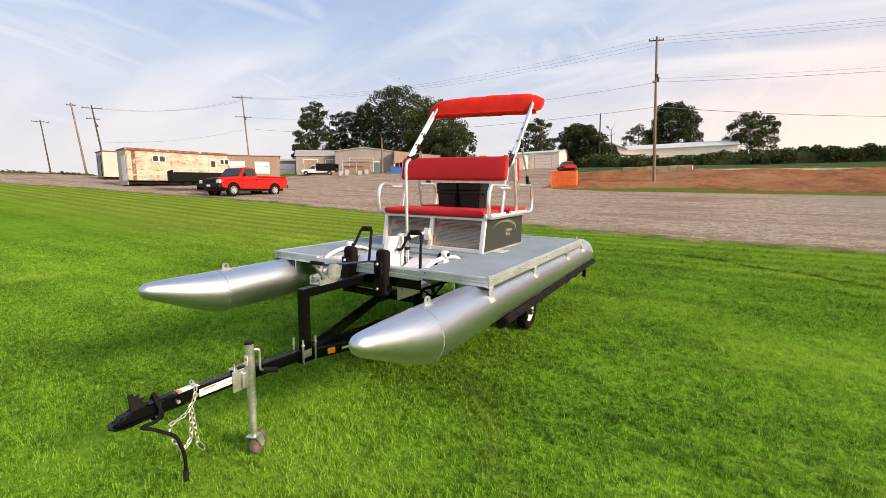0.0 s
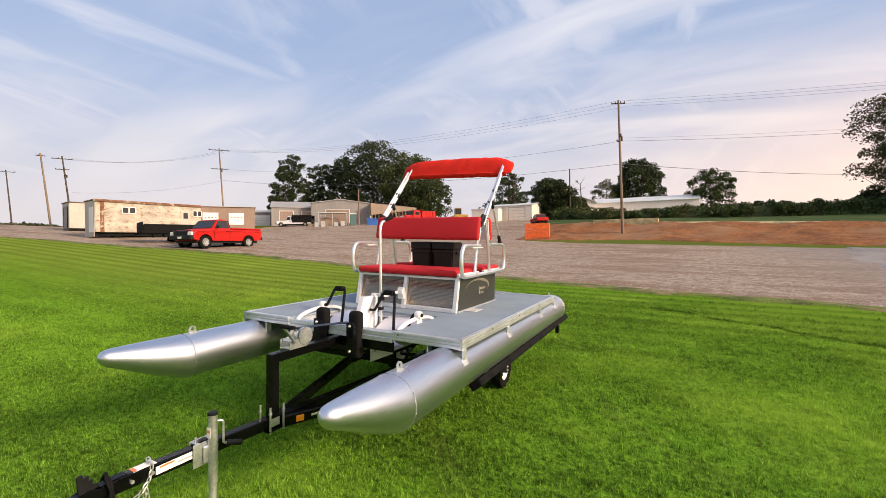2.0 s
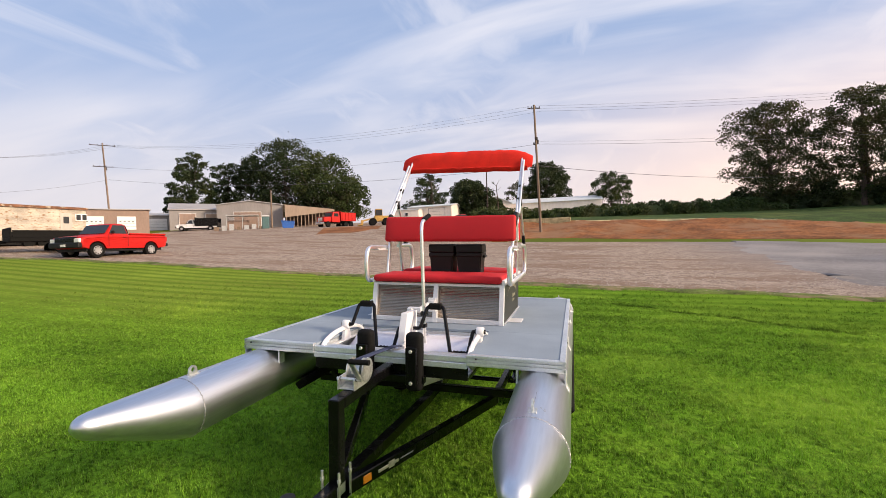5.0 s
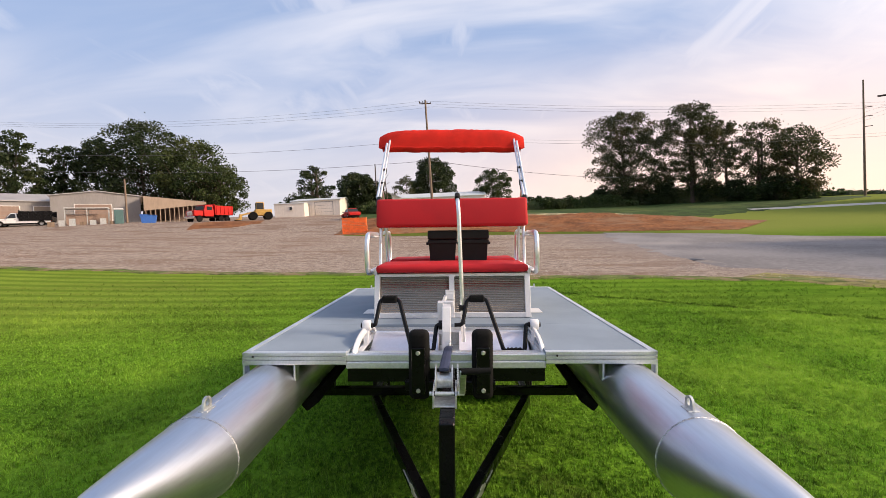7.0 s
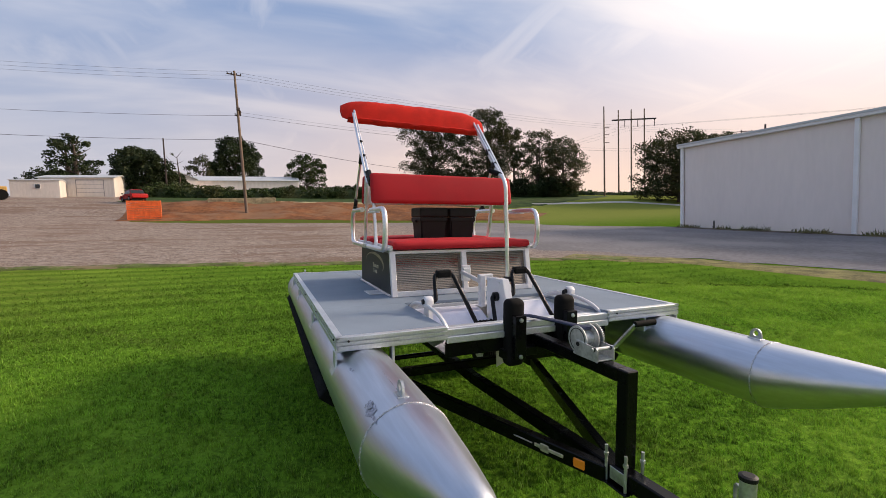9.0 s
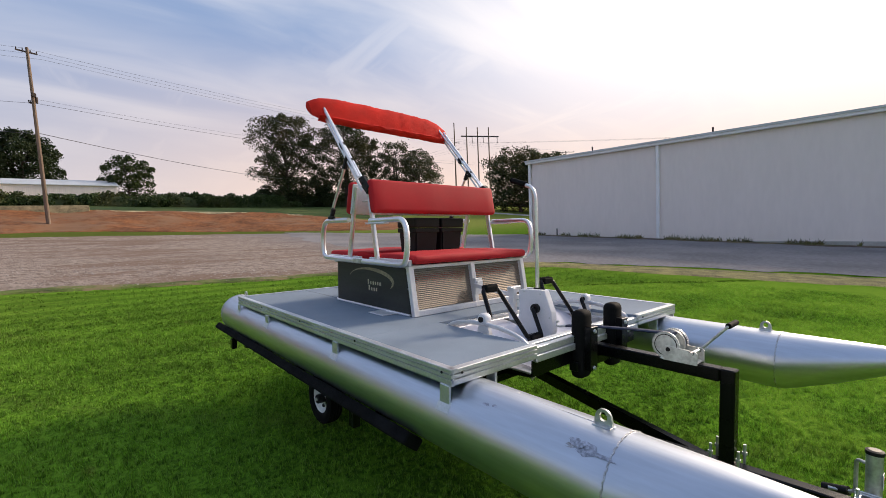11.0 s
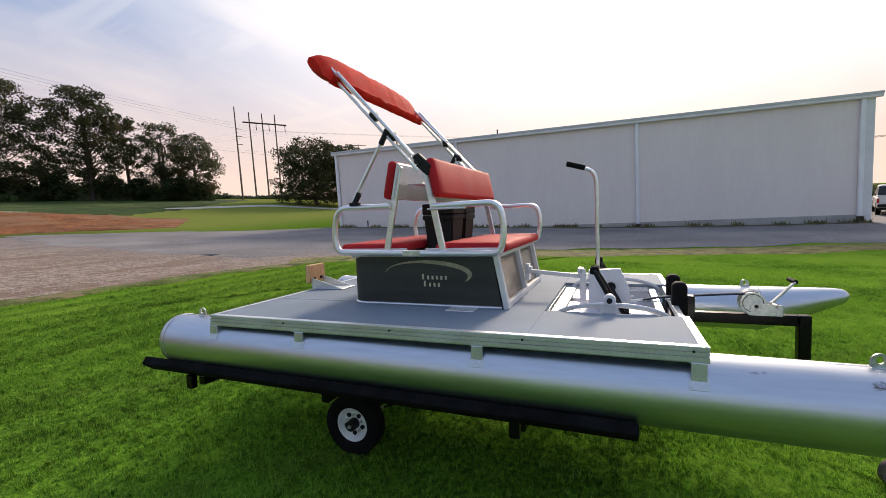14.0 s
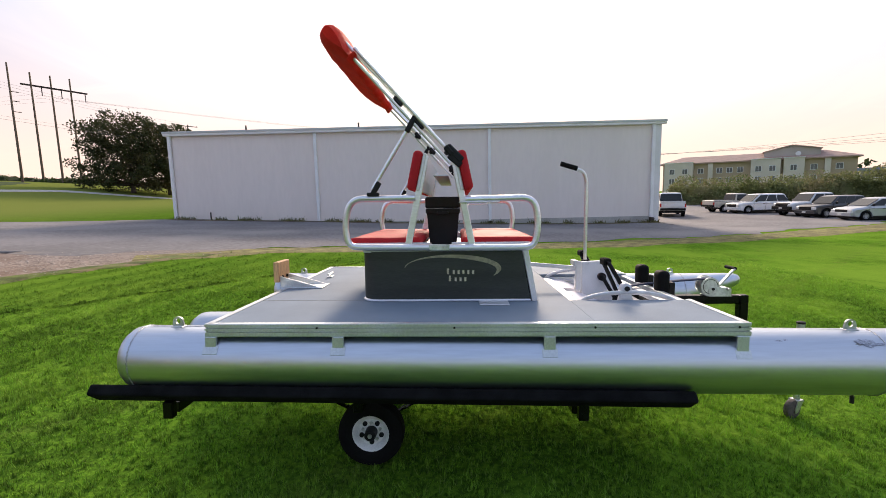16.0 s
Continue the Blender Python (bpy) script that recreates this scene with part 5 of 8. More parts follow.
# axle, springs and wheels
part("axle", rod([(-0.70, 2.035, -0.80), (0.70, 2.035, -0.80)], 0.024, 12), "black_paint", trailer, "black axle tube", True)
for s in (-1, 1):
    for k in range(3):
        part("leaf_spring", rod([(s * 0.57, 2.035 + a * (0.33 - 0.07 * k), -0.765 + 0.13 * a * a * (1 - 0.2 * k) - 0.008 * k) for a in np.linspace(-1, 1, 11)], 0.02, 6, False, 0.18), "black_paint", trailer, "", True)
    wx = s * 0.72
    wheel = part("wheel", turned([(0.045, -0.01), (0.085, -0.012), (0.098, -0.028), (0.108, -0.040), (0.117, -0.046), (0.117, -0.040), (0.106, 0.0), (0.110, 0.04), (0.116, 0.046)], (0, 0, 0), "x", 40), "wheel_white", trailer, "small white steel wheel", True)
    turn = Matrix.Translation((wx, 2.035, -0.80)) @ (Matrix.Rotation(math.pi, 4, "Z") if s > 0 else Matrix.Identity(4))
    wheel.matrix_local = turn
    prof = [(0.116, -0.046), (0.128, -0.054), (0.155, -0.061), (0.180, -0.060), (0.198, -0.052)]
    tread = []
    for i, q in enumerate(np.linspace(-0.052, 0.052, 15)):
        tread.append((0.207 - (0.006 if i % 3 == 2 else 0) - 0.007 * (q / 0.052) ** 4, q))
    tyre = part("tyre", turned(prof + tread + [(r, -q) for r, q in prof[::-1]], (0, 0, 0), "x", 56, False), "black_rubber", wheel, "black ribbed tyre", True)
    part("hub", turned([(0.030, -0.075), (0.036, -0.070), (0.038, -0.012)], (0, 0, 0), "x", 20), "black_plastic", wheel, "black greased hub", True)
    part("hub_pin", turned([(0.012, -0.084), (0.014, -0.075)], (0, 0, 0), "x", 12), "galvanised", wheel)
    for k in range(5):
        a = 2 * math.pi * k / 5 + 0.3
        part("wheel_nut", turned([(0.008, -0.026), (0.010, -0.022), (0.010, -0.010)], (0, 0.058 * math.cos(a), 0.058 * math.sin(a)), "x", 6), "galvanised", wheel)
    for k in range(5):
        a = 2 * math.pi * (k + 0.5) / 5 + 0.3
        part("wheel_slot", turned([(0.015, -0.0225), (0.015, -0.012)], (0, 0.066 * math.cos(a), 0.066 * math.sin(a)), "x", 12), "black_plastic", wheel)
# winch post, arm and brace
post = part("winch_post", cube(-0.020, 0.044, -0.712, -0.648, TZ + 0.03, -0.085, 0.005), "black_paint", trailer, "black square winch post")
part("winch_arm", cube(-0.020, 0.044, -0.646, 0.02, -0.150, -0.086, 0.005), "black_paint", post, "black square arm")
part("pad_bar", cube(-0.235, 0.265, -0.02, 0.03, -0.205, -0.155, 0.004), "black_paint", post, "black cross bar")
for y in (-0.737, -0.622):
    for x in (-0.042, 0.056):
        bolt = part("u_bolt", rod([(x, y, TZ - 0.06), (x, y, TZ + 0.12)], 0.007, 8), "galvanised", tongue, "galvanised bolt", True)
        part("nut", turned([(0.012, 0), (0.012, 0.012)], (x, y, TZ + 0.072), "z", 6), "galvanised", tongue)
part("clamp_plate", cube(-0.062, 0.062, -0.757, -0.602, TZ - 0.050, TZ - 0.043, 0.002), "black_paint", tongue, "black clamp plate")
for s in (-1, 1):
    part("clamp_plate", cube(s * 0.036 - 0.002, s * 0.036 + 0.002, -0.722, -0.639, TZ - 0.028, TZ + 0.030, 0.002), "galvanised", tongue, "galvanised clamp plate")
for x in (-0.155, 0.195):
    bm = cube(x - 0.058, x + 0.058, -0.040, 0.045, -0.255, 0.130, 0.034, 4)
    pad = part("bow_pad", bm, "black_rubber", trailer, "upright black rubber bow stop", True)
    part("pad_channel", cube(x - 0.036, x + 0.036, -0.078, -0.036, -0.20, 0.045, 0.003), "black_paint", pad)
    for z in (-0.185, 0.02):
        part("bolt", turned([(0.010, -0.087), (0.013, -0.078)], (x, 0, z), "y", 8), "galvanised", pad)
    part("pad_stay", cube(x - 0.02, x + 0.02, -0.036, 0.0, -0.21, -0.15, 0.003), "black_paint", pad)
# winch
winch = part("winch", cube(-0.05, 0.05, -0.555, -0.385, -0.085, -0.078, 0.002), "galvanised", trailer, "zinc plated hand winch with a strap")
for x in (-0.052, 0.046):
    bm = slab([(-0.560, -0.086), (-0.400, -0.086), (-0.395, -0.03), (-0.410, -0.012), (-0.550, -0.020), (-0.560, -0.03)], x, x + 0.006, "x")
    part("winch_cheek", bm, "galvanised", winch, "zinc cheek plate")
    for yy, zz in ((-0.535, -0.030), (-0.425, -0.03)):
        part("rivet", turned([(0.011, x - 0.004), (0.011, x + 0.010)], (0, yy, zz), "x", 12), "black_plastic", winch)
part("drum", turned([(0.068, -0.045), (0.068, -0.040), (0.036, -0.038), (0.036, 0.028), (0.068, 0.030), (0.068, 0.036)], (0, -0.410, -0.012), "x", 32), "galvanised", winch, "strap drum", True)
part("drum_ring", turned([(0.052, -0.0462), (0.056, -0.0462), (0.056, -0.0440), (0.052, -0.0440), (0.052, -0.0462)], (0, -0.410, -0.012), "x", 32, False), "black_plastic", winch, "dark ring on the drum")
bm = bmesh.new()
lathe(bm, [(0.062, 0.054), (0.062, 0.062)], (0, -0.415, -0.008), "x", 40)
for k in range(40):
    a = 2 * math.pi * k / 40
    box(bm, 0.054, 0.062, -0.003, 0.003, 0.058, 0.068, 0, 1, Matrix.Translation((0, -0.415, -0.008)) @ Matrix.Rotation(a, 4, "X"))
part("gear", bm, "galvanised", winch, "toothed gear wheel")
part("winch_crank", beam(bmesh.new(), (0.075, -0.535, -0.030), (0.080, -0.655, 0.105), 0.012, 0.028, 0.003, (1, 0, 0)), "galvanised", winch, "flat crank arm")
part("crank_grip", rod([(0.072, -0.655, 0.105), (0.190, -0.655, 0.107)], 0.014, 12), "black_rubber", winch, "black crank grip", True)
part("crank_axle", rod([(-0.065, -0.535, -0.030), (0.085, -0.535, -0.030)], 0.009, 10), "galvanised", winch, "", True)
bm = bmesh.new()
tube(bm, [(-0.005, -0.44, 0.045), (0.0, -0.20, 0.028), (0.005, 0.10, 0.0), (0.01, 0.20, -0.02)], 0.024, 8, False, 0.34)
part("strap", bm, "strap_blue", winch, "dark blue webbing strap")
part("strap_hook", rod(fillet([(0.01, 0.20, -0.02), (0.01, 0.27, -0.035), (0.01, 0.29, -0.01), (0.01, 0.26, 0.0)], 0.02), 0.007, 8), "galvanised", winch, "zinc hook", True)
# tongue jack with its wheel
JX, JY = 0.072, -1.175
FOOT = -1.085
jack = part("tongue_jack", rod([(JX, JY, -0.325), (JX, JY, -0.74)], 0.027, 18), "galvanised", trailer, "galvanised tongue jack with a small wheel", True)
part("inner_tube", rod([(JX, JY, -0.74), (JX, JY, FOOT + 0.135)], 0.023, 16), "galvanised", jack, "", True)
part("jack_cap", turned([(0.030, 0), (0.030, 0.014), (0.02, 0.018)], (JX, JY, -0.328), "z", 18), "black_plastic", jack, "dark cap")
part("jack_handle", rod(fillet([(JX, JY + 0.02, -0.375), (JX + 0.02, JY + 0.055, -0.375), (JX + 0.02, JY + 0.055, -0.52), (JX + 0.02, JY + 0.14, -0.535)], 0.025, 5), 0.0075, 8), "galvanised", jack, "cranked handle", True)
part("handle_grip", rod([(JX + 0.022, JY + 0.075, -0.522), (JX + 0.045, JY + 0.160, -0.548)], 0.018, 12), "black_plastic", jack, "black handle grip", True)
part("jack_label", cube(JX - 0.016, JX + 0.016, JY - 0.0285, JY - 0.026, -0.46, -0.40), "sticker_white", jack, "small white label")
part("label_bar", cube(JX - 0.014, JX + 0.014, JY - 0.0292, JY - 0.0283, -0.43, -0.415), "sticker_orange", jack)
bm = cube(0.033, 0.041, JY - 0.075, JY + 0.055, TZ - 0.045, TZ + 0.075, 0.003)
box(bm, 0.041, 0.047, JY - 0.105, JY + 0.055, TZ - 0.055, TZ + 0.082, 0.003)
box(bm, 0.047, JX - 0.005, JY - 0.052, JY + 0.03, TZ - 0.045, TZ + 0.062, 0.010, 2)
box(bm, -0.041, -0.033, JY - 0.075, JY + 0.055, TZ - 0.045, TZ + 0.075, 0.003)
box(bm, -0.041, 0.041, JY - 0.07, JY - 0.05, TZ + 0.066, TZ + 0.072, 0.002)
box(bm, -0.041, 0.041, JY + 0.03, JY + 0.05, TZ + 0.066, TZ + 0.072, 0.002)
part("jack_bracket", bm, "galvanised", jack, "galvanised swivel bracket")
for y in (JY - 0.06, JY + 0.04):
    part("bolt", rod([(0.0, y, TZ + 0.05), (0.0, y, TZ + 0.105)], 0.006, 8), "galvanised", jack)
bm = bmesh.new()
for x in (-0.036, 0.030):
    prism(bm, [(JY - 0.035, FOOT + 0.15), (JY + 0.035, FOOT + 0.15), (JY + 0.06, FOOT + 0.08), (JY + 0.055, FOOT + 0.055), (JY + 0.03, FOOT + 0.055)], JX + x, JX + x + 0.006, "x")
box(bm, JX - 0.036, JX + 0.036, JY - 0.035, JY + 0.035, FOOT + 0.142, FOOT + 0.152, 0.003)
swivel = Matrix.Translation((JX, JY, 0)) @ Matrix.Rotation(radians(22), 4, "Z") @ Matrix.Translation((-JX, -JY, 0))
part("caster_fork", bm, "galvanised", jack, "galvanised caster fork").matrix_local = swivel
part("caster_wheel", turned([(0.02, -0.024), (0.060, -0.024), (0.074, -0.018), (0.078, 0.0), (0.074, 0.018), (0.060, 0.024), (0.02, 0.024)], (JX, JY + 0.045, FOOT + 0.078), "x", 30), "caster_brown", jack, "worn brown caster wheel", True).matrix_local = swivel
# safety chains and a coiled cord
def chain_link(at, d, up, k):
    d, up = Vector(d).normalized(), Vector(up)
    side = d.cross(up).normalized()
    up = side.cross(d)
    u = side if k % 2 else up
    pts = []
    for j in range(14):
        a = 2 * math.pi * j / 14
        pts.append(Vector(at) + d * (0.019 * math.cos(a)) + u * (0.0095 * math.sin(a)))
    return rod(pts, 0.0036, 6, True)


def chain(start, ways):
    ch = part("safety_chain", turned([(0.010, -0.004), (0.012, 0.0), (0.010, 0.004)], start, "x", 12), "zinc_chain", trailer, "zinc safety chain looped over the tongue")
    k = 0
    for way in ways:
        pts = fillet(way, 0.03, 6)
        run = 0.03
        for p, q in zip(pts, pts[1:]):
            p, q = Vector(p), Vector(q)
            n = max(1, int((q - p).length / 0.002))
            for i in range(n):
                run += (q - p).length / n
                if run > 0.029:
                    run = 0
                    part("link", chain_link(p.lerp(q, (i + 1) / n), q - p, (1, 0.2, 0.1), k), "zinc_chain", ch, "", True)
                    k += 1
    return ch


over = chain((0.0, -1.495, TZ + 0.082), [[(-0.01, -1.495, TZ + 0.090), (0.040, -1.500, TZ + 0.082), (0.044, -1.515, TZ + 0.01), (0.048, -1.57, TZ - 0.055), (0.050, -1.66, TZ - 0.075)],
                                         [(0.050, -1.66, TZ - 0.085), (0.054, -1.645, TZ - 0.19), (0.060, -1.60, TZ - 0.25), (0.056, -1.555, TZ - 0.20), (0.050, -1.545, TZ - 0.06)]])
chain((0.0, -1.500, TZ - 0.02), [[(0.050, -1.535, TZ - 0.045), (0.056, -1.530, TZ - 0.14), (0.060, -1.520, TZ - 0.240)]])
part("chain_hook", rod([(0.060 + 0.004 * math.sin(a), -1.508 + 0.014 * math.cos(a) - 0.02 * math.sin(a), TZ - 0.270 + 0.036 * math.sin(a)) for a in np.linspace(0, 2 * math.pi, 20)[:-1]], 0.0042, 8, True), "zinc_chain", over, "zinc spring hook", True)
part("cord", rod(fillet([(0.0, -1.70, TZ + 0.10), (0.055, -1.70, TZ + 0.075), (0.06, -1.71, TZ - 0.02), (0.03, -1.80, TZ - 0.03), (0.04, -1.74, TZ - 0.06), (0.075, -1.64, TZ - 0.14), (0.085, -1.61, TZ - 0.27), (0.09, -1.615, TZ - 0.36)], 0.04, 6), 0.0095, 10), "black_rubber", trailer, "black wiring cord hanging from the tongue", True)
part("cord_plug", rod([(0.09, -1.615, TZ - 0.35), (0.092, -1.617, TZ - 0.41)], 0.015, 10), "black_plastic", trailer, "black plug", True)
part("cord_coil", rod([(0.055 * math.cos(a), -1.70 - 0.012 * math.sin(2 * a), TZ + 0.035 + 0.072 * math.sin(a)) for a in np.linspace(0, 2 * math.pi, 24)[:-1]], 0.009, 8, True), "black_rubber", trailer, "black cord looped round the tongue", True)

# ---- surroundings ----
def at_bearing(az, d, eye=(0.0, -2.0)):
    a = radians(az)
    return eye[0] + d * math.sin(a), eye[1] + d * math.cos(a)


def facing(x, y, turn, z=None):
    """A pose on the ground, turned by degrees about the vertical."""
    return pose(x, y, gz(x, y) if z is None else z, 0, 0, turn)


def wall(parent, name, a, b, z0, z1, z1b, thick, material, label="", ribs=0.0):
    """An upright wall between plan points a and b, its top sloping from z1 to z1b, with pressed ribs if asked."""
    bm = bmesh.new()
    a, b = Vector((*a, 0)), Vector((*b, 0))
    d = (b - a).normalized()
    out = Vector((d.y, -d.x, 0))
    n = max(1, int((b - a).length / ribs)) if ribs else 1
    front = []
    for i in range(n):
        for f, o in (((i) / n, 0.0), ((i + 0.42) / n, 0.0), ((i + 0.48) / n, 0.012), ((i + 0.9) / n, 0.012)) if ribs else ((i / n, 0.0),):
            front.append((f, o))
    front.append((1.0, 0.0))
    lo = [bm.verts.new(a.lerp(b, f) + out * o + Vector((0, 0, z0))) for f, o in front]
    hi = [bm.verts.new(a.lerp(b, f) + out * o + Vector((0, 0, z1 + (z1b - z1) * f))) for f, o in front]
    for i in range(len(front) - 1):
        bm.faces.new((lo[i], lo[i + 1], hi[i + 1], hi[i]))
    back = [bm.verts.new(p) for p in (a - out * thick + Vector((0, 0, z0)), b - out * thick + Vector((0, 0, z0)), b - out * thick + Vector((0, 0, z1b)), a - out * thick + Vector((0, 0, z1)))]
    bm.faces.new(back[::-1])
    bm.faces.new([back[0], *lo, back[1]][::-1])
    bm.faces.new([back[3], *hi, back[2]])
    bm.faces.new((back[0], lo[0], hi[0], back[3]))
    bm.faces.new((back[1], back[2], hi[-1], lo[-1]))
    return part(name, bm, material, parent, label)


def gable_house(name, m, wide, deep, eave, ridge, wall_mat, roof_mat, label, category="building", doors=(), windows=(), along="x", end_mat=None, ribs=0.0, over=0.25):
    """A gabled building: front on y = 0 facing -y, ridge along x or y. doors and windows: (x, width, height, sill, material) on the front."""
    t = thing(name, m, label, category)
    h = wide / 2
    end_mat = end_mat or wall_mat
    if along == "x":
        wall(t, "wall", (-h, 0), (h, 0), -1.0, eave, eave, 0.15, wall_mat, "", ribs)
        wall(t, "wall", (h, deep), (-h, deep), -1.0, eave, eave, 0.15, wall_mat)
        for x, s in ((h, 1), (-h, -1)):
            bm = slab([(0.02, -1.0), (deep - 0.02, -1.0), (deep - 0.02, eave), (deep / 2, ridge), (0.02, eave)], x - 0.07 * s - 0.06, x - 0.07 * s + 0.06, "x")
            part("gable_wall", bm, end_mat, t)
        for y0, y1 in ((-over, deep / 2), (deep + over, deep / 2)):
            k = (ridge - eave) / (deep / 2)
            bm = slab([(y0, eave - k * over), (y1, ridge), (y1, ridge + 0.12), (y0, eave - k * over + 0.12)], -h - over, h + over, "x")
            part("roof", bm, roof_mat, t, "pitched metal roof")
    else:
        bm = slab([(-h, -1.0), (h, -1.0), (h, eave), (0, ridge), (-h, eave)], 0.0, 0.15, "y")
        part("gable_wall", bm, wall_mat, t)
        part("gable_wall", slab([(-h, -1.0), (h, -1.0), (h, eave), (0, ridge), (-h, eave)], deep - 0.15, deep, "y"), wall_mat, t)
        wall(t, "wall", (h - 0.004, 0.16), (h - 0.004, deep - 0.16), -1.0, eave, eave, 0.15, end_mat, "", ribs)
        wall(t, "wall", (-h + 0.004, deep - 0.16), (-h + 0.004, 0.16), -1.0, eave, eave, 0.15, end_mat)
        k = (ridge - eave) / h
        for s in (-1, 1):
            bm = slab([(s * (h + over), eave - k * over), (0, ridge), (0, ridge + 0.12), (s * (h + over), eave - k * over + 0.12)], -over, deep + over, "y")
            part("roof", bm, roof_mat, t, "pitched metal roof")
    for x, wd, hd, sill, mt in doors:
        d = part("door", cube(x - wd / 2, x + wd / 2, -0.08, -0.035, sill, sill + hd, 0.01), mt, t, "wide overhead door" if wd > 1.5 else "plain door")
        part("door_frame", box(box(cube(x - wd / 2 - 0.08, x - wd / 2, -0.10, -0.034, sill, sill + hd + 0.08), x + wd / 2, x + wd / 2 + 0.08, -0.10, -0.034, sill, sill + hd + 0.08),
                               x - wd / 2, x + wd / 2, -0.10, -0.034, sill + hd, sill + hd + 0.08), "siding_grey" if mt == "siding_warm" else "trim_white", d)
        if wd > 1.5:
            for k in range(1, 4):
                part("panel_line", cube(x - wd / 2 + 0.02, x + wd / 2 - 0.02, -0.086, -0.079, sill + hd * k / 4 - 0.02, sill + hd * k / 4 + 0.02), "siding_grey", d)
    for x, wd, hd, sill, mt in windows:
        f = part("window", cube(x - wd / 2 - 0.06, x + wd / 2 + 0.06, -0.07, -0.034, sill - 0.06, sill + hd + 0.06, 0.01), "trim_white", t)
        part("pane", cube(x - wd / 2, x + wd / 2, -0.085, -0.069, sill, sill + hd), mt, f)
    return t


# long pale metal building beside the lane
hall = thing("metal_building", pose(0, 0, 0), "long pale metal-clad building beside the lane", "building")
A, B = Vector((29.75, 23.1, 0)), Vector((30.45, -13.45, 0))
EAVE = 6.50
length = (B - A).length
d = (B - A).normalized()
back = Vector((-d.y, d.x, 0))
wall(hall, "wall", A.xy, B.xy, -1.6, EAVE, EAVE, 0.2, "siding_cream", "pale cream metal wall", 0.0)
wall(hall, "wall", (A + back * 24).xy, A.xy, -1.6, EAVE, EAVE, 0.2, "siding_cream", "pale cream metal wall", 0.0)
wall(hall, "wall", B.xy, (B + back * 24).xy, -1.6, EAVE, EAVE, 0.2, "siding_cream", "pale cream metal wall", 0.0)
wall(hall, "wall", (B + back * 24).xy, (A + back * 24).xy, -1.6, EAVE, EAVE, 0.2, "siding_cream")
M = Matrix((d, back, Vector((0, 0, 1)))).transposed().to_4x4()
M.translation = A


def on_hall(bm, name, material, label=""):
    bmesh.ops.transform(bm, matrix=M, verts=bm.verts)
    return part(name, bm, material, hall, label)


bm = slab([(-0.35, EAVE + 0.16), (12.2, EAVE + 0.95), (24.4, EAVE + 0.16), (24.4, EAVE + 0.02), (12.2, EAVE + 0.80), (-0.35, EAVE + 0.02)], -0.3, length + 0.3, "x")
on_hall(bm, "roof", "roof_pale", "low pitched pale metal roof")
on_hall(cube(-0.3, length + 0.3, -0.30, -0.06, EAVE - 0.16, EAVE + 0.16, 0.03), "gutter", "pipe_white", "white box gutter along the eave")
on_hall(cube(length - 0.42, length + 0.02, -0.10, -0.036, -0.75, EAVE - 0.12, 0.01), "corner_trim", "trim_white", "white corner trim")
for s in (0.0, 10.95, 23.9, length - 0.62):
    pipe = on_hall(cube(s - 0.05, s + 0.17, -0.22, -0.035, -0.45, EAVE - 0.1, 0.02), "downpipe", "pipe_white", "white downpipe")
    elbow = cube(s - 0.06, s + 0.18, -0.42, -0.034, -0.75, -0.44, 0.03)
    bmesh.ops.transform(elbow, matrix=M, verts=elbow.verts)
    part("elbow", elbow, "pole_dark", pipe, "dark downpipe foot")
on_hall(cube(0, length, -0.06, -0.031, -1.7, -0.35, 0.0), "plinth", "concrete", "concrete base strip")
for s in (5.2, 14.0):
    on_hall(tube(bmesh.new(), [(s, 1.5, EAVE + 0.2), (s, 1.5, EAVE + 0.75)], 0.06, 8), "roof_vent", "pole_dark", "thin roof pipe")
part("meter_pipe", rod([(29.4, 20.2, -0.2), (29.4, 20.2, 0.65)], 0.05, 8), "pole_dark", hall, "dark standpipe")

# weeds along its foot
rng = np.random.default_rng(4)
vs, fs = [], []
for k in range(3200):
    s = rng.uniform(0.3, length - 0.3)
    if noise.noise((s * 0.6, 0, 0)) < 0.0:
        continue
    p = A + d * s - back * rng.uniform(0.08, 1.15)
    z = gz(p.x, p.y)
    tall = rng.uniform(0.06, 0.36) * (1.4 if rng.random() < 0.1 else 1)
    a = rng.uniform(0, 6.28)
    n = len(vs)
    lx, ly = rng.normal(0, 0.12, 2)
    vs += [(p.x - 0.045 * math.cos(a), p.y - 0.045 * math.sin(a), z), (p.x + 0.045 * math.cos(a), p.y + 0.045 * math.sin(a), z), (p.x + lx, p.y + ly, z + tall)]
    fs.append((n, n + 1, n + 2))
bulk("weeds", vs, fs, "weed_green", "half dry weeds along the foot of the metal building", "weeds")

# ---- trees ----
def leaf_quads(pos, size, g):
    """Small four-cornered leaf sprays at the given places, each turned its own way."""
    n = len(pos)
    u = g.normal(0, 1, (n, 3))
    u /= np.linalg.norm(u, axis=1, keepdims=True)
    v = np.cross(u, g.normal(0, 1, (n, 3)))
    v /= np.linalg.norm(v, axis=1, keepdims=True)
    size = size * g.uniform(0.55, 1.3, (n, 1))
    return np.stack([pos - u * size * 0.5, pos - v * size * 0.34, pos + u * size * 0.5, pos + v * size * 0.34], 1).reshape(-1, 3)


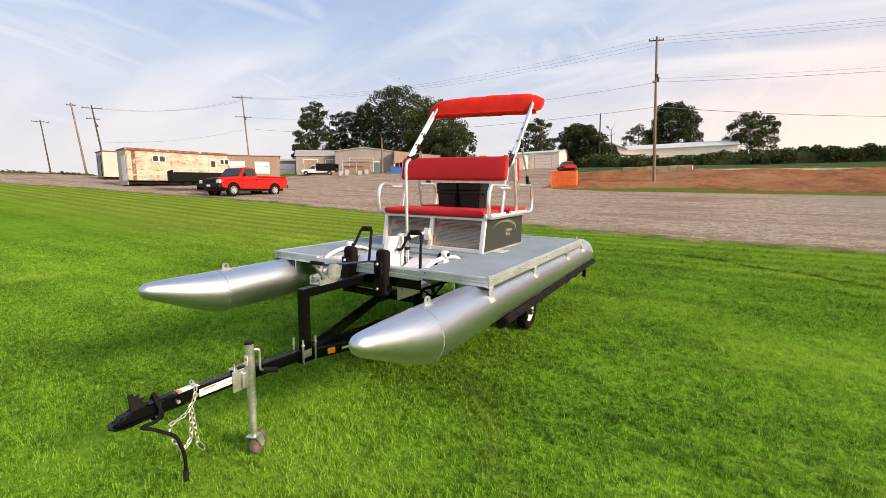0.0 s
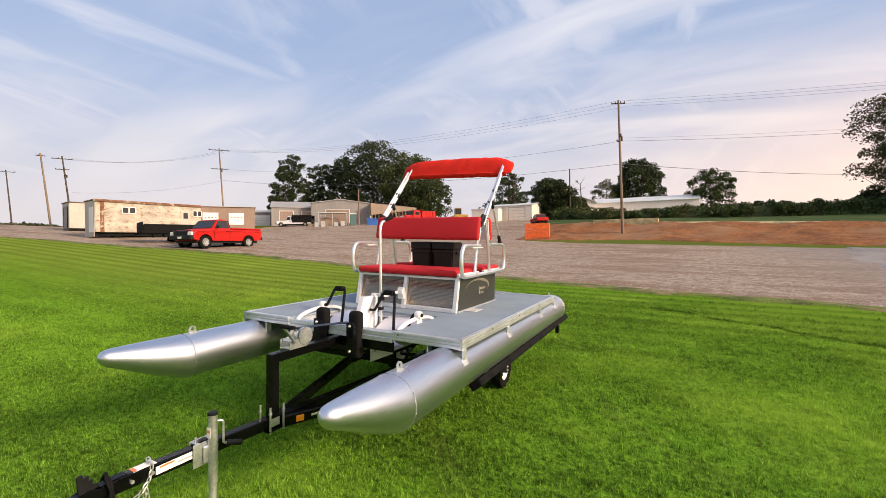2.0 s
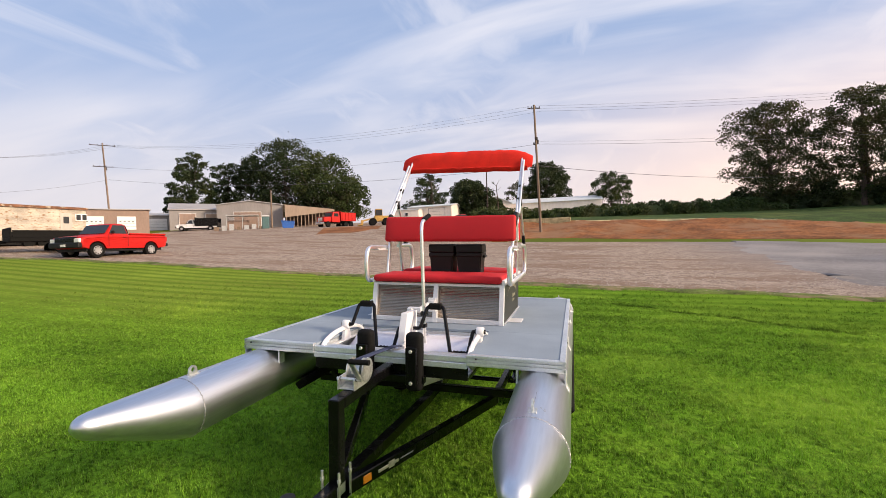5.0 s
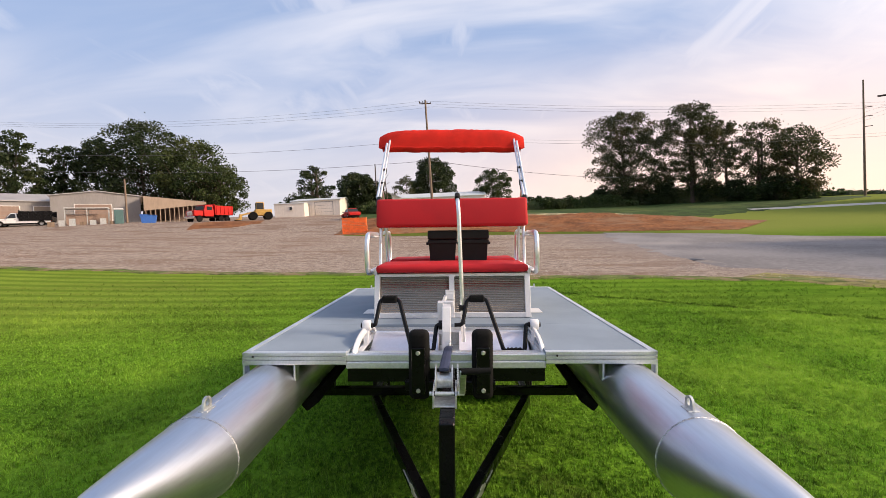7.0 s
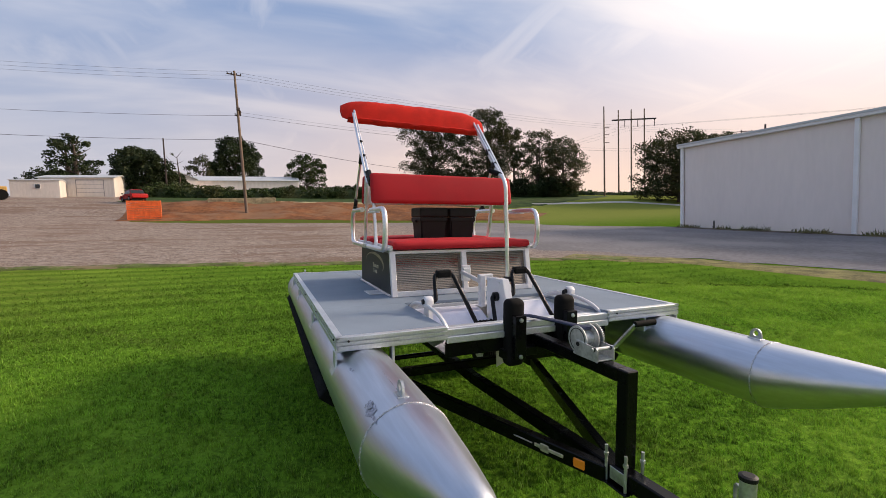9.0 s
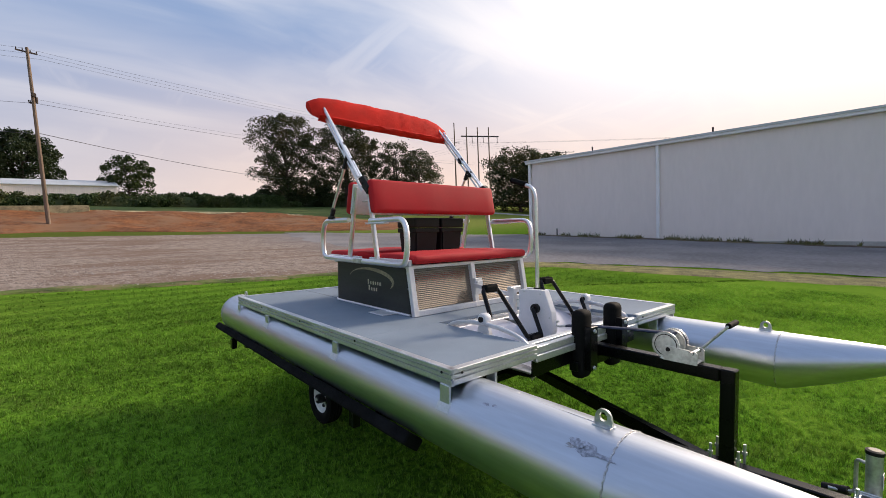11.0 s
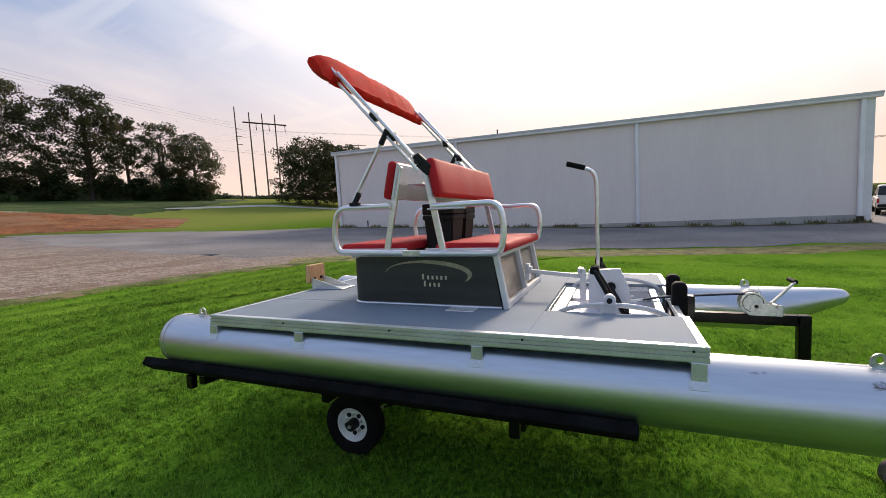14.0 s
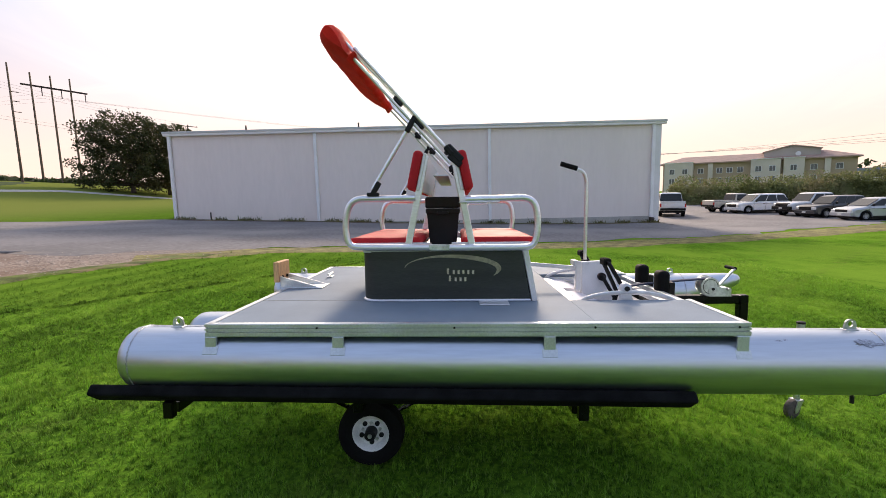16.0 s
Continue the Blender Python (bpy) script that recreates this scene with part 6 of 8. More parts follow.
def tree(name, x, y, tall, spread, seed, material="leaf_deep", trunk=0.35, low=0.2, leaf=0.36, clumps=90, each=120, tuft=0.2, waist=0.5, hollow=0.55, stems=1, bare=0.0, skew=0.0,
         label="broad leafy tree with a dark crown", group=""):
    """A tapered trunk whose limbs reach out to every clump of leaves. low: where the crown begins, waist: where it is widest, as shares of the height;
    hollow: how far the clumps keep to the crown's outside; bare: share of limbs that carry no leaves."""
    g = np.random.default_rng(seed)
    t = thing(name, facing(x, y, float(g.uniform(0, 360)) if not skew else 0.0), label, "tree", group)
    # places of the clumps, kept apart from one another
    want, centres = clumps, []
    apart = spread * 1.25 / clumps ** 0.36
    lobe = g.uniform(0, 6.28, 4)
    tries = 0
    while len(centres) < want and tries < 6000:
        tries += 1
        h = low + (0.97 - low) * g.random() ** 0.8
        rise = (h - waist) / (1.0 - waist) if h > waist else (waist - h) / (waist - low + 0.12)
        reach = spread * max(0.08, 1 - abs(rise) ** 2.1) ** 0.5
        around = g.uniform(0, 2 * np.pi)
        reach *= 1 + 0.16 * np.sin(2 * around + lobe[0]) + 0.13 * np.sin(3 * around + 5 * h + lobe[1]) + 0.10 * np.sin(9 * h + lobe[2])
        r = reach * (hollow + (1 - hollow) * g.random()) if g.random() < 0.8 else reach * g.random() ** 0.6
        c = np.array([r * np.cos(around) + skew * spread * (h - 0.3), r * np.sin(around), h * tall])
        if all(np.linalg.norm((c - q) * (1, 1, 0.8)) > apart * (1 - tries / 6500) for q in centres):
            centres.append(c)
    # trunk or trunks, and a limb to each clump
    bm = bmesh.new()
    bases = []
    for k in range(stems):
        off = (k - (stems - 1) / 2) * trunk * 3.2
        way = g.normal(0, 0.035, 2) + np.array([off * 0.05, 0])
        line = [np.array([off + way[0] * tall * f + 0.25 * np.sin(5 * f + lobe[3] + k) * f, way[1] * tall * f + 0.2 * np.cos(4 * f + k) * f, tall * f * 0.86 - 0.4]) for f in np.linspace(0, 1, 9)]
        tube(bm, [tuple(q) for q in line], [trunk * (1.35 if i == 0 else 1.0) * (1 - 0.85 * (i / 8) ** 0.9) + 0.02 for i in range(9)], 9)
        bases.append(np.array(line))
    for c in centres:
        line = bases[int(g.integers(0, stems))]
        d = float(np.hypot(c[0], c[1]))
        z0 = np.clip(c[2] - d * g.uniform(0.45, 1.0), tall * 0.10, tall * 0.80)
        start = np.array([np.interp(z0, line[:, 2], line[:, i]) for i in range(3)])
        bow = (start + c) / 2 + np.array([0, 0, -0.10 * d]) + g.normal(0, 0.06 * d + 0.05, 3)
        pts = [start * (1 - f) ** 2 + bow * 2 * f * (1 - f) + c * f * f for f in (0, 0.28, 0.56, 0.8, 1.0)]
        thick = trunk * (0.16 + 0.20 * g.random()) * (1 - 0.5 * z0 / tall)
        tube(bm, [tuple(q) for q in pts], [thick, thick * 0.75, thick * 0.5, thick * 0.3, 0.018], 5)
    part("trunk", bm, "bark", t, "grey-brown trunk and limbs", True)
    leaves = []
    for c in centres:
        if g.random() < bare:
            continue
        rc = spread * tuft * g.uniform(0.65, 1.3) + 0.15
        n = int(each * g.uniform(0.6, 1.25))
        d = g.normal(0, 1, (n, 3))
        d /= np.linalg.norm(d, axis=1, keepdims=True)
        d[:, 2] = np.where((d[:, 2] < -0.5) & (g.random(n) < 0.6), -d[:, 2], d[:, 2])
        leaves.append(c + d * rc * g.uniform(0.1, 1.0, (n, 1)) ** 0.5 * np.array([1, 1, 0.84]))
        # thin sprays back along the limb
        k = max(2, n // 7)
        f = g.uniform(0.45, 1.0, (k, 1))
        leaves.append(c * f + np.array([0, 0, c[2]]) * (1 - f) * 0.85 + g.normal(0, rc * 0.5, (k, 3)))
    bulk("crown", (q := leaf_quads(np.concatenate(leaves), leaf, g)), np.arange(len(q)).reshape(-1, 4), material, "", "", "", t)
    return t


def tree_at(name, az, d, top_el, **k):
    x, y = at_bearing(az, d)
    tall = 1.6 + d * math.tan(radians(top_el)) - gz(x, y)
    return tree(name, x, y, tall, **k)


# behind the sheds
for i, (az, dd, el, sp, cl, m, wst) in enumerate(((-45.8, 112, 11.4, 4.2, 75, "leaf_deep", 0.42), (-42.3, 118, 10.5, 4.2, 56, "leaf_deep", 0.4), (-39.6, 116, 11.2, 5.2, 64, "leaf_deep", 0.45),
                                                 (-35.6, 110, 13.2, 8.0, 130, "leaf_deep", 0.55), (-31.0, 106, 12.0, 7.2, 110, "leaf_green", 0.5), (-28.2, 100, 9.2, 5.2, 56, "leaf_green", 0.45), (-47.6, 116, 6.4, 2.8, 30, "leaf_deep", 0.4))):
    tree_at("tree", az, dd, el, spread=sp, seed=20 + i, material=m, trunk=0.5 if sp > 5 else 0.32, leaf=0.44, low=0.08, clumps=cl, each=150, tuft=0.22, waist=wst, hollow=0.5,
            label="tall dense dark green tree behind the sheds", group="trees behind the sheds")
# along the far bank
for i, (az, dd, el, sp, cl, ec, lo, wst, st, tf) in enumerate(((21.1, 98, 13.5, 6.6, 120, 210, 0.12, 0.52, 1, 0.20), (24.4, 102, 7.6, 3.2, 30, 140, 0.12, 0.6, 1, 0.26), (28.1, 99, 13.2, 5.6, 96, 210, 0.12, 0.66, 2, 0.22),
                                                               (31.3, 103, 10.6, 3.2, 44, 120, 0.10, 0.55, 1, 0.23), (34.3, 101, 10.3, 5.0, 74, 120, 0.10, 0.6, 2, 0.20), (37.4, 99, 9.2, 4.9, 70, 150, 0.05, 0.5, 1, 0.21))):
    tree_at("tree", az, dd, el, spread=sp, seed=50 + i, material="leaf_warm", trunk=0.42, leaf=0.34, low=lo, clumps=cl, each=ec, tuft=tf, waist=wst, hollow=0.45, stems=st,
            label="tall backlit tree with gaps in its crown", group="trees along the far bank")
for i, (az, dd, el, sp) in enumerate(((18.2, 96, 4.6, 2.6), (21.6, 97, 4.4, 2.8), (25.2, 98, 4.8, 2.6), (29.2, 99, 4.6, 2.6), (32.0, 98, 4.4, 2.4), (35.6, 97, 4.6, 2.6))):
    tree_at("bush", az, dd, el, spread=sp, seed=80 + i, material="leaf_deep", trunk=0.10, leaf=0.36, low=0.04, clumps=34, each=110, tuft=0.26, waist=0.35, hollow=0.4,
            label="dark bush at the foot of the far trees", group="bushes beneath the far trees")
tree_at("tree", 50.2, 92, 8.7, spread=6.8, seed=60, material="leaf_warm", trunk=0.35, leaf=0.36, low=0.06, clumps=120, each=170, tuft=0.2, waist=0.5, label="rounded dark tree beyond the metal building")
tree_at("tree", 53.6, 95, 8.0, spread=6.2, seed=66, material="leaf_warm", trunk=0.3, leaf=0.36, low=0.08, clumps=90, each=170, tuft=0.2, waist=0.5, label="rounded dark tree beyond the metal building")
tree_at("tree", -17.7, 122, 9.3, spread=4.2, seed=61, trunk=0.85, leaf=0.5, low=0.38, clumps=34, each=130, tuft=0.26, waist=0.7, hollow=0.55, stems=2, bare=0.12, label="half bare pollarded tree with thick limbs")
tree_at("tree", -19.4, 118, 5.9, spread=4.2, seed=67, trunk=0.2, leaf=0.45, low=0.12, clumps=40, each=90, tuft=0.22, label="small leafy tree beside the garage")
tree_at("tree", -12.5, 96, 8.2, spread=4.6, seed=62, trunk=0.3, leaf=0.42, low=0.05, clumps=110, each=150, tuft=0.2, waist=0.45, label="dense dark rounded tree beyond the garage")
tree_at("tree", -9.9, 98, 6.0, spread=3.6, seed=68, trunk=0.3, leaf=0.42, low=0.04, clumps=60, each=140, tuft=0.22, waist=0.4, label="dense dark rounded tree beyond the garage")
tree_at("tree", -8.8, 96, 8.7, spread=1.5, seed=69, trunk=0.24, leaf=0.3, low=0.6, clumps=7, each=12, tuft=0.25, waist=0.8, bare=0.6, label="dead bare snag beside the pole")
tree_at("tree", -2.75, 140, 9.9, spread=6.6, seed=63, trunk=0.4, leaf=0.5, low=0.12, clumps=100, each=230, tuft=0.23, waist=0.52, label="full rounded tree on the rise")
tree_at("tree", -6.3, 130, 7.9, spread=3.4, seed=64, material="leaf_warm", trunk=0.25, leaf=0.42, low=0.2, clumps=40, each=64, tuft=0.2, waist=0.6, label="thin pale tree on the rise")
tree_at("tree", 5.1, 112, 8.0, spread=4.2, seed=65, material="leaf_green", trunk=0.22, leaf=0.38, low=0.18, clumps=60, each=150, tuft=0.22, waist=0.52, label="small rounded tree on the rise")


def hedge(name, line, tall, deep, leaves, seed, material, label, leaf=0.45, lump=0.42):
    """A bank of shrubs along a line: many rounded lumps of leaves of uneven height."""
    g = np.random.default_rng(seed)
    line = np.array(line, float)
    seg = np.r_[0, np.cumsum(np.hypot(*np.diff(line, axis=0).T))]
    count = max(6, int(seg[-1] / (tall * lump) * 5.0))
    s = g.uniform(0, seg[-1], count)
    cx, cy = np.interp(s, seg, line[:, 0]) + g.normal(0, deep * 0.36, count), np.interp(s, seg, line[:, 1]) + g.normal(0, deep * 0.36, count)
    top_ = tall * np.array([0.74 + 0.5 * noise.noise((a * 0.10, seed, 0)) + 0.35 * noise.noise((a * 0.45, seed, 5)) for a in s]) * g.uniform(0.7, 1.12, count)
    rad = np.clip(tall * lump * g.uniform(0.55, 1.15, count), 0.3, top_ * 0.8)
    pick = g.integers(0, count, leaves)
    d = g.normal(0, 1, (leaves, 3))
    d /= np.linalg.norm(d, axis=1, keepdims=True)
    low_ = g.random(leaves) < 0.3
    cz = np.where(low_, g.random(leaves) * top_[pick] * 0.6, top_[pick] - rad[pick] * 0.8)
    pos = np.stack([cx[pick], cy[pick], cz], -1) + d * (rad[pick] * g.uniform(0.3, 1.0, leaves) ** 0.4)[:, None] * np.array([1.1, 1.1, 0.8])
    pos[:, 2] = ground_z(pos[:, 0], pos[:, 1]) + np.abs(pos[:, 2])
    quad = leaf_quads(pos, leaf, g)
    # dense heart of twigs and leaves
    m = max(int(seg[-1] / 1.2), 4)
    t_ = np.linspace(0, seg[-1], m)
    cx, cy = np.interp(t_, seg, line[:, 0]), np.interp(t_, seg, line[:, 1])
    hump = np.array([0.55 + 0.3 * noise.noise((a * 0.10, seed, 0)) + 0.15 * noise.noise((a * 0.9, seed, 7)) for a in t_]) * tall
    wx = g.normal(0, 0.3, m)
    ring = [(cx + wx, cy - deep * 0.5, -0.2), (cx, cy - deep * 0.3, hump * 0.8), (cx + wx, cy, hump), (cx, cy + deep * 0.3, hump * 0.8), (cx, cy + deep * 0.5, -0.2)]
    core = np.stack([np.stack([a, b, ground_z(a, b) + c], -1) for a, b, c in ring], 1).reshape(-1, 3)
    i = np.arange(m - 1)[:, None] * 5 + np.arange(4)[None]
    core_faces = np.stack([i, i + 1, i + 6, i + 5], -1).reshape(-1, 4) + 4 * leaves
    return bulk(name, np.concatenate([quad, core]), np.concatenate([np.arange(4 * leaves).reshape(-1, 4), core_faces]), material, label, "shrubs")


hedge("hedge", [(-18.5, 86), (-10, 84), (8, 84), (22, 84), (36, 86)], 2.7, 2.4, 34000, 3, "leaf_hedge", "overgrown green hedge along the top of the rise", 0.38)
hedge("undergrowth", [(30, 92), (46, 86), (62, 76)], 4.6, 2.8, 16000, 5, "leaf_hedge", "dark undergrowth beneath the far trees", 0.38, 0.3)
hedge("bushes", [at_bearing(a, dd, (-3.36, 1.47)) for a, dd in ((117.2, 75), (119, 74), (121, 74), (126, 76), (136, 78))], 5.2, 3.6, 34000, 6, "leaf_bush", "wild bushes behind the parked vehicles", 0.26, 0.34)
hedge("scrub", [at_bearing(a, dd, (-3.36, 1.47)) for a, dd in ((111.5, 74), (115, 74), (118.5, 74))], 2.6, 2.6, 9000, 16, "leaf_bush", "low tangled scrub behind the parked vehicles", 0.24, 0.34)
hedge("far_shrubs", [at_bearing(a, dd, (2.45, -2.83)) for a, dd in ((-76, 128), (-73, 126), (-70.8, 120), (-68.5, 124))], 1.1, 2.0, 900, 7, "leaf_warm", "low scrub at the far field edge", 0.5)
hedge("field_edge", [(48, 96), (80, 84), (120, 60)], 1.6, 3.0, 3500, 8, "leaf_hedge", "low green growth along the far field", 0.6)

# ---- poles and wires ----
def utility_pole(x, y, tall, lean_x=0.0, arms=((0.5, 1.2),), material="pole_wood", turn=0.0, label="wooden utility pole with crossarms", gear=True):
    t = thing("utility_pole", facing(x, y, turn), label, "utility pole", "utility poles")
    part("post", rod([(0, 0, -0.3), (lean_x * 0.5, 0, tall * 0.5), (lean_x, 0, tall)], [0.17, 0.14, 0.11], 10), material, t, "", True)
    for drop, half in arms:
        arm = part("crossarm", beam(bmesh.new(), (lean_x - half, 0.14, tall - drop), (lean_x + half, 0.14, tall - drop), 0.10, 0.12, 0.01), "pole_dark", t)
        for k in (-0.92, -0.35, 0.35, 0.92):
            part("insulator", turned([(0.03, 0), (0.05, 0.05), (0.035, 0.09), (0.05, 0.12), (0.02, 0.18)], (lean_x + k * half, 0.14, tall - drop + 0.06), "z", 8), "pole_dark", arm)
    if gear:
        part("fixture", cube(lean_x * 0.7 - 0.16, lean_x * 0.7 + 0.16, -0.24, -0.12, tall * 0.73, tall * 0.73 + 0.32, 0.02), "pole_dark", t)
        part("fixture", turned([(0.11, 0), (0.11, 0.5)], (lean_x * 0.7 + 0.22, 0.0, tall * 0.70), "z", 10), "pole_dark", t)
    return t


P1 = (-2.6, 51.6)
P2 = at_bearing(-53.8, 100, (2.4, -2.8))
PB = at_bearing(-69.1, 98, (2.4, -2.8))
PC = at_bearing(-67.5, 104, (2.4, -2.8))
PA = at_bearing(-71.8, 140, (2.4, -2.8))
PD = at_bearing(58.7, 105, (-3.4, 1.4))
utility_pole(*P1, 15.6, -0.35, ((0.35, 0.75), (4.7, 0.18)), turn=20)
utility_pole(*P2, 16.1, -0.8, ((0.4, 1.9), (4.2, 1.5)), turn=48)
utility_pole(*PB, 12.2, -1.2, ((0.4, 0.6),), turn=60, gear=False)
utility_pole(*PC, 12.9, -1.3, ((0.5, 1.5), (2.4, 1.0)), "pole_dark", turn=60)
utility_pole(*PA, 13.0, -0.9, ((0.4, 1.6),), "pole_dark", turn=70, gear=False)
utility_pole(*PD, 13.8, 0.0, ((0.3, 1.9),), "pole_dark", turn=-40, gear=False)
px, py = at_bearing(-37.3, 84)
utility_pole(px, py, 6.8, 0.0, (), turn=0, gear=False, label="short wooden pole beside the sheds")
px, py = at_bearing(-10.0, 92)
utility_pole(px, py, 10.4, 0.0, (), "pole_dark", 0, gear=False, label="bare dark pole before the trees")

# H frame line and a single tall pole
hx = [at_bearing(az, 118, (-1.46, -2.14)) for az in (44.3, 45.7, 47.1)]
hf = thing("transmission_tower", pose(0, 0, 0), "three-legged timber transmission frame with a crossarm", "utility pole")
tops = []
for x, y in hx:
    z = gz(x, y)
    part("leg", rod([(x, y, z - 0.5), (x, y, z + 20.6)], [0.21, 0.13], 8), "pole_wood", hf, "", True)
    tops.append(Vector((x, y, z + 18.2)))
e = (tops[2] - tops[0]).normalized()
part("crossarm", beam(bmesh.new(), tops[0] - e * 1.5, tops[2] + e * 2.6, 0.2, 0.3), "pole_dark", hf)
for p in (tops[0].lerp(tops[1], 0.5), tops[1].lerp(tops[2], 0.5), tops[2] + e * 2.2):
    part("insulator_string", rod([p, p - Vector((0, 0, 1.7))], 0.09, 6), "pole_dark", hf)
x, y = at_bearing(42.7, 110, (-1.46, -2.14))
t = thing("transmission_pole", facing(x, y, 0), "tall single timber pole with stub arms", "utility pole")
part("post", rod([(0, 0, -0.5), (0, 0, 20.4)], [0.21, 0.12], 8), "pole_wood", t, "", True)
for z in (15.6, 14.0, 12.2):
    part("stub_arm", rod([(0, 0, z), (1.5, 0, z + 0.1)], 0.07, 6), "pole_dark", t)


def wire(points, sag, r=0.016, label="thin black overhead power wire"):
    pts = []
    for a, b in zip(points, points[1:]):
        a, b = Vector(a), Vector(b)
        for i in range(25):
            q = i / 24
            p = a.lerp(b, q)
            p.z -= 4 * sag * q * (1 - q)
            pts.append(p)
    bm = rod(pts, r, 4)
    return tagged(part("overhead_wire", bm, "wire"), label, "wire", "overhead wires")


def top(p, h, dx=0.0):
    return (p[0] + dx, p[1], gz(*p) + h)


for k, dx in enumerate((-0.6, 0.0, 0.6)):
    wire([top(P1, 15.55 - 0.38 * k, dx), top(PD, 13.8 - 0.35 * k, dx * 1.6)], 1.6, 0.009)
    wire([top(P1, 15.55 - 0.38 * k, dx), top(P2, 16.0 - 0.3 * k, dx * 1.6 - 0.4)], 1.9, 0.009)
    wire([top(P2, 15.8 - 0.25 * k, dx * 1.6 - 0.4), top(PC, 12.5, dx * 1.6 - 0.5)], 1.3, 0.012)
wire([top(P1, 11.25), top(PD, 10.9)], 2.0, 0.008)
wire([top(P1, 10.9), top(PD, 10.5)], 2.0, 0.014)
wire([top(P1, 10.9), top(P2, 11.9)], 1.8, 0.014)
wire([top(P1, 8.3), (46, 98, 12.5)], 0.9, 0.028, "thick black overhead cable")
wire([top(P1, 8.3), top(P2, 9.6)], 1.6, 0.018, "thick black overhead cable")
wire([top(P2, 9.6), top(PC, 6.4)], 0.9, 0.014)
far = [at_bearing(az, 260) for az in (8, 118)]
for j, p in enumerate(tops):
    q = tops[j] - Vector((0, 0, 1.7))
    wire([(far[1][0] * 0.9, far[1][1] + 40, 21), q, (far[0][0] + 60, far[0][1], 30)], 3.0, 0.011)

for za, zb in ((9.6, 11.6), (9.9, 10.6), (10.2, 9.9), (10.4, 9.4)):
    wire([(*at_bearing(108, 125, (-3.36, 1.47)), za), (*at_bearing(140, 118, (-3.36, 1.47)), zb)], 0.5, 0.02)

# ---- vehicles ----
def road_wheel(parent, x, y, r, wide, side):
    w_ = part("wheel", turned([(0.02, 0.0), (r * 0.30, 0.01), (r * 0.55, 0.03), (r * 0.60, 0.0), (r * 0.62, -wide * 0.4)], (0, 0, 0), "x", 20), "rim_silver", parent, "alloy wheel", True)
    w_.matrix_local = Matrix.Translation((x, y, r)) @ (Matrix.Identity(4) if side > 0 else Matrix.Rotation(math.pi, 4, "Z"))
    for k in range(8):
        a = 2 * math.pi * k / 8
        part("rim_hole", turned([(0.002, 0.034), (r * 0.075, 0.034), (r * 0.085, 0.015)], (0, r * 0.44 * math.cos(a), r * 0.44 * math.sin(a)), "x", 8), "black_rubber", w_)
    part("tyre", turned([(r * 0.60, 0.012), (r * 0.75, 0.03), (r * 0.93, 0.022), (r, -0.01), (r, -wide + 0.02), (r * 0.92, -wide), (r * 0.6, -wide)], (0, 0, 0), "x", 24, False), "black_rubber", w_, "black tyre", True)


def loft(bm, sections):
    """Joins closed rings of equal size, capped at both ends."""
    rings = [[bm.verts.new(p) for p in s] for s in sections]
    n = len(rings[0])
    for a, b in zip(rings, rings[1:]):
        for i in range(n):
            bm.faces.new((a[i], a[(i + 1) % n], b[(i + 1) % n], b[i]))
    bm.faces.new(rings[0][::-1])
    bm.faces.new(rings[-1])
    return bm


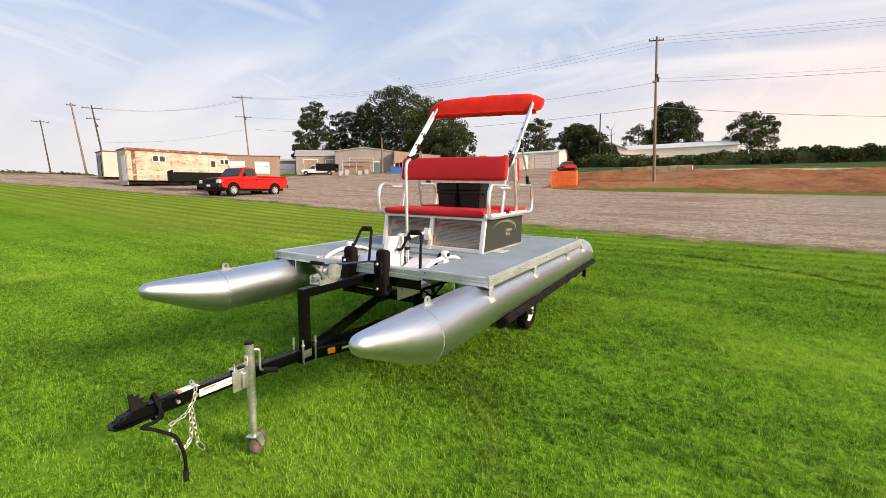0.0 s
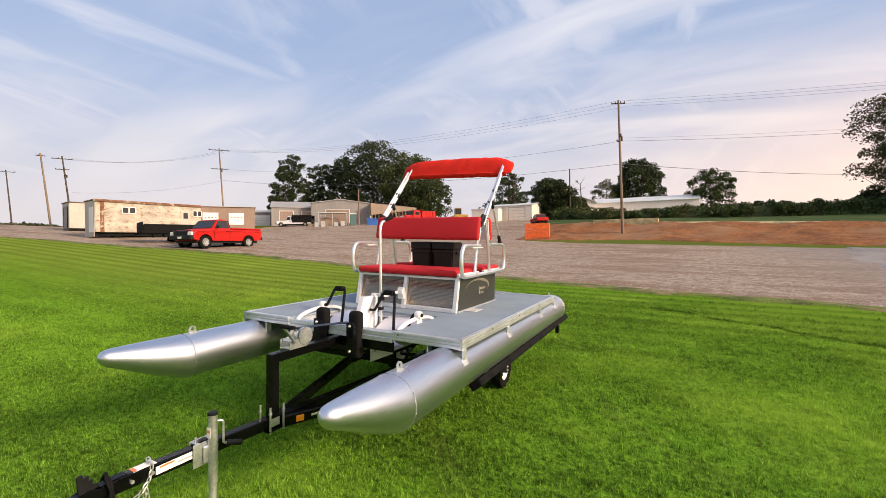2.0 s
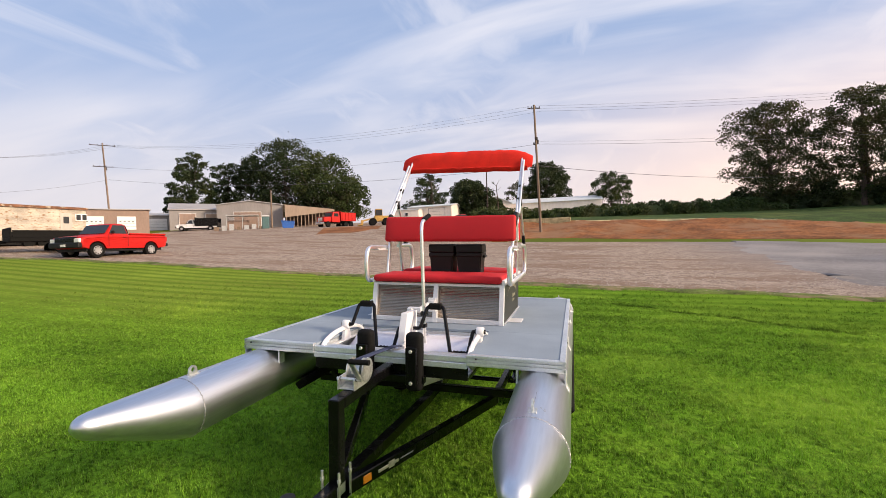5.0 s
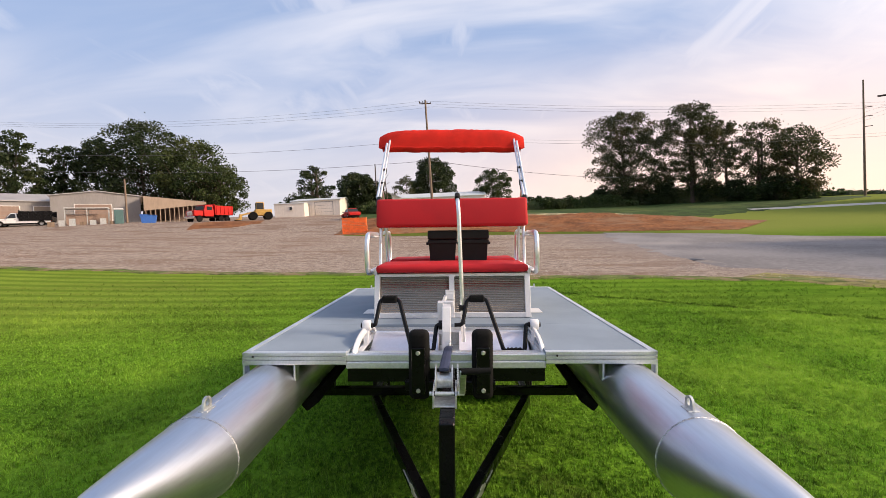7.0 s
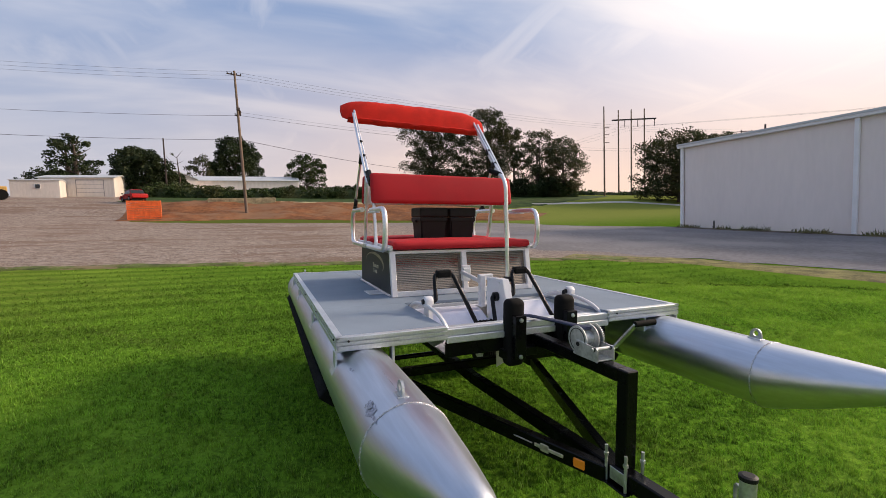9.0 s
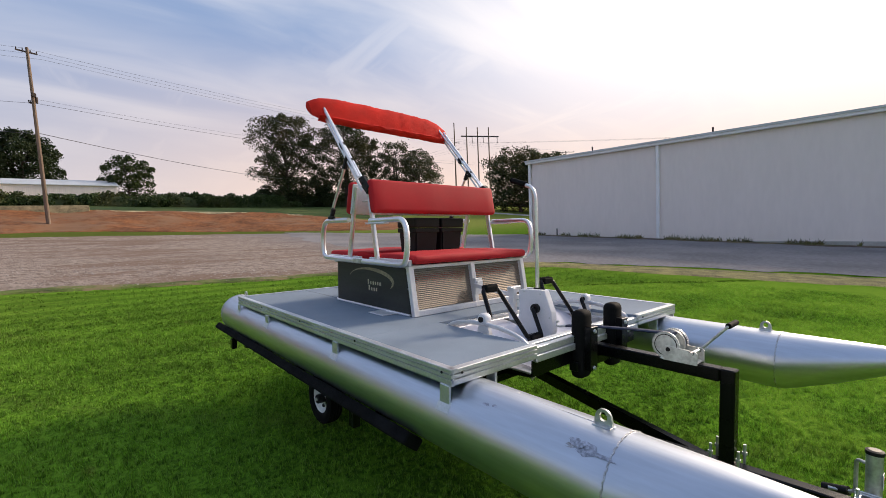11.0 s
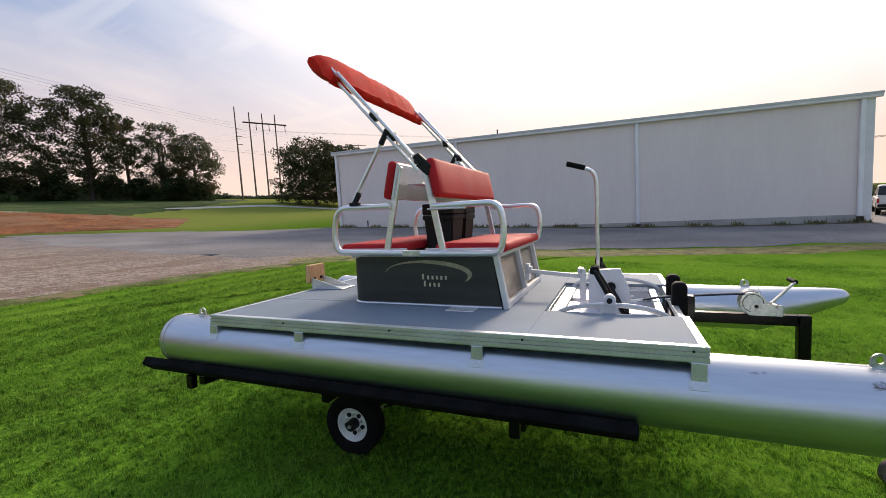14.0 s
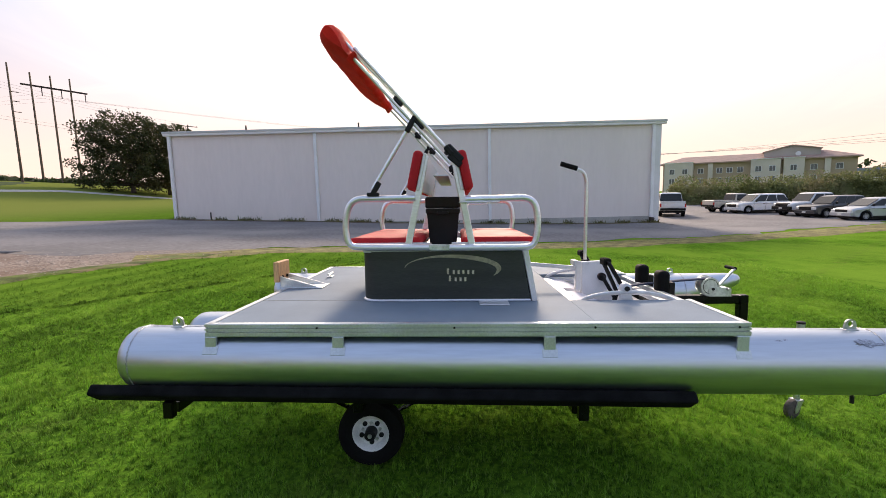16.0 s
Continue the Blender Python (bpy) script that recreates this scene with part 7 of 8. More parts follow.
def vehicle(name, m, label, category, paint_name, length, wide, waist, high, hood, cab0, cab1, kind, r=0.37, front_axle=0.95, rear_axle=1.1, group="", rake=0.0, tail=0.0):
    """A road vehicle with its nose at y = 0. kind: pickup or wagon. cab0, cab1: foot of windscreen and of rear window; rake, tail: how far these lean."""
    t = thing(name, m, label, category, group)
    h = wide / 2
    low = 0.50 if kind == "pickup" else 0.28
    L = length
    fa, ra = front_axle, L - rear_axle

    def arch(c):
        return [(c + (r + 0.07) * math.cos(a), r + (r + 0.07) * math.sin(a)) for a in np.linspace(math.pi - 0.25, 0.25, 11)]

    # side outline with wheel arches, then layers of it from side to side with rounded shoulders and corners
    prof = [(0.12, low + 0.06), (fa - r - 0.09, low)] + arch(fa) + [(fa + r + 0.09, low), (ra - r - 0.09, low)] + arch(ra) + [(ra + r + 0.09, low), (L - 0.10, low + 0.06)]
    foot = len(prof)
    prof += [(L - 0.01, low + 0.22), (L, waist - 0.30), (L - 0.02, waist - 0.08), (L - 0.06, waist), (cab1, waist + 0.01), (cab0, waist + 0.01), (0.75, hood + 0.02), (0.34, hood - 0.02), (0.12, hood - 0.08),
             (0.03, hood - 0.18), (0.0, (low + hood) / 2), (0.03, low + 0.20)]
    half = [(h - 0.03, 0.16, 0.20), (h, 0.13, 0.14), (h - 0.012, 0.06, 0.08), (h - 0.05, 0.02, 0.04), (h - 0.13, 0.0, 0.015), (h - 0.32, -0.012, 0.0)]
    bm = bmesh.new()
    rows = []
    for x, drop, pull in [(-x, d, q) for x, d, q in half] + [(x, d, q) for x, d, q in half[::-1]]:
        row = []
        for i, (y, z) in enumerate(prof):
            if i >= foot:
                above = max(0.0, min(1.0, (z - (waist - 0.35)) / 0.3))
                z -= drop * above
            ends = max(0.0, 1 - y / 0.5) - max(0.0, 1 - (L - y) / 0.5)
            row.append(bm.verts.new((x, y + pull * ends * (1.3 if y < L / 2 else 0.7), z)))
        rows.append(row)
    n = len(prof)
    bm.faces.new(rows[0][::-1])
    bm.faces.new(rows[-1])
    for p_, q_ in zip(rows, rows[1:]):
        for i in range(n):
            j = (i + 1) % n
            bm.faces.new((p_[i], q_[i], q_[j], p_[j]))
    body = part("body", bm, paint_name, t, "painted body", True)
    # cab: flat leaning sides under a crowned roof
    top_in = 0.20
    rake = rake or (0.78 if kind == "wagon" else 0.62)
    tail = tail or (0.14 if kind == "pickup" else 0.34)
    y0, y1, y2, y3 = cab0, cab0 + rake, cab1 - tail, cab1

    def ring(f, inset, z):
        hx = (h - 0.05) - (top_in - 0.05) * f - inset
        ya, yb = y0 + (y1 - y0) * f + inset * 1.6, y3 + (y2 - y3) * f - inset * 1.2
        c = 0.10
        return [(sx * (hx - dx), y_, z) for sx, dx, y_ in ((-1, c, ya), (-1, 0, ya + c), (-1, 0, yb - c), (-1, c, yb), (1, c, yb), (1, 0, yb - c), (1, 0, ya + c), (1, c, ya))]

    bm = bmesh.new()
    loft(bm, [ring(0.0, 0.0, waist - 0.03), ring(0.90, 0.0, waist + (high - waist) * 0.90), ring(0.97, 0.035, waist + (high - waist) * 0.965), ring(1.0, 0.11, high), ring(1.0, 0.30, high + 0.025)])
    cab = part("cab", bm, paint_name, t, "painted cab", True)

    def on_side(s, ya, yb, fa_, fb_):
        """A pane on a cab side between two shares of the height."""
        def at(y, f):
            x = (h - 0.05) + (-top_in + 0.05) * f
            return Vector((s * (x + 0.012), y, waist + (high - waist) * f))
        pts = [at(ya[0], fa_), at(yb[0], fa_), at(yb[1], fb_), at(ya[1], fb_)]
        bm = bmesh.new()
        q = [bm.verts.new(p) for p in pts]
        q2 = [bm.verts.new(p - Vector((s * 0.02, 0, 0))) for p in pts]
        bm.faces.new(q)
        bm.faces.new(q2[::-1])
        for i in range(4):
            bm.faces.new((q[i], q2[i], q2[(i + 1) % 4], q[(i + 1) % 4]))
        part("side_window", bm, "glass_dark", cab, "dark side window")

    span = y3 - y0
    panes = 1 if (kind == "pickup" and span < 2.0) else (2 if kind == "pickup" else 3)
    a_lo, a_hi = y0 + 0.26, y1 + 0.07
    b_lo, b_hi = y3 - 0.10, y2 - 0.06
    for s in (-1, 1):
        for k in range(panes):
            l0, l1 = a_lo + (b_lo - a_lo) * k / panes, a_lo + (b_lo - a_lo) * (k + 1) / panes - 0.06
            u0, u1 = a_hi + (b_hi - a_hi) * k / panes, a_hi + (b_hi - a_hi) * (k + 1) / panes - 0.06
            on_side(s, (l0, u0), (l1, u1), 0.10, 0.86)
    for ya, yb, nm in ((y0, y1, "windscreen"), (y3, y2, "rear_window")):
        sgn = -1 if nm == "windscreen" else 1
        bm = bmesh.new()
        f0, f1 = 0.12, 0.88
        pts = []
        for f, sx in ((f0, -1), (f0, 1), (f1, 1), (f1, -1)):
            pts.append(Vector((sx * (h - 0.12 - 0.10 * f), ya + (yb - ya) * f + sgn * 0.012, waist + (high - waist) * f)))
        q = [bm.verts.new(p) for p in pts]
        q2 = [bm.verts.new(p - Vector((0, sgn * 0.02, 0))) for p in pts]
        bm.faces.new(q)
        bm.faces.new(q2[::-1])
        for i in range(4):
            bm.faces.new((q[i], q2[i], q2[(i + 1) % 4], q[(i + 1) % 4]))
        part(nm, bm, "glass_dark", cab, "dark glass")
    if kind == "pickup":
        part("bed_floor", cube(-h + 0.12, h - 0.12, cab1 + 0.06, L - 0.08, waist - 0.02, waist + 0.052, 0.01), "black_plastic", body, "dark cargo bed liner")
        for x in (-h + 0.09, h - 0.09):
            part("bed_rail", cube(x - 0.05, x + 0.05, cab1 + 0.03, L - 0.03, waist + 0.02, waist + 0.10, 0.02), paint_name, body)
        part("tailgate", cube(-h + 0.10, h - 0.10, L - 0.09, L - 0.02, waist - 0.4, waist + 0.10, 0.02), paint_name, body, "tailgate")
    for s in (-1, 1):
        road_wheel(t, s * (h - 0.02), fa, r, 0.24, s)
        road_wheel(t, s * (h - 0.02), ra, r, 0.24, s)
        part("headlight", cube(s * (h - 0.22) - 0.18, s * (h - 0.22) + 0.18, -0.02, 0.12, hood - 0.36, hood - 0.14, 0.03), "lamp_clear", t, "clear headlight")
        part("tail_light", cube(s * (h - 0.07) - 0.06, s * (h - 0.07) + 0.06, L - 0.10, L + 0.012, waist - 0.38, waist - 0.08, 0.02), "lamp_red", t, "red tail light")
        part("mirror", cube(min(s * h, s * (h + 0.20)), max(s * h, s * (h + 0.20)), cab0 + 0.30, cab0 + 0.40, waist + 0.04, waist + 0.22, 0.03), "black_plastic", t, "dark door mirror")
        part("door_handle", cube(s * h - 0.015, s * h + 0.015, cab0 + 1.05, cab0 + 1.23, waist - 0.15, waist - 0.11, 0.005), "black_plastic", t)
        part("sill", cube(s * (h - 0.10) - 0.05, s * (h - 0.10) + 0.05, fa + r + 0.12, ra - r - 0.12, low - 0.03, low + 0.02, 0.02), "black_plastic", t) if kind == "pickup" else part("sill", cube(s * (h - 0.05) - 0.05, s * (h - 0.05) + 0.05, fa + r + 0.12, ra - r - 0.12, low - 0.03, low + 0.07, 0.02), "black_plastic", t)
        part("door_seam", cube(s * h - 0.004, s * h + 0.004, cab0 + 0.18, cab0 + 0.195, low + 0.1, waist - 0.02), "black_plastic", t)
        part("door_seam", cube(s * h - 0.004, s * h + 0.004, cab0 + 1.32, cab0 + 1.335, low + 0.1, waist - 0.02), "black_plastic", t)
    if kind == "pickup":
        grille = part("grille", cube(-h + 0.36, h - 0.36, -0.035, 0.08, hood - 0.44, hood - 0.09, 0.025), "black_plastic", t, "dark grille")
        for k in range(3):
            part("grille_bar", cube(-h + 0.40, h - 0.40, -0.055, -0.03, hood - 0.38 + 0.10 * k, hood - 0.355 + 0.10 * k, 0.005), "black_paint", grille)
        part("bug_shield", cube(-h + 0.30, h - 0.30, 0.02, 0.16, hood - 0.09, hood - 0.045, 0.015), "black_plastic", t, "black hood deflector")
    else:
        part("grille", cube(-h + 0.40, h - 0.40, -0.03, 0.08, hood - 0.42, hood - 0.13, 0.02), "black_plastic", t, "dark grille")
    part("front_bumper", cube(-h + 0.02, h - 0.02, -0.09, 0.14, low + 0.05, low + 0.33, 0.05, 2), "black_plastic" if kind == "pickup" else paint_name, t, "front bumper")
    part("rear_bumper", cube(-h + 0.04, h - 0.04, L - 0.10, L + 0.10, low + 0.08, low + 0.28, 0.04, 2), "black_plastic" if kind == "pickup" else paint_name, t, "rear bumper")
    part("number_plate", cube(-0.16, 0.16, -0.105, -0.088, low + 0.12, low + 0.24), "sticker_white", t, "plain pale plate")
    part("underbody", cube(-h + 0.15, h - 0.15, 0.4, L - 0.3, low - 0.14, low + 0.06), "black_plastic", t)
    return t


E0, E16 = (2.45, -2.83), (-3.36, 1.47)
vehicle("pickup_truck", facing(-23.9, 13.5, 4), "parked bright red regular cab pickup truck on the gravel", "truck", "car_red", 5.35, 2.0, 1.25, 1.87, 1.17, 1.36, 2.84, "pickup", 0.41, 0.92, 1.15, rake=0.50)

# ---- rusty office trailer, box and buildings on the far left ----
office = thing("office_trailer", facing(-35.8, 14.4, 80), "old white office trailer streaked with rust", "trailer")
L, H0, H1, D = 7.6, 0.50, 2.90, 2.4
shell = part("shell", cube(0, L, 0, D, H0, H1, 0.03), "rusty_white", office, "white painted siding stained with rust")
part("roof", box(cube(-0.08, L + 0.08, -0.08, D + 0.08, H1, H1 + 0.08, 0.02), -0.09, L + 0.09, -0.10, -0.03, H1 - 0.10, H1 + 0.06), "rust", office, "rust-stained roof edge")
part("chassis", box(cube(0.1, L - 0.1, 0.35, 0.55, H0 - 0.28, H0), 0.1, L - 0.1, D - 0.55, D - 0.35, H0 - 0.28, H0), "black_paint", office, "dark steel chassis")
part("rust_strip", cube(0.32, 0.58, -0.012, -0.002, H0, H1 - 0.02), "rust", office, "rusted corner post")
for s in np.arange(1.2, L, 1.2):
    part("seam", cube(s - 0.012, s + 0.012, -0.010, -0.002, H0 + 0.02, H1 - 0.02), "rusty_white", office)
for u, wd in ((1.95, 0.38), (2.42, 0.38), (7.1, 0.28), (7.48, 0.28)):
    f = part("window", cube(u - wd / 2 - 0.05, u + wd / 2 + 0.05, -0.03, -0.001, 1.98, 2.48), "trim_white", office)
    part("pane", cube(u - wd / 2, u + wd / 2, -0.04, -0.029, 2.02, 2.44), "window_dark", f)
dr = part("door", cube(5.95, 6.7, -0.035, -0.001, 0.65, 2.5, 0.01), "old_white", office, "white door with a square window")
part("pane", cube(6.15, 6.5, -0.045, -0.034, 1.75, 2.25), "window_dark", dr)
end = part("end_wall", cube(-0.03, -0.002, 0.05, D - 0.05, H0 - 0.35, H1 - 0.05, 0.005), "old_white", office, "plain white end wall")
part("door", cube(-0.06, -0.028, 0.25, 1.25, H0, H1 - 0.5), "trim_white", end)
for u in (4.2, 5.0):
    for yy in (0.12, D - 0.32):
        part("wheel", turned([(0.12, 0), (0.30, 0.02), (0.32, 0.08), (0.30, 0.2), (0.12, 0.22)], (u, yy, 0.32), "y", 18), "black_rubber", office, "black tyre")

crate = thing("storage_container", facing(-47.5, 17.6, 80), "small white site box with a grey door", "container")
part("shell", cube(0, 4.2, 0, 2.3, 0.30, 2.70, 0.03), "old_white", crate)
part("roof", cube(-0.06, 4.26, -0.06, 2.36, 2.70, 2.80, 0.02), "roof_dark", crate)
part("door", cube(-0.05, -0.002, 0.5, 1.6, 0.35, 2.25), "siding_grey", crate, "grey door in a dark frame")
part("door_frame", box(box(cube(-0.07, -0.003, 0.40, 0.50, 0.35, 2.35), -0.07, -0.003, 1.6, 1.7, 0.35, 2.35), -0.07, -0.003, 0.5, 1.6, 2.25, 2.35), "black_paint", crate)
part("skid", cube(0, 4.2, 0.2, 2.1, -0.05, 0.30), "black_paint", crate)

x, y = at_bearing(-61.8, 35.5, E0)
flatbed = thing("flatbed_trailer", facing(x, y, 70), "low black flatbed trailer parked beside the pickup", "trailer")
part("bed", cube(0, 5.2, 0, 2.1, 0.72, 0.95, 0.02), "black_rubber", flatbed)
for u in (0.0, 5.1):
    part("end_board", cube(u, u + 0.08, 0, 2.1, 0.95, 1.5, 0.01), "black_rubber", flatbed)
for v in (0.0, 2.02):
    part("side_board", cube(0.1, 5.08, v, v + 0.08, 0.95, 1.36, 0.01), "black_rubber", flatbed)
for u in (2.2, 3.0):
    for v in (-0.22, 2.08):
        part("wheel", turned([(0.1, 0), (0.34, 0.02), (0.36, 0.07), (0.34, 0.2), (0.1, 0.22)], (u, v, 0.36), "y", 18), "black_rubber", flatbed)
part("drawbar", beam(bmesh.new(), (0, 1.05, 0.7), (-1.4, 1.05, 0.55), 0.12, 0.12), "black_rubber", flatbed)

x, y = at_bearing(-59.4, 88, E0)
gable_house("workshop", facing(x, y, 52), 27, 10, 4.15, 4.35, "siding_brown", "roof_metal", "long brown metal workshop with white overhead doors",
            doors=((6.4, 2.3, 2.0, 1.0, "trim_white"), (10.5, 2.3, 2.0, 1.0, "trim_white")), windows=tuple((u + k, 0.26, 0.14, 2.18, "window_dark") for u in (6.4, 10.5) for k in (-0.8, -0.27, 0.27, 0.8)))
x, y = at_bearing(-49.8, 104, E0)
gable_house("shed", facing(x, y, 47), 9, 8, 2.9, 3.6, "siding_grey", "roof_metal", "small grey metal shed with a white door", doors=((0, 3.2, 2.2, 0.0, "trim_white"),), ribs=0.6)
x, y = at_bearing(-44.2, 92)
gable_house("shed", facing(x, y, 46), 12.5, 12, 3.6, 5.2, "siding_grey", "roof_metal", "grey metal shed with a pale sloping roof", doors=((1.0, 3.0, 2.8, 0.0, "siding_tan"), (-3.4, 2.6, 2.8, 0.0, "siding_brown")))
x, y = at_bearing(-39.7, 89)
# side walls tan instead of grey: the warm sunlight is put into their colour
gable_house("shed", facing(x, y, 36), 11.4, 16, 4.35, 5.1, "siding_grey", "roof_metal", "grey gabled metal shed", along="y", end_mat="siding_tan", doors=((-0.5, 4.6, 3.0, 0.0, "siding_brown"),))
# open timber lean-to on its sunny side
x, y = at_bearing(-35.9, 86)
lean_to = thing("lean_to", facing(x, y, 36), "open timber lean-to against the shed", "shed")
part("roof", slab([(0, 4.2), (0, 4.3), (9.2, 3.35), (9.2, 3.22)], 0.0, 9.0, "y"), "siding_tan", lean_to, "tan metal lean-to roof")
part("fascia_board", slab([(0.2, 4.28), (9.2, 3.36), (9.2, 2.95), (0.2, 1.9)], -0.08, -0.01, "y"), "siding_tan", lean_to)
for k in range(14):
    part("post", cube(0.4 + k * 0.66, 0.52 + k * 0.66, 0.02, 0.14, -0.5, 3.15), "siding_tan", lean_to)
part("back_wall", cube(0.2, 9.2, 8.8, 9.0, -0.5, 3.3), "roof_dark", lean_to)
# carport and scaffold in front of the shed
x, y = at_bearing(-40.6, 82)
cp = thing("carport", facing(x, y, 36), "low flat carport on thin metal posts", "carport")
part("roof", cube(-2.6, 2.6, 0, 3.0, 2.35, 2.47, 0.02), "roof_pale", cp)
for u in (-2.5, 0, 2.5):
    for v in (0.1, 2.9):
        part("post", cube(u - 0.05, u + 0.05, v - 0.05, v + 0.05, -0.4, 2.35), "galvanised", cp)
part("mesh_panel", cube(-2.5, 2.5, 1.48, 1.52, 0.0, 1.6), "siding_brown", cp)
for k in range(7):
    part("stack", cube(-4.2 + 1.15 * k, -3.5 + 1.15 * k, -1.6 + 0.2 * (k % 2), -0.9, -0.3, 0.35 + 0.22 * ((k * 7) % 3)), "galvanised" if k % 3 else "pole_wood", cp)
x, y = at_bearing(-38.0, 80)
wc = thing("portable_toilet", facing(x, y, 36), "dark teal portable toilet with a white roof", "toilet")
part("cabin", cube(-0.55, 0.55, 0, 1.1, -0.2, 2.05, 0.04), "toilet_teal", wc)
part("roof", cube(-0.6, 0.6, -0.05, 1.15, 2.05, 2.3, 0.08, 2), "roof_pale", wc, "white domed roof")
part("door", cube(-0.42, 0.42, -0.03, 0.002, 0.05, 1.95, 0.01), "toilet_teal", wc)
x, y = at_bearing(-35.4, 79)
sk = thing("skip", facing(x, y, 30), "blue steel waste skip on the gravel", "skip")
part("tub", slab([(-0.9, 0.0), (0.8, 0.0), (1.0, 1.15), (-1.1, 1.35)], 0, 1.4, "y"), "bin_blue", sk)
part("rim", cube(-1.12, 1.02, -0.05, 0.02, 1.1, 1.2), "bin_blue", sk)

# red dump truck
x, y = at_bearing(-31.5, 76)
dump = thing("dump_truck", facing(x, y, -20), "red dump truck with a ribbed red tipper body", "truck")
part("hood", cube(-0.95, 0.95, 0.0, 1.6, 0.9, 1.75, 0.12, 2), "car_red", dump)
part("cab", loft(bmesh.new(), [[(-1.1, 1.6, 0.9), (1.1, 1.6, 0.9), (1.1, 3.3, 0.9), (-1.1, 3.3, 0.9)], [(-1.1, 1.6, 1.75), (1.1, 1.6, 1.75), (1.1, 3.3, 1.75), (-1.1, 3.3, 1.75)], [(-1.0, 1.95, 2.65), (1.0, 1.95, 2.65), (1.0, 3.2, 2.65), (-1.0, 3.2, 2.65)]]), "car_red", dump)
part("windscreen", slab([(-0.9, 1.85), (0.9, 1.85), (0.85, 2.5), (-0.85, 2.5)], 1.66, 1.70, "y"), "glass_dark", dump)
for s in (-1, 1):
    part("side_window", cube(s * 1.09 - 0.02, s * 1.09 + 0.02, 2.1, 3.0, 1.85, 2.4), "glass_dark", dump)
    for yy in (0.8, 4.7, 5.9):
        part("wheel", turned([(0.15, -0.15), (0.45, -0.15), (0.5, -0.08), (0.5, 0.08), (0.45, 0.15), (0.15, 0.15)], (s * 0.95, yy, 0.5), "x", 20), "black_rubber", dump)
    for k in range(5):
        part("rib", cube(s * 1.22 - 0.05, s * 1.22 + 0.05, 3.7 + k * 0.75, 3.8 + k * 0.75, 1.25, 2.55), "car_red", dump)
part("grille", cube(-0.6, 0.6, -0.05, 0.02, 1.0, 1.65), "chrome", dump, "chrome grille")
part("bumper", cube(-1.1, 1.1, -0.25, -0.03, 0.5, 0.85, 0.04), "chrome", dump)
part("tipper", box(box(box(cube(-1.2, 1.2, 3.5, 6.9, 1.15, 1.3), -1.2, -1.12, 3.5, 6.9, 1.3, 2.6), 1.12, 1.2, 3.5, 6.9, 1.3, 2.6), -1.12, 1.12, 3.5, 3.58, 1.3, 2.85), "car_red", dump, "red tipper body")
part("tail_board", cube(-1.12, 1.12, 6.82, 6.9, 1.3, 2.5), "car_red", dump)
part("chassis", cube(-0.45, 0.45, 0.3, 6.8, 0.7, 1.1), "black_paint", dump)
# yellow wheel loader
x, y = at_bearing(-25.6, 78)
load = thing("wheel_loader", facing(x, y, -60), "yellow wheel loader parked on the lot", "loader")
part("body", cube(-0.9, 0.9, 1.2, 3.8, 0.7, 1.7, 0.1, 2), "loader_yellow", load)
part("cab", cube(-0.7, 0.7, 1.4, 2.6, 1.7, 2.9, 0.06), "loader_yellow", load)
part("cab_window", box(cube(-0.72, 0.72, 1.46, 2.54, 1.75, 2.78), -0.64, 0.64, 1.38, 2.62, 1.75, 2.78), "glass_dark", load)
part("boom", beam(bmesh.new(), (0, 1.4, 1.4), (0, -1.1, 0.8), 0.7, 0.25), "loader_yellow", load)
part("bucket", slab([(-1.9, 0.05), (-0.9, 0.05), (-0.7, 0.9), (-1.1, 1.0), (-1.2, 0.3)], -1.2, 1.2, "x"), "loader_yellow", load)
for s in (-1, 1):
    for yy in (0.9, 3.2):
        part("wheel", turned([(0.2, -0.22), (0.6, -0.22), (0.66, -0.1), (0.66, 0.1), (0.6, 0.22), (0.2, 0.22)], (s * 0.95, yy, 0.66), "x", 20), "black_rubber", load)
# white pickup with a dark body by the sheds
x, y = at_bearing(-48.0, 90, E0)
service = vehicle("service_truck", facing(x, y, -62), "white work truck with a black dump body by the sheds", "truck", "car_white", 6.6, 1.95, 1.12, 1.95, 1.12, 1.5, 2.9, "pickup", 0.40)
tub = part("dump_body", box(box(box(cube(-1.05, 1.05, 3.05, 6.75, 0.80, 1.34), -1.05, -0.98, 3.05, 6.75, 1.34, 2.15), 0.98, 1.05, 3.05, 6.75, 1.34, 2.15), -0.98, 0.98, 3.05, 3.12, 1.34, 2.3), "black_paint", service, "black steel dump body")
for k in range(5):
    for sd in (-1, 1):
        part("stake", cube(sd * 1.08 - 0.03, sd * 1.08 + 0.03, 3.3 + 0.8 * k, 3.38 + 0.8 * k, 1.25, 2.15, 0.01), "black_paint", tub)

# small pale building across the lot
gable_house("garage", facing(-26.8, 82.4, 0), 9.4, 8, 2.95, 3.6, "siding_warm", "roof_pale", "small cream garage with white doors", doors=((1.6, 3.4, 2.5, 0.05, "siding_warm"), (-2.6, 2.2, 2.3, 0.05, "siding_warm")), ribs=0.5)
gable_house("shed", facing(-30.4, 78.2, 6), 5.4, 3.5, 2.45, 2.65, "siding_warm", "roof_pale", "low cream shed in front of the garage", windows=((0.3, 0.5, 0.6, 1.3, "window_dark"),), over=0.1)
# red car nosing out behind the fence
x, y = at_bearing(-13.9, 70)
vehicle("parked_car", facing(x, y, -150), "red parked car beyond the clay bank", "car", "car_red", 4.4, 1.75, 0.85, 1.42, 0.8, 1.2, 3.7, "wagon", 0.31)
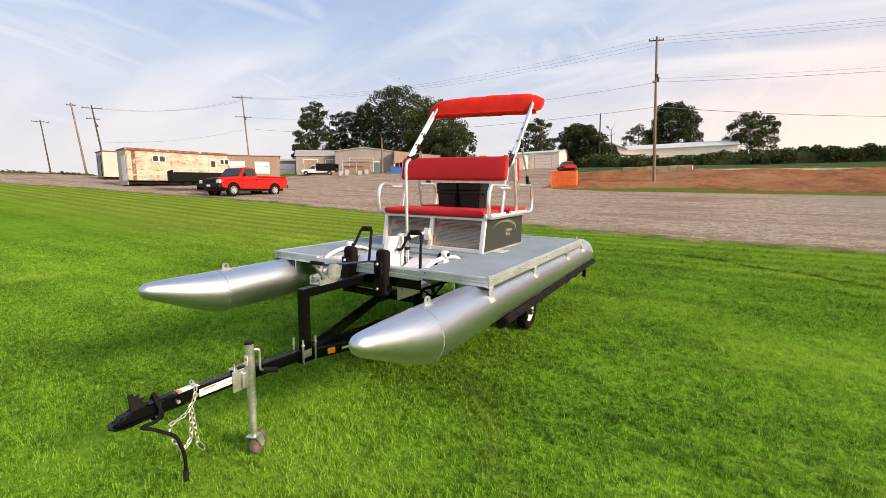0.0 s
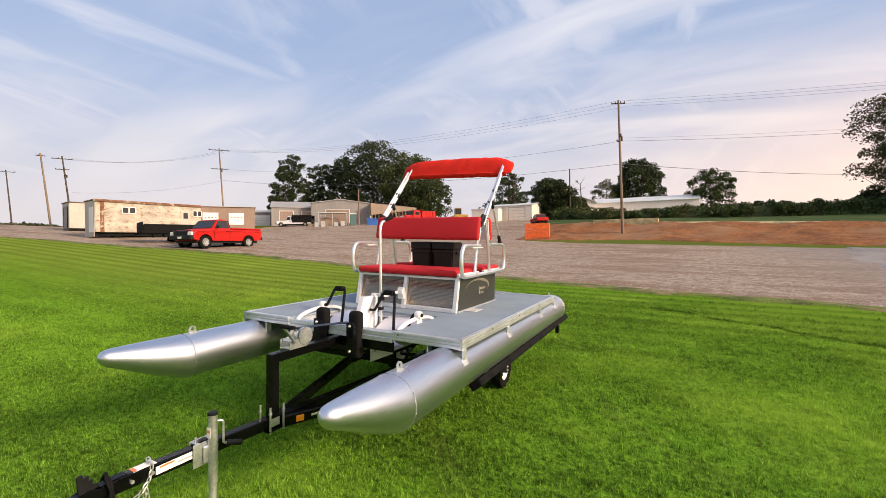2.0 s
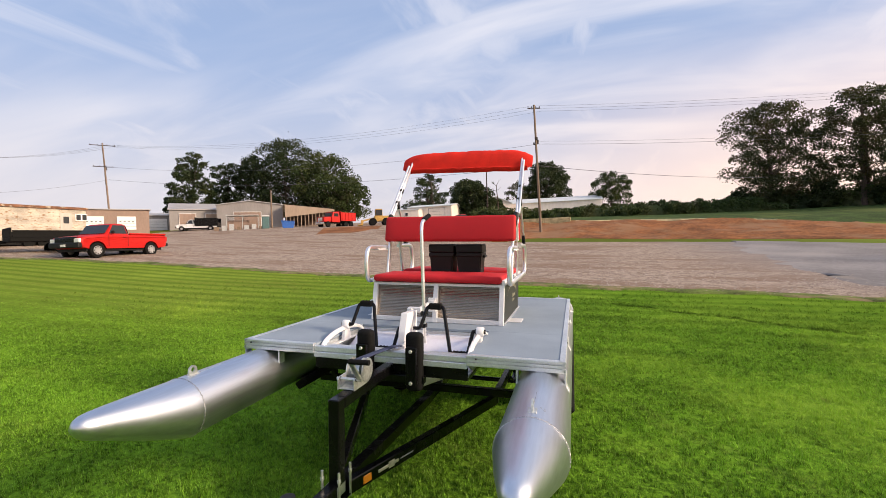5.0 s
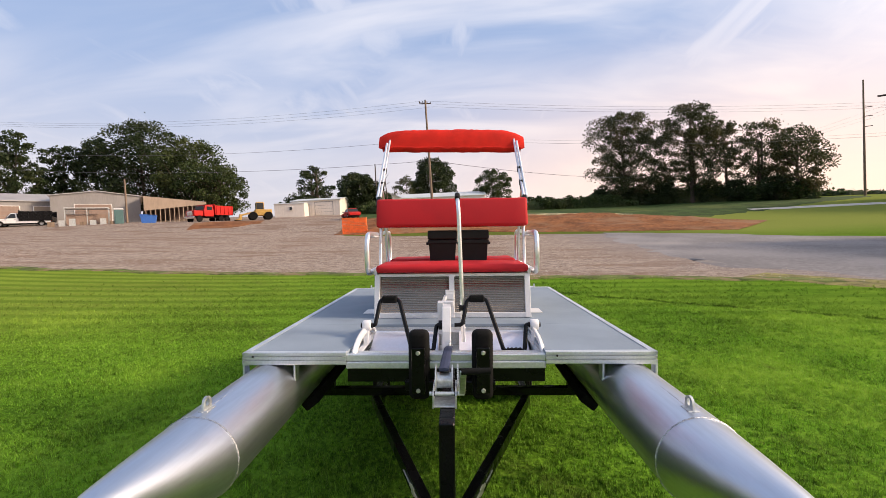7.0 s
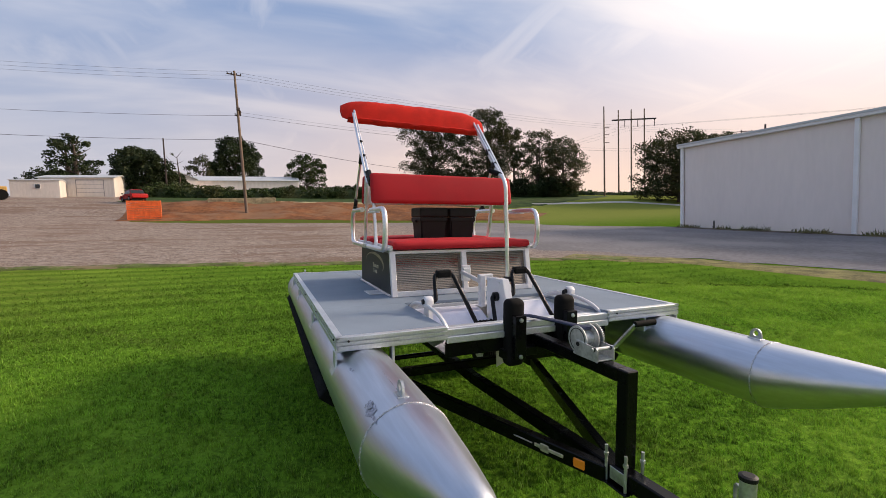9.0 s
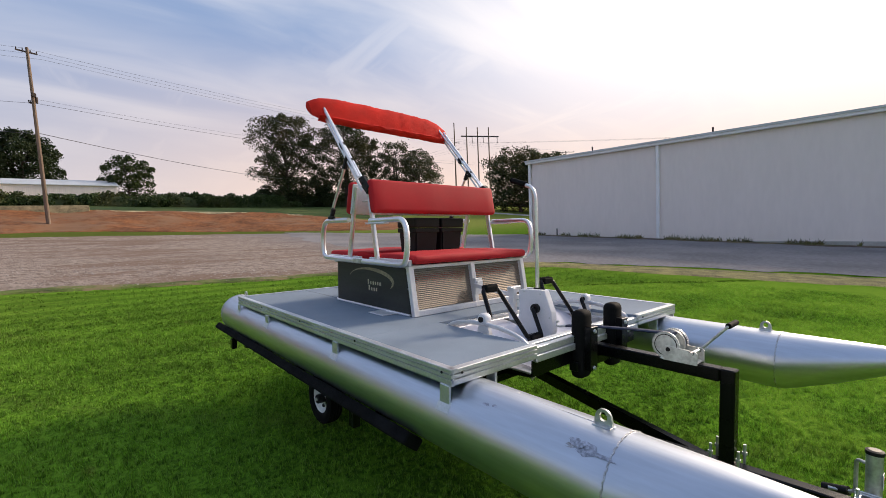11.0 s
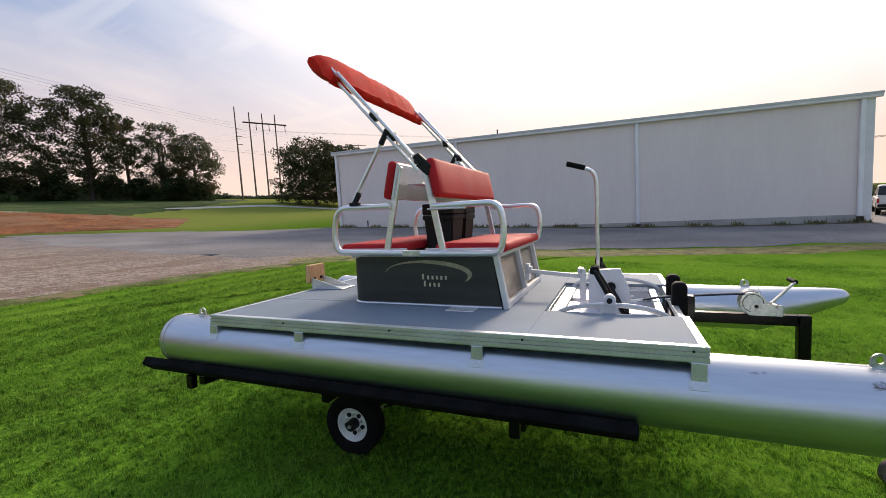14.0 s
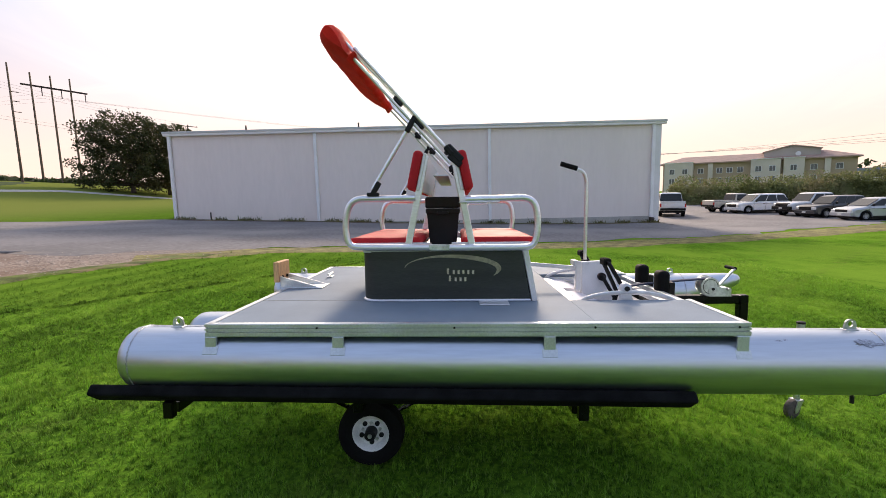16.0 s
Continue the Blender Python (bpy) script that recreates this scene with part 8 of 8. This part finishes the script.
# orange barrier fence
fence = thing("barrier_fence", facing(-11.2, 46.5, 12) @ Matrix.Diagonal((0.98, 0.98, 1.5, 1)), "orange plastic barrier mesh round a dug corner", "fence")
for k in range(7):
    part("fence_post", rod([(-1.35 + 0.45 * k, 0.0 if k < 5 else 0.3 * (k - 4), -0.2), (-1.35 + 0.45 * k, 0.0 if k < 5 else 0.3 * (k - 4), 1.3)], 0.014, 6), "fence_orange", fence)
bm = bmesh.new()
for k in range(12):
    beam(bm, (-1.35, 0.02, 0.10 + 0.10 * k), (1.35, 0.02, 0.10 + 0.10 * k + 0.03 * math.sin(k)), 0.012, 0.084)
for k in range(28):
    beam(bm, (-1.35 + 0.1 * k, 0.02, 0.08), (-1.35 + 0.1 * k, 0.02, 1.24), 0.012, 0.032, 0, (0, 1, 0))
part("mesh", bm, "fence_orange", fence, "orange plastic mesh")
bm = bmesh.new()
for j in range(11):
    beam(bm, (1.35, 0.02, 0.10 + 0.11 * j), (1.45, 1.2, 0.10 + 0.11 * j), 0.012, 0.085)
part("mesh", bm, "fence_orange", fence)
# long low roofs behind the hedge
x, y = at_bearing(-1.6, 106)
gable_house("long_house", facing(x, y, 3), 21, 8, 4.2, 5.4, "siding_cream", "roof_pale", "long low pale building behind the hedge", ribs=0.8)
x, y = at_bearing(-9.0, 100)
gable_house("long_house", facing(x, y, 12), 7.0, 7, 3.9, 5.4, "siding_cream", "roof_pale", "low pale gabled building behind the hedge", along="y")
# concrete footing on the bank
x, y = -1.2, 60.6
tagged(part("concrete_footing", box(cube(x - 6, x + 2.0, y, y + 0.5, gz(x, y) - 0.4, gz(x, y) + 0.95, 0.03), x + 1.5, x + 2.0, y + 0.5, y + 4.0, gz(x, y) - 0.4, gz(x, y) + 0.93), "straw"), "pale concrete footing on the clay bank", "footing")

# ---- vehicles parked beyond the metal building ----
for az, dist, turn, nm, lab, cat, mt, dims, lean_f, lean_b in (
        (114.7, 49.0, 70, "pickup_truck", "white pickup truck parked behind the metal building", "truck", "car_white", (6.0, 2.05, 1.25, 2.08, 1.24, 1.7, 3.9, "pickup", 0.43), 0.62, 0.16),
        (123.6, 55.0, 5, "pickup_truck", "white and tan pickup truck parked in a row", "truck", "car_tan", (5.6, 1.95, 1.12, 1.86, 1.10, 1.6, 3.4, "pickup", 0.38), 0.6, 0.14),
        (121.0, 50.0, -175, "estate_car", "white sport utility car parked in a row", "car", "car_white", (5.1, 1.95, 1.05, 1.80, 1.02, 1.25, 4.95, "wagon", 0.37), 0.85, 0.42),
        (125.3, 47.0, -174, "pickup_truck", "pale crew cab pickup truck parked in a row", "truck", "car_white", (5.6, 1.95, 1.15, 1.92, 1.14, 1.6, 4.0, "pickup", 0.40), 0.62, 0.16),
        (127.2, 45.0, -174, "estate_car", "dark grey sport utility car parked in a row", "car", "car_charcoal", (4.7, 1.85, 1.05, 1.70, 1.0, 1.25, 4.5, "wagon", 0.36), 0.75, 0.4),
        (129.9, 42.0, -180, "estate_car", "silver compact car parked in a row", "car", "car_silver", (4.5, 1.8, 0.98, 1.58, 0.92, 0.95, 4.3, "wagon", 0.34), 1.05, 0.7)):
    x, y = at_bearing(az, dist, E16)
    vehicle(nm, facing(x, y, turn), lab, cat, mt, *dims, group="parked vehicles", rake=lean_f, tail=lean_b)

# ---- far hotel ----
def hotel(x, y, turn):
    """A long three-storey building: a low hipped roof, pale bays standing forward, and a taller gabled block."""
    t = thing("apartment_building", pose(x, y, -0.9, 0, 0, turn), "long ochre and pale three-storey apartment building with a rose hipped roof", "building")
    W, D, E = 47.0, 15.0, 9.8
    part("wall", cube(0, W, 0, D, 0, E), "stucco_ochre", t, "ochre stucco wall")
    part("roof", loft(bmesh.new(), [[(-0.9, -0.9, E), (W + 0.9, -0.9, E), (W + 0.9, D + 0.9, E), (-0.9, D + 0.9, E)], [(-0.9, -0.9, E + 0.35), (W + 0.9, -0.9, E + 0.35), (W + 0.9, D + 0.9, E + 0.35), (-0.9, D + 0.9, E + 0.35)],
                                    [(5.0, D * 0.46, E + 2.6), (W - 6.0, D * 0.46, E + 2.6), (W - 6.0, D * 0.54, E + 2.6), (5.0, D * 0.54, E + 2.6)]]), "roof_rose", t, "low hipped rose roof")
    block = part("gabled_block", slab([(26.5, E + 0.4), (39.5, E + 0.4), (39.5, E + 2.9), (33.0, E + 4.0), (26.5, E + 2.5)], 2.0, D - 2.0, "y"), "stucco_shade", t, "taller gabled block")
    for u0, u1 in ((26.2, 33.0), (33.0, 39.8)):
        za, zb = (E + 2.4, E + 4.05) if u0 < 30 else (E + 4.05, E + 2.8)
        part("block_roof", slab([(u0, za), (u1, zb), (u1, zb + 0.25), (u0, za + 0.25)], 1.5, D - 1.5, "y"), "roof_rose", block, "rose roof edge")
    part("vent_dish", turned([(0.02, 1.86), (0.6, 1.9), (0.65, 1.99)], (34.5, 0, E + 1.7), "y", 16), "trim_white", block, "round white dish")
    for u0, u1 in ((0.6, 8.6), (23.5, 30.5), (31.2, 35.8)):
        bay = part("bay", cube(u0, u1, -1.6, -0.004, 0, E + 0.45), "stucco_pale", t, "pale stucco bay standing forward")
        part("bay_cap", cube(u0 - 0.15, u1 + 0.15, -1.75, 0.1, E + 0.46, E + 0.62), "trim_white", bay)
    for u in (12.6, 40.2):
        part("pilaster", cube(u, u + 1.3, -0.7, -0.004, 0, E - 0.05), "stucco_pale", t, "pale pilaster")
    for u, o in ((2.8, -1.6), (6.4, -1.6), (10.6, 0.0), (15.6, 0.0), (18.2, 0.0), (20.9, 0.0), (25.3, -1.6), (28.6, -1.6), (33.4, -1.6), (38.0, 0.0), (43.4, 0.0)):
        for k in range(3):
            z = 0.9 + 2.95 * k
            f = part("window", cube(u - 0.8, u + 0.8, o - 0.07, o - 0.002, z - 0.1, z + 1.55), "trim_white", t)
            part("pane", cube(u - 0.68, u + 0.68, o - 0.11, o - 0.068, z, z + 1.45), "window_dusk", f)
            part("glazing_bar", cube(u - 0.04, u + 0.04, o - 0.13, o - 0.108, z, z + 1.45), "trim_white", f)
    return t


x, y = at_bearing(114.2, 163, E16)
hotel(x, y, -122)
x, y = at_bearing(130.2, 190, E16)
depot = thing("depot_building", pose(x, y, -0.8, 0, 0, -128), "long low blue-grey building beyond the bushes", "building")
part("wall", cube(0, 40, 0, 14, 0, 6.4), "siding_grey", depot)
part("roof", cube(-0.6, 40.6, -0.6, 14.6, 6.4, 7.3, 0.05), "roof_blue", depot, "flat blue-grey roof edge")
part("white_band", cube(0, 40, -0.05, -0.004, 3.4, 4.4), "trim_white", depot, "white band along the wall")
hx0, hy0 = at_bearing(128, 330, E16)
hx1, hy1 = at_bearing(145, 330, E16)
hedge("far_wood", [(hx0, hy0), (hx1, hy1)], 15, 16, 2600, 9, "leaf_deep", "distant dark wood on the skyline", 3.0)

# ---- the lawn's blades, where the camera passes near ----
g = np.random.default_rng(7)
N, EACH = 520000, 7
tx, ty = g.uniform(-13, 11, N), g.uniform(-7.0, 13.5, N)
near = np.hypot(tx * 0.85, ty + 0.5)
keep = g.random(N) < np.clip(1.25 - near / 8.5, 0.05, 1.0) * np.clip((14.5 - near) / 5, 0, 1)
tx, ty, near = tx[keep], ty[keep], near[keep]
clump = np.array([1.1 * noise.noise((a * 15.0, b * 15.0, 8)) + 0.8 * noise.noise((a * 7.0, b * 7.0, 0)) + 0.5 * noise.noise((a * 2.1, b * 2.1, 3)) + 0.35 * noise.noise((a * 0.6, b * 0.6, 5)) for a, b in zip(tx, ty)])
lush = (np.clip(1 + 0.85 * clump, 0.25, 2.1) * g.uniform(0.75, 1.2, len(tx))).repeat(EACH)
heading = g.uniform(0, 2 * np.pi, len(tx)).repeat(EACH)
far = (1 + 0.10 * np.clip(near - 4, 0, 10)).repeat(EACH)
bx = tx.repeat(EACH) + g.normal(0, 0.012, len(tx) * EACH) * far
by = ty.repeat(EACH) + g.normal(0, 0.012, len(tx) * EACH) * far
edge_y = np.interp(bx, [p[0] for p in LAWN_EDGE], [p[1] for p in LAWN_EDGE])
keep = by < edge_y - 0.25 + 0.2 * np.sin(bx * 3.1)
bx, by, lush, heading, far = bx[keep], by[keep], lush[keep], heading[keep], far[keep]
n = len(bx)
bz = ground_z(bx, by) - 0.004
tall = g.uniform(0.020, 0.045, n) * lush * (0.8 + 0.2 * far)
ang = g.uniform(0, 2 * np.pi, n)
wide = g.uniform(0.0022, 0.0044, n) * far
lean = tall * g.uniform(0.05, 0.6, n)
lx, ly = lean * np.cos(heading) + g.normal(0, 0.006, n), lean * np.sin(heading) + g.normal(0, 0.006, n)
a = np.stack([bx - wide * np.cos(ang), by - wide * np.sin(ang), bz], -1)
b = np.stack([bx + wide * np.cos(ang), by + wide * np.sin(ang), bz], -1)
c = np.stack([bx + lx, by + ly, bz + tall], -1)
bulk("grass", np.stack([a, b, c], 1).reshape(-1, 3), np.arange(3 * n).reshape(-1, 3), "blade", "short mown green grass blades in uneven clumps", "grass")

# ---- loose stones on the gravel ----
M = 26000
sx = g.uniform(-34, 11, M)
sy = np.interp(sx, [p[0] for p in LAWN_EDGE], [p[1] for p in LAWN_EDGE]) - 0.15 + np.abs(g.normal(0, 1, M)) * 6.0
lane_y = np.interp(sx, [p[0] for p in LANE], [p[1] for p in LANE])
keep = sy < lane_y + 0.6
sx, sy = sx[keep], sy[keep]
M = len(sx)
size = 0.012 + 0.028 * g.random(M) ** 3
shape = np.array([(1, 0, 0.2), (0.1, 0.9, 0.1), (-0.9, 0.2, 0.15), (-0.1, -1, 0.2), (0.1, 0.1, 0.75)])
turn = g.uniform(0, 2 * np.pi, M)
px_ = shape[None, :, 0] * np.cos(turn)[:, None] - shape[None, :, 1] * np.sin(turn)[:, None]
py_ = shape[None, :, 0] * np.sin(turn)[:, None] + shape[None, :, 1] * np.cos(turn)[:, None]
sz = ground_z(sx, sy) + 0.015
verts = np.stack([sx[:, None] + px_ * size[:, None], sy[:, None] + py_ * size[:, None], sz[:, None] + shape[None, :, 2] * size[:, None] * g.uniform(0.7, 1.3, (M, 5))], -1).reshape(-1, 3)
tri = np.array([(0, 1, 4), (1, 2, 4), (2, 3, 4), (3, 0, 4)])
bulk("loose_stones", verts, (np.arange(M)[:, None, None] * 5 + tri[None]).reshape(-1, 3), "stone_chips", "loose pale stones scattered over the gravel lot", "stones")
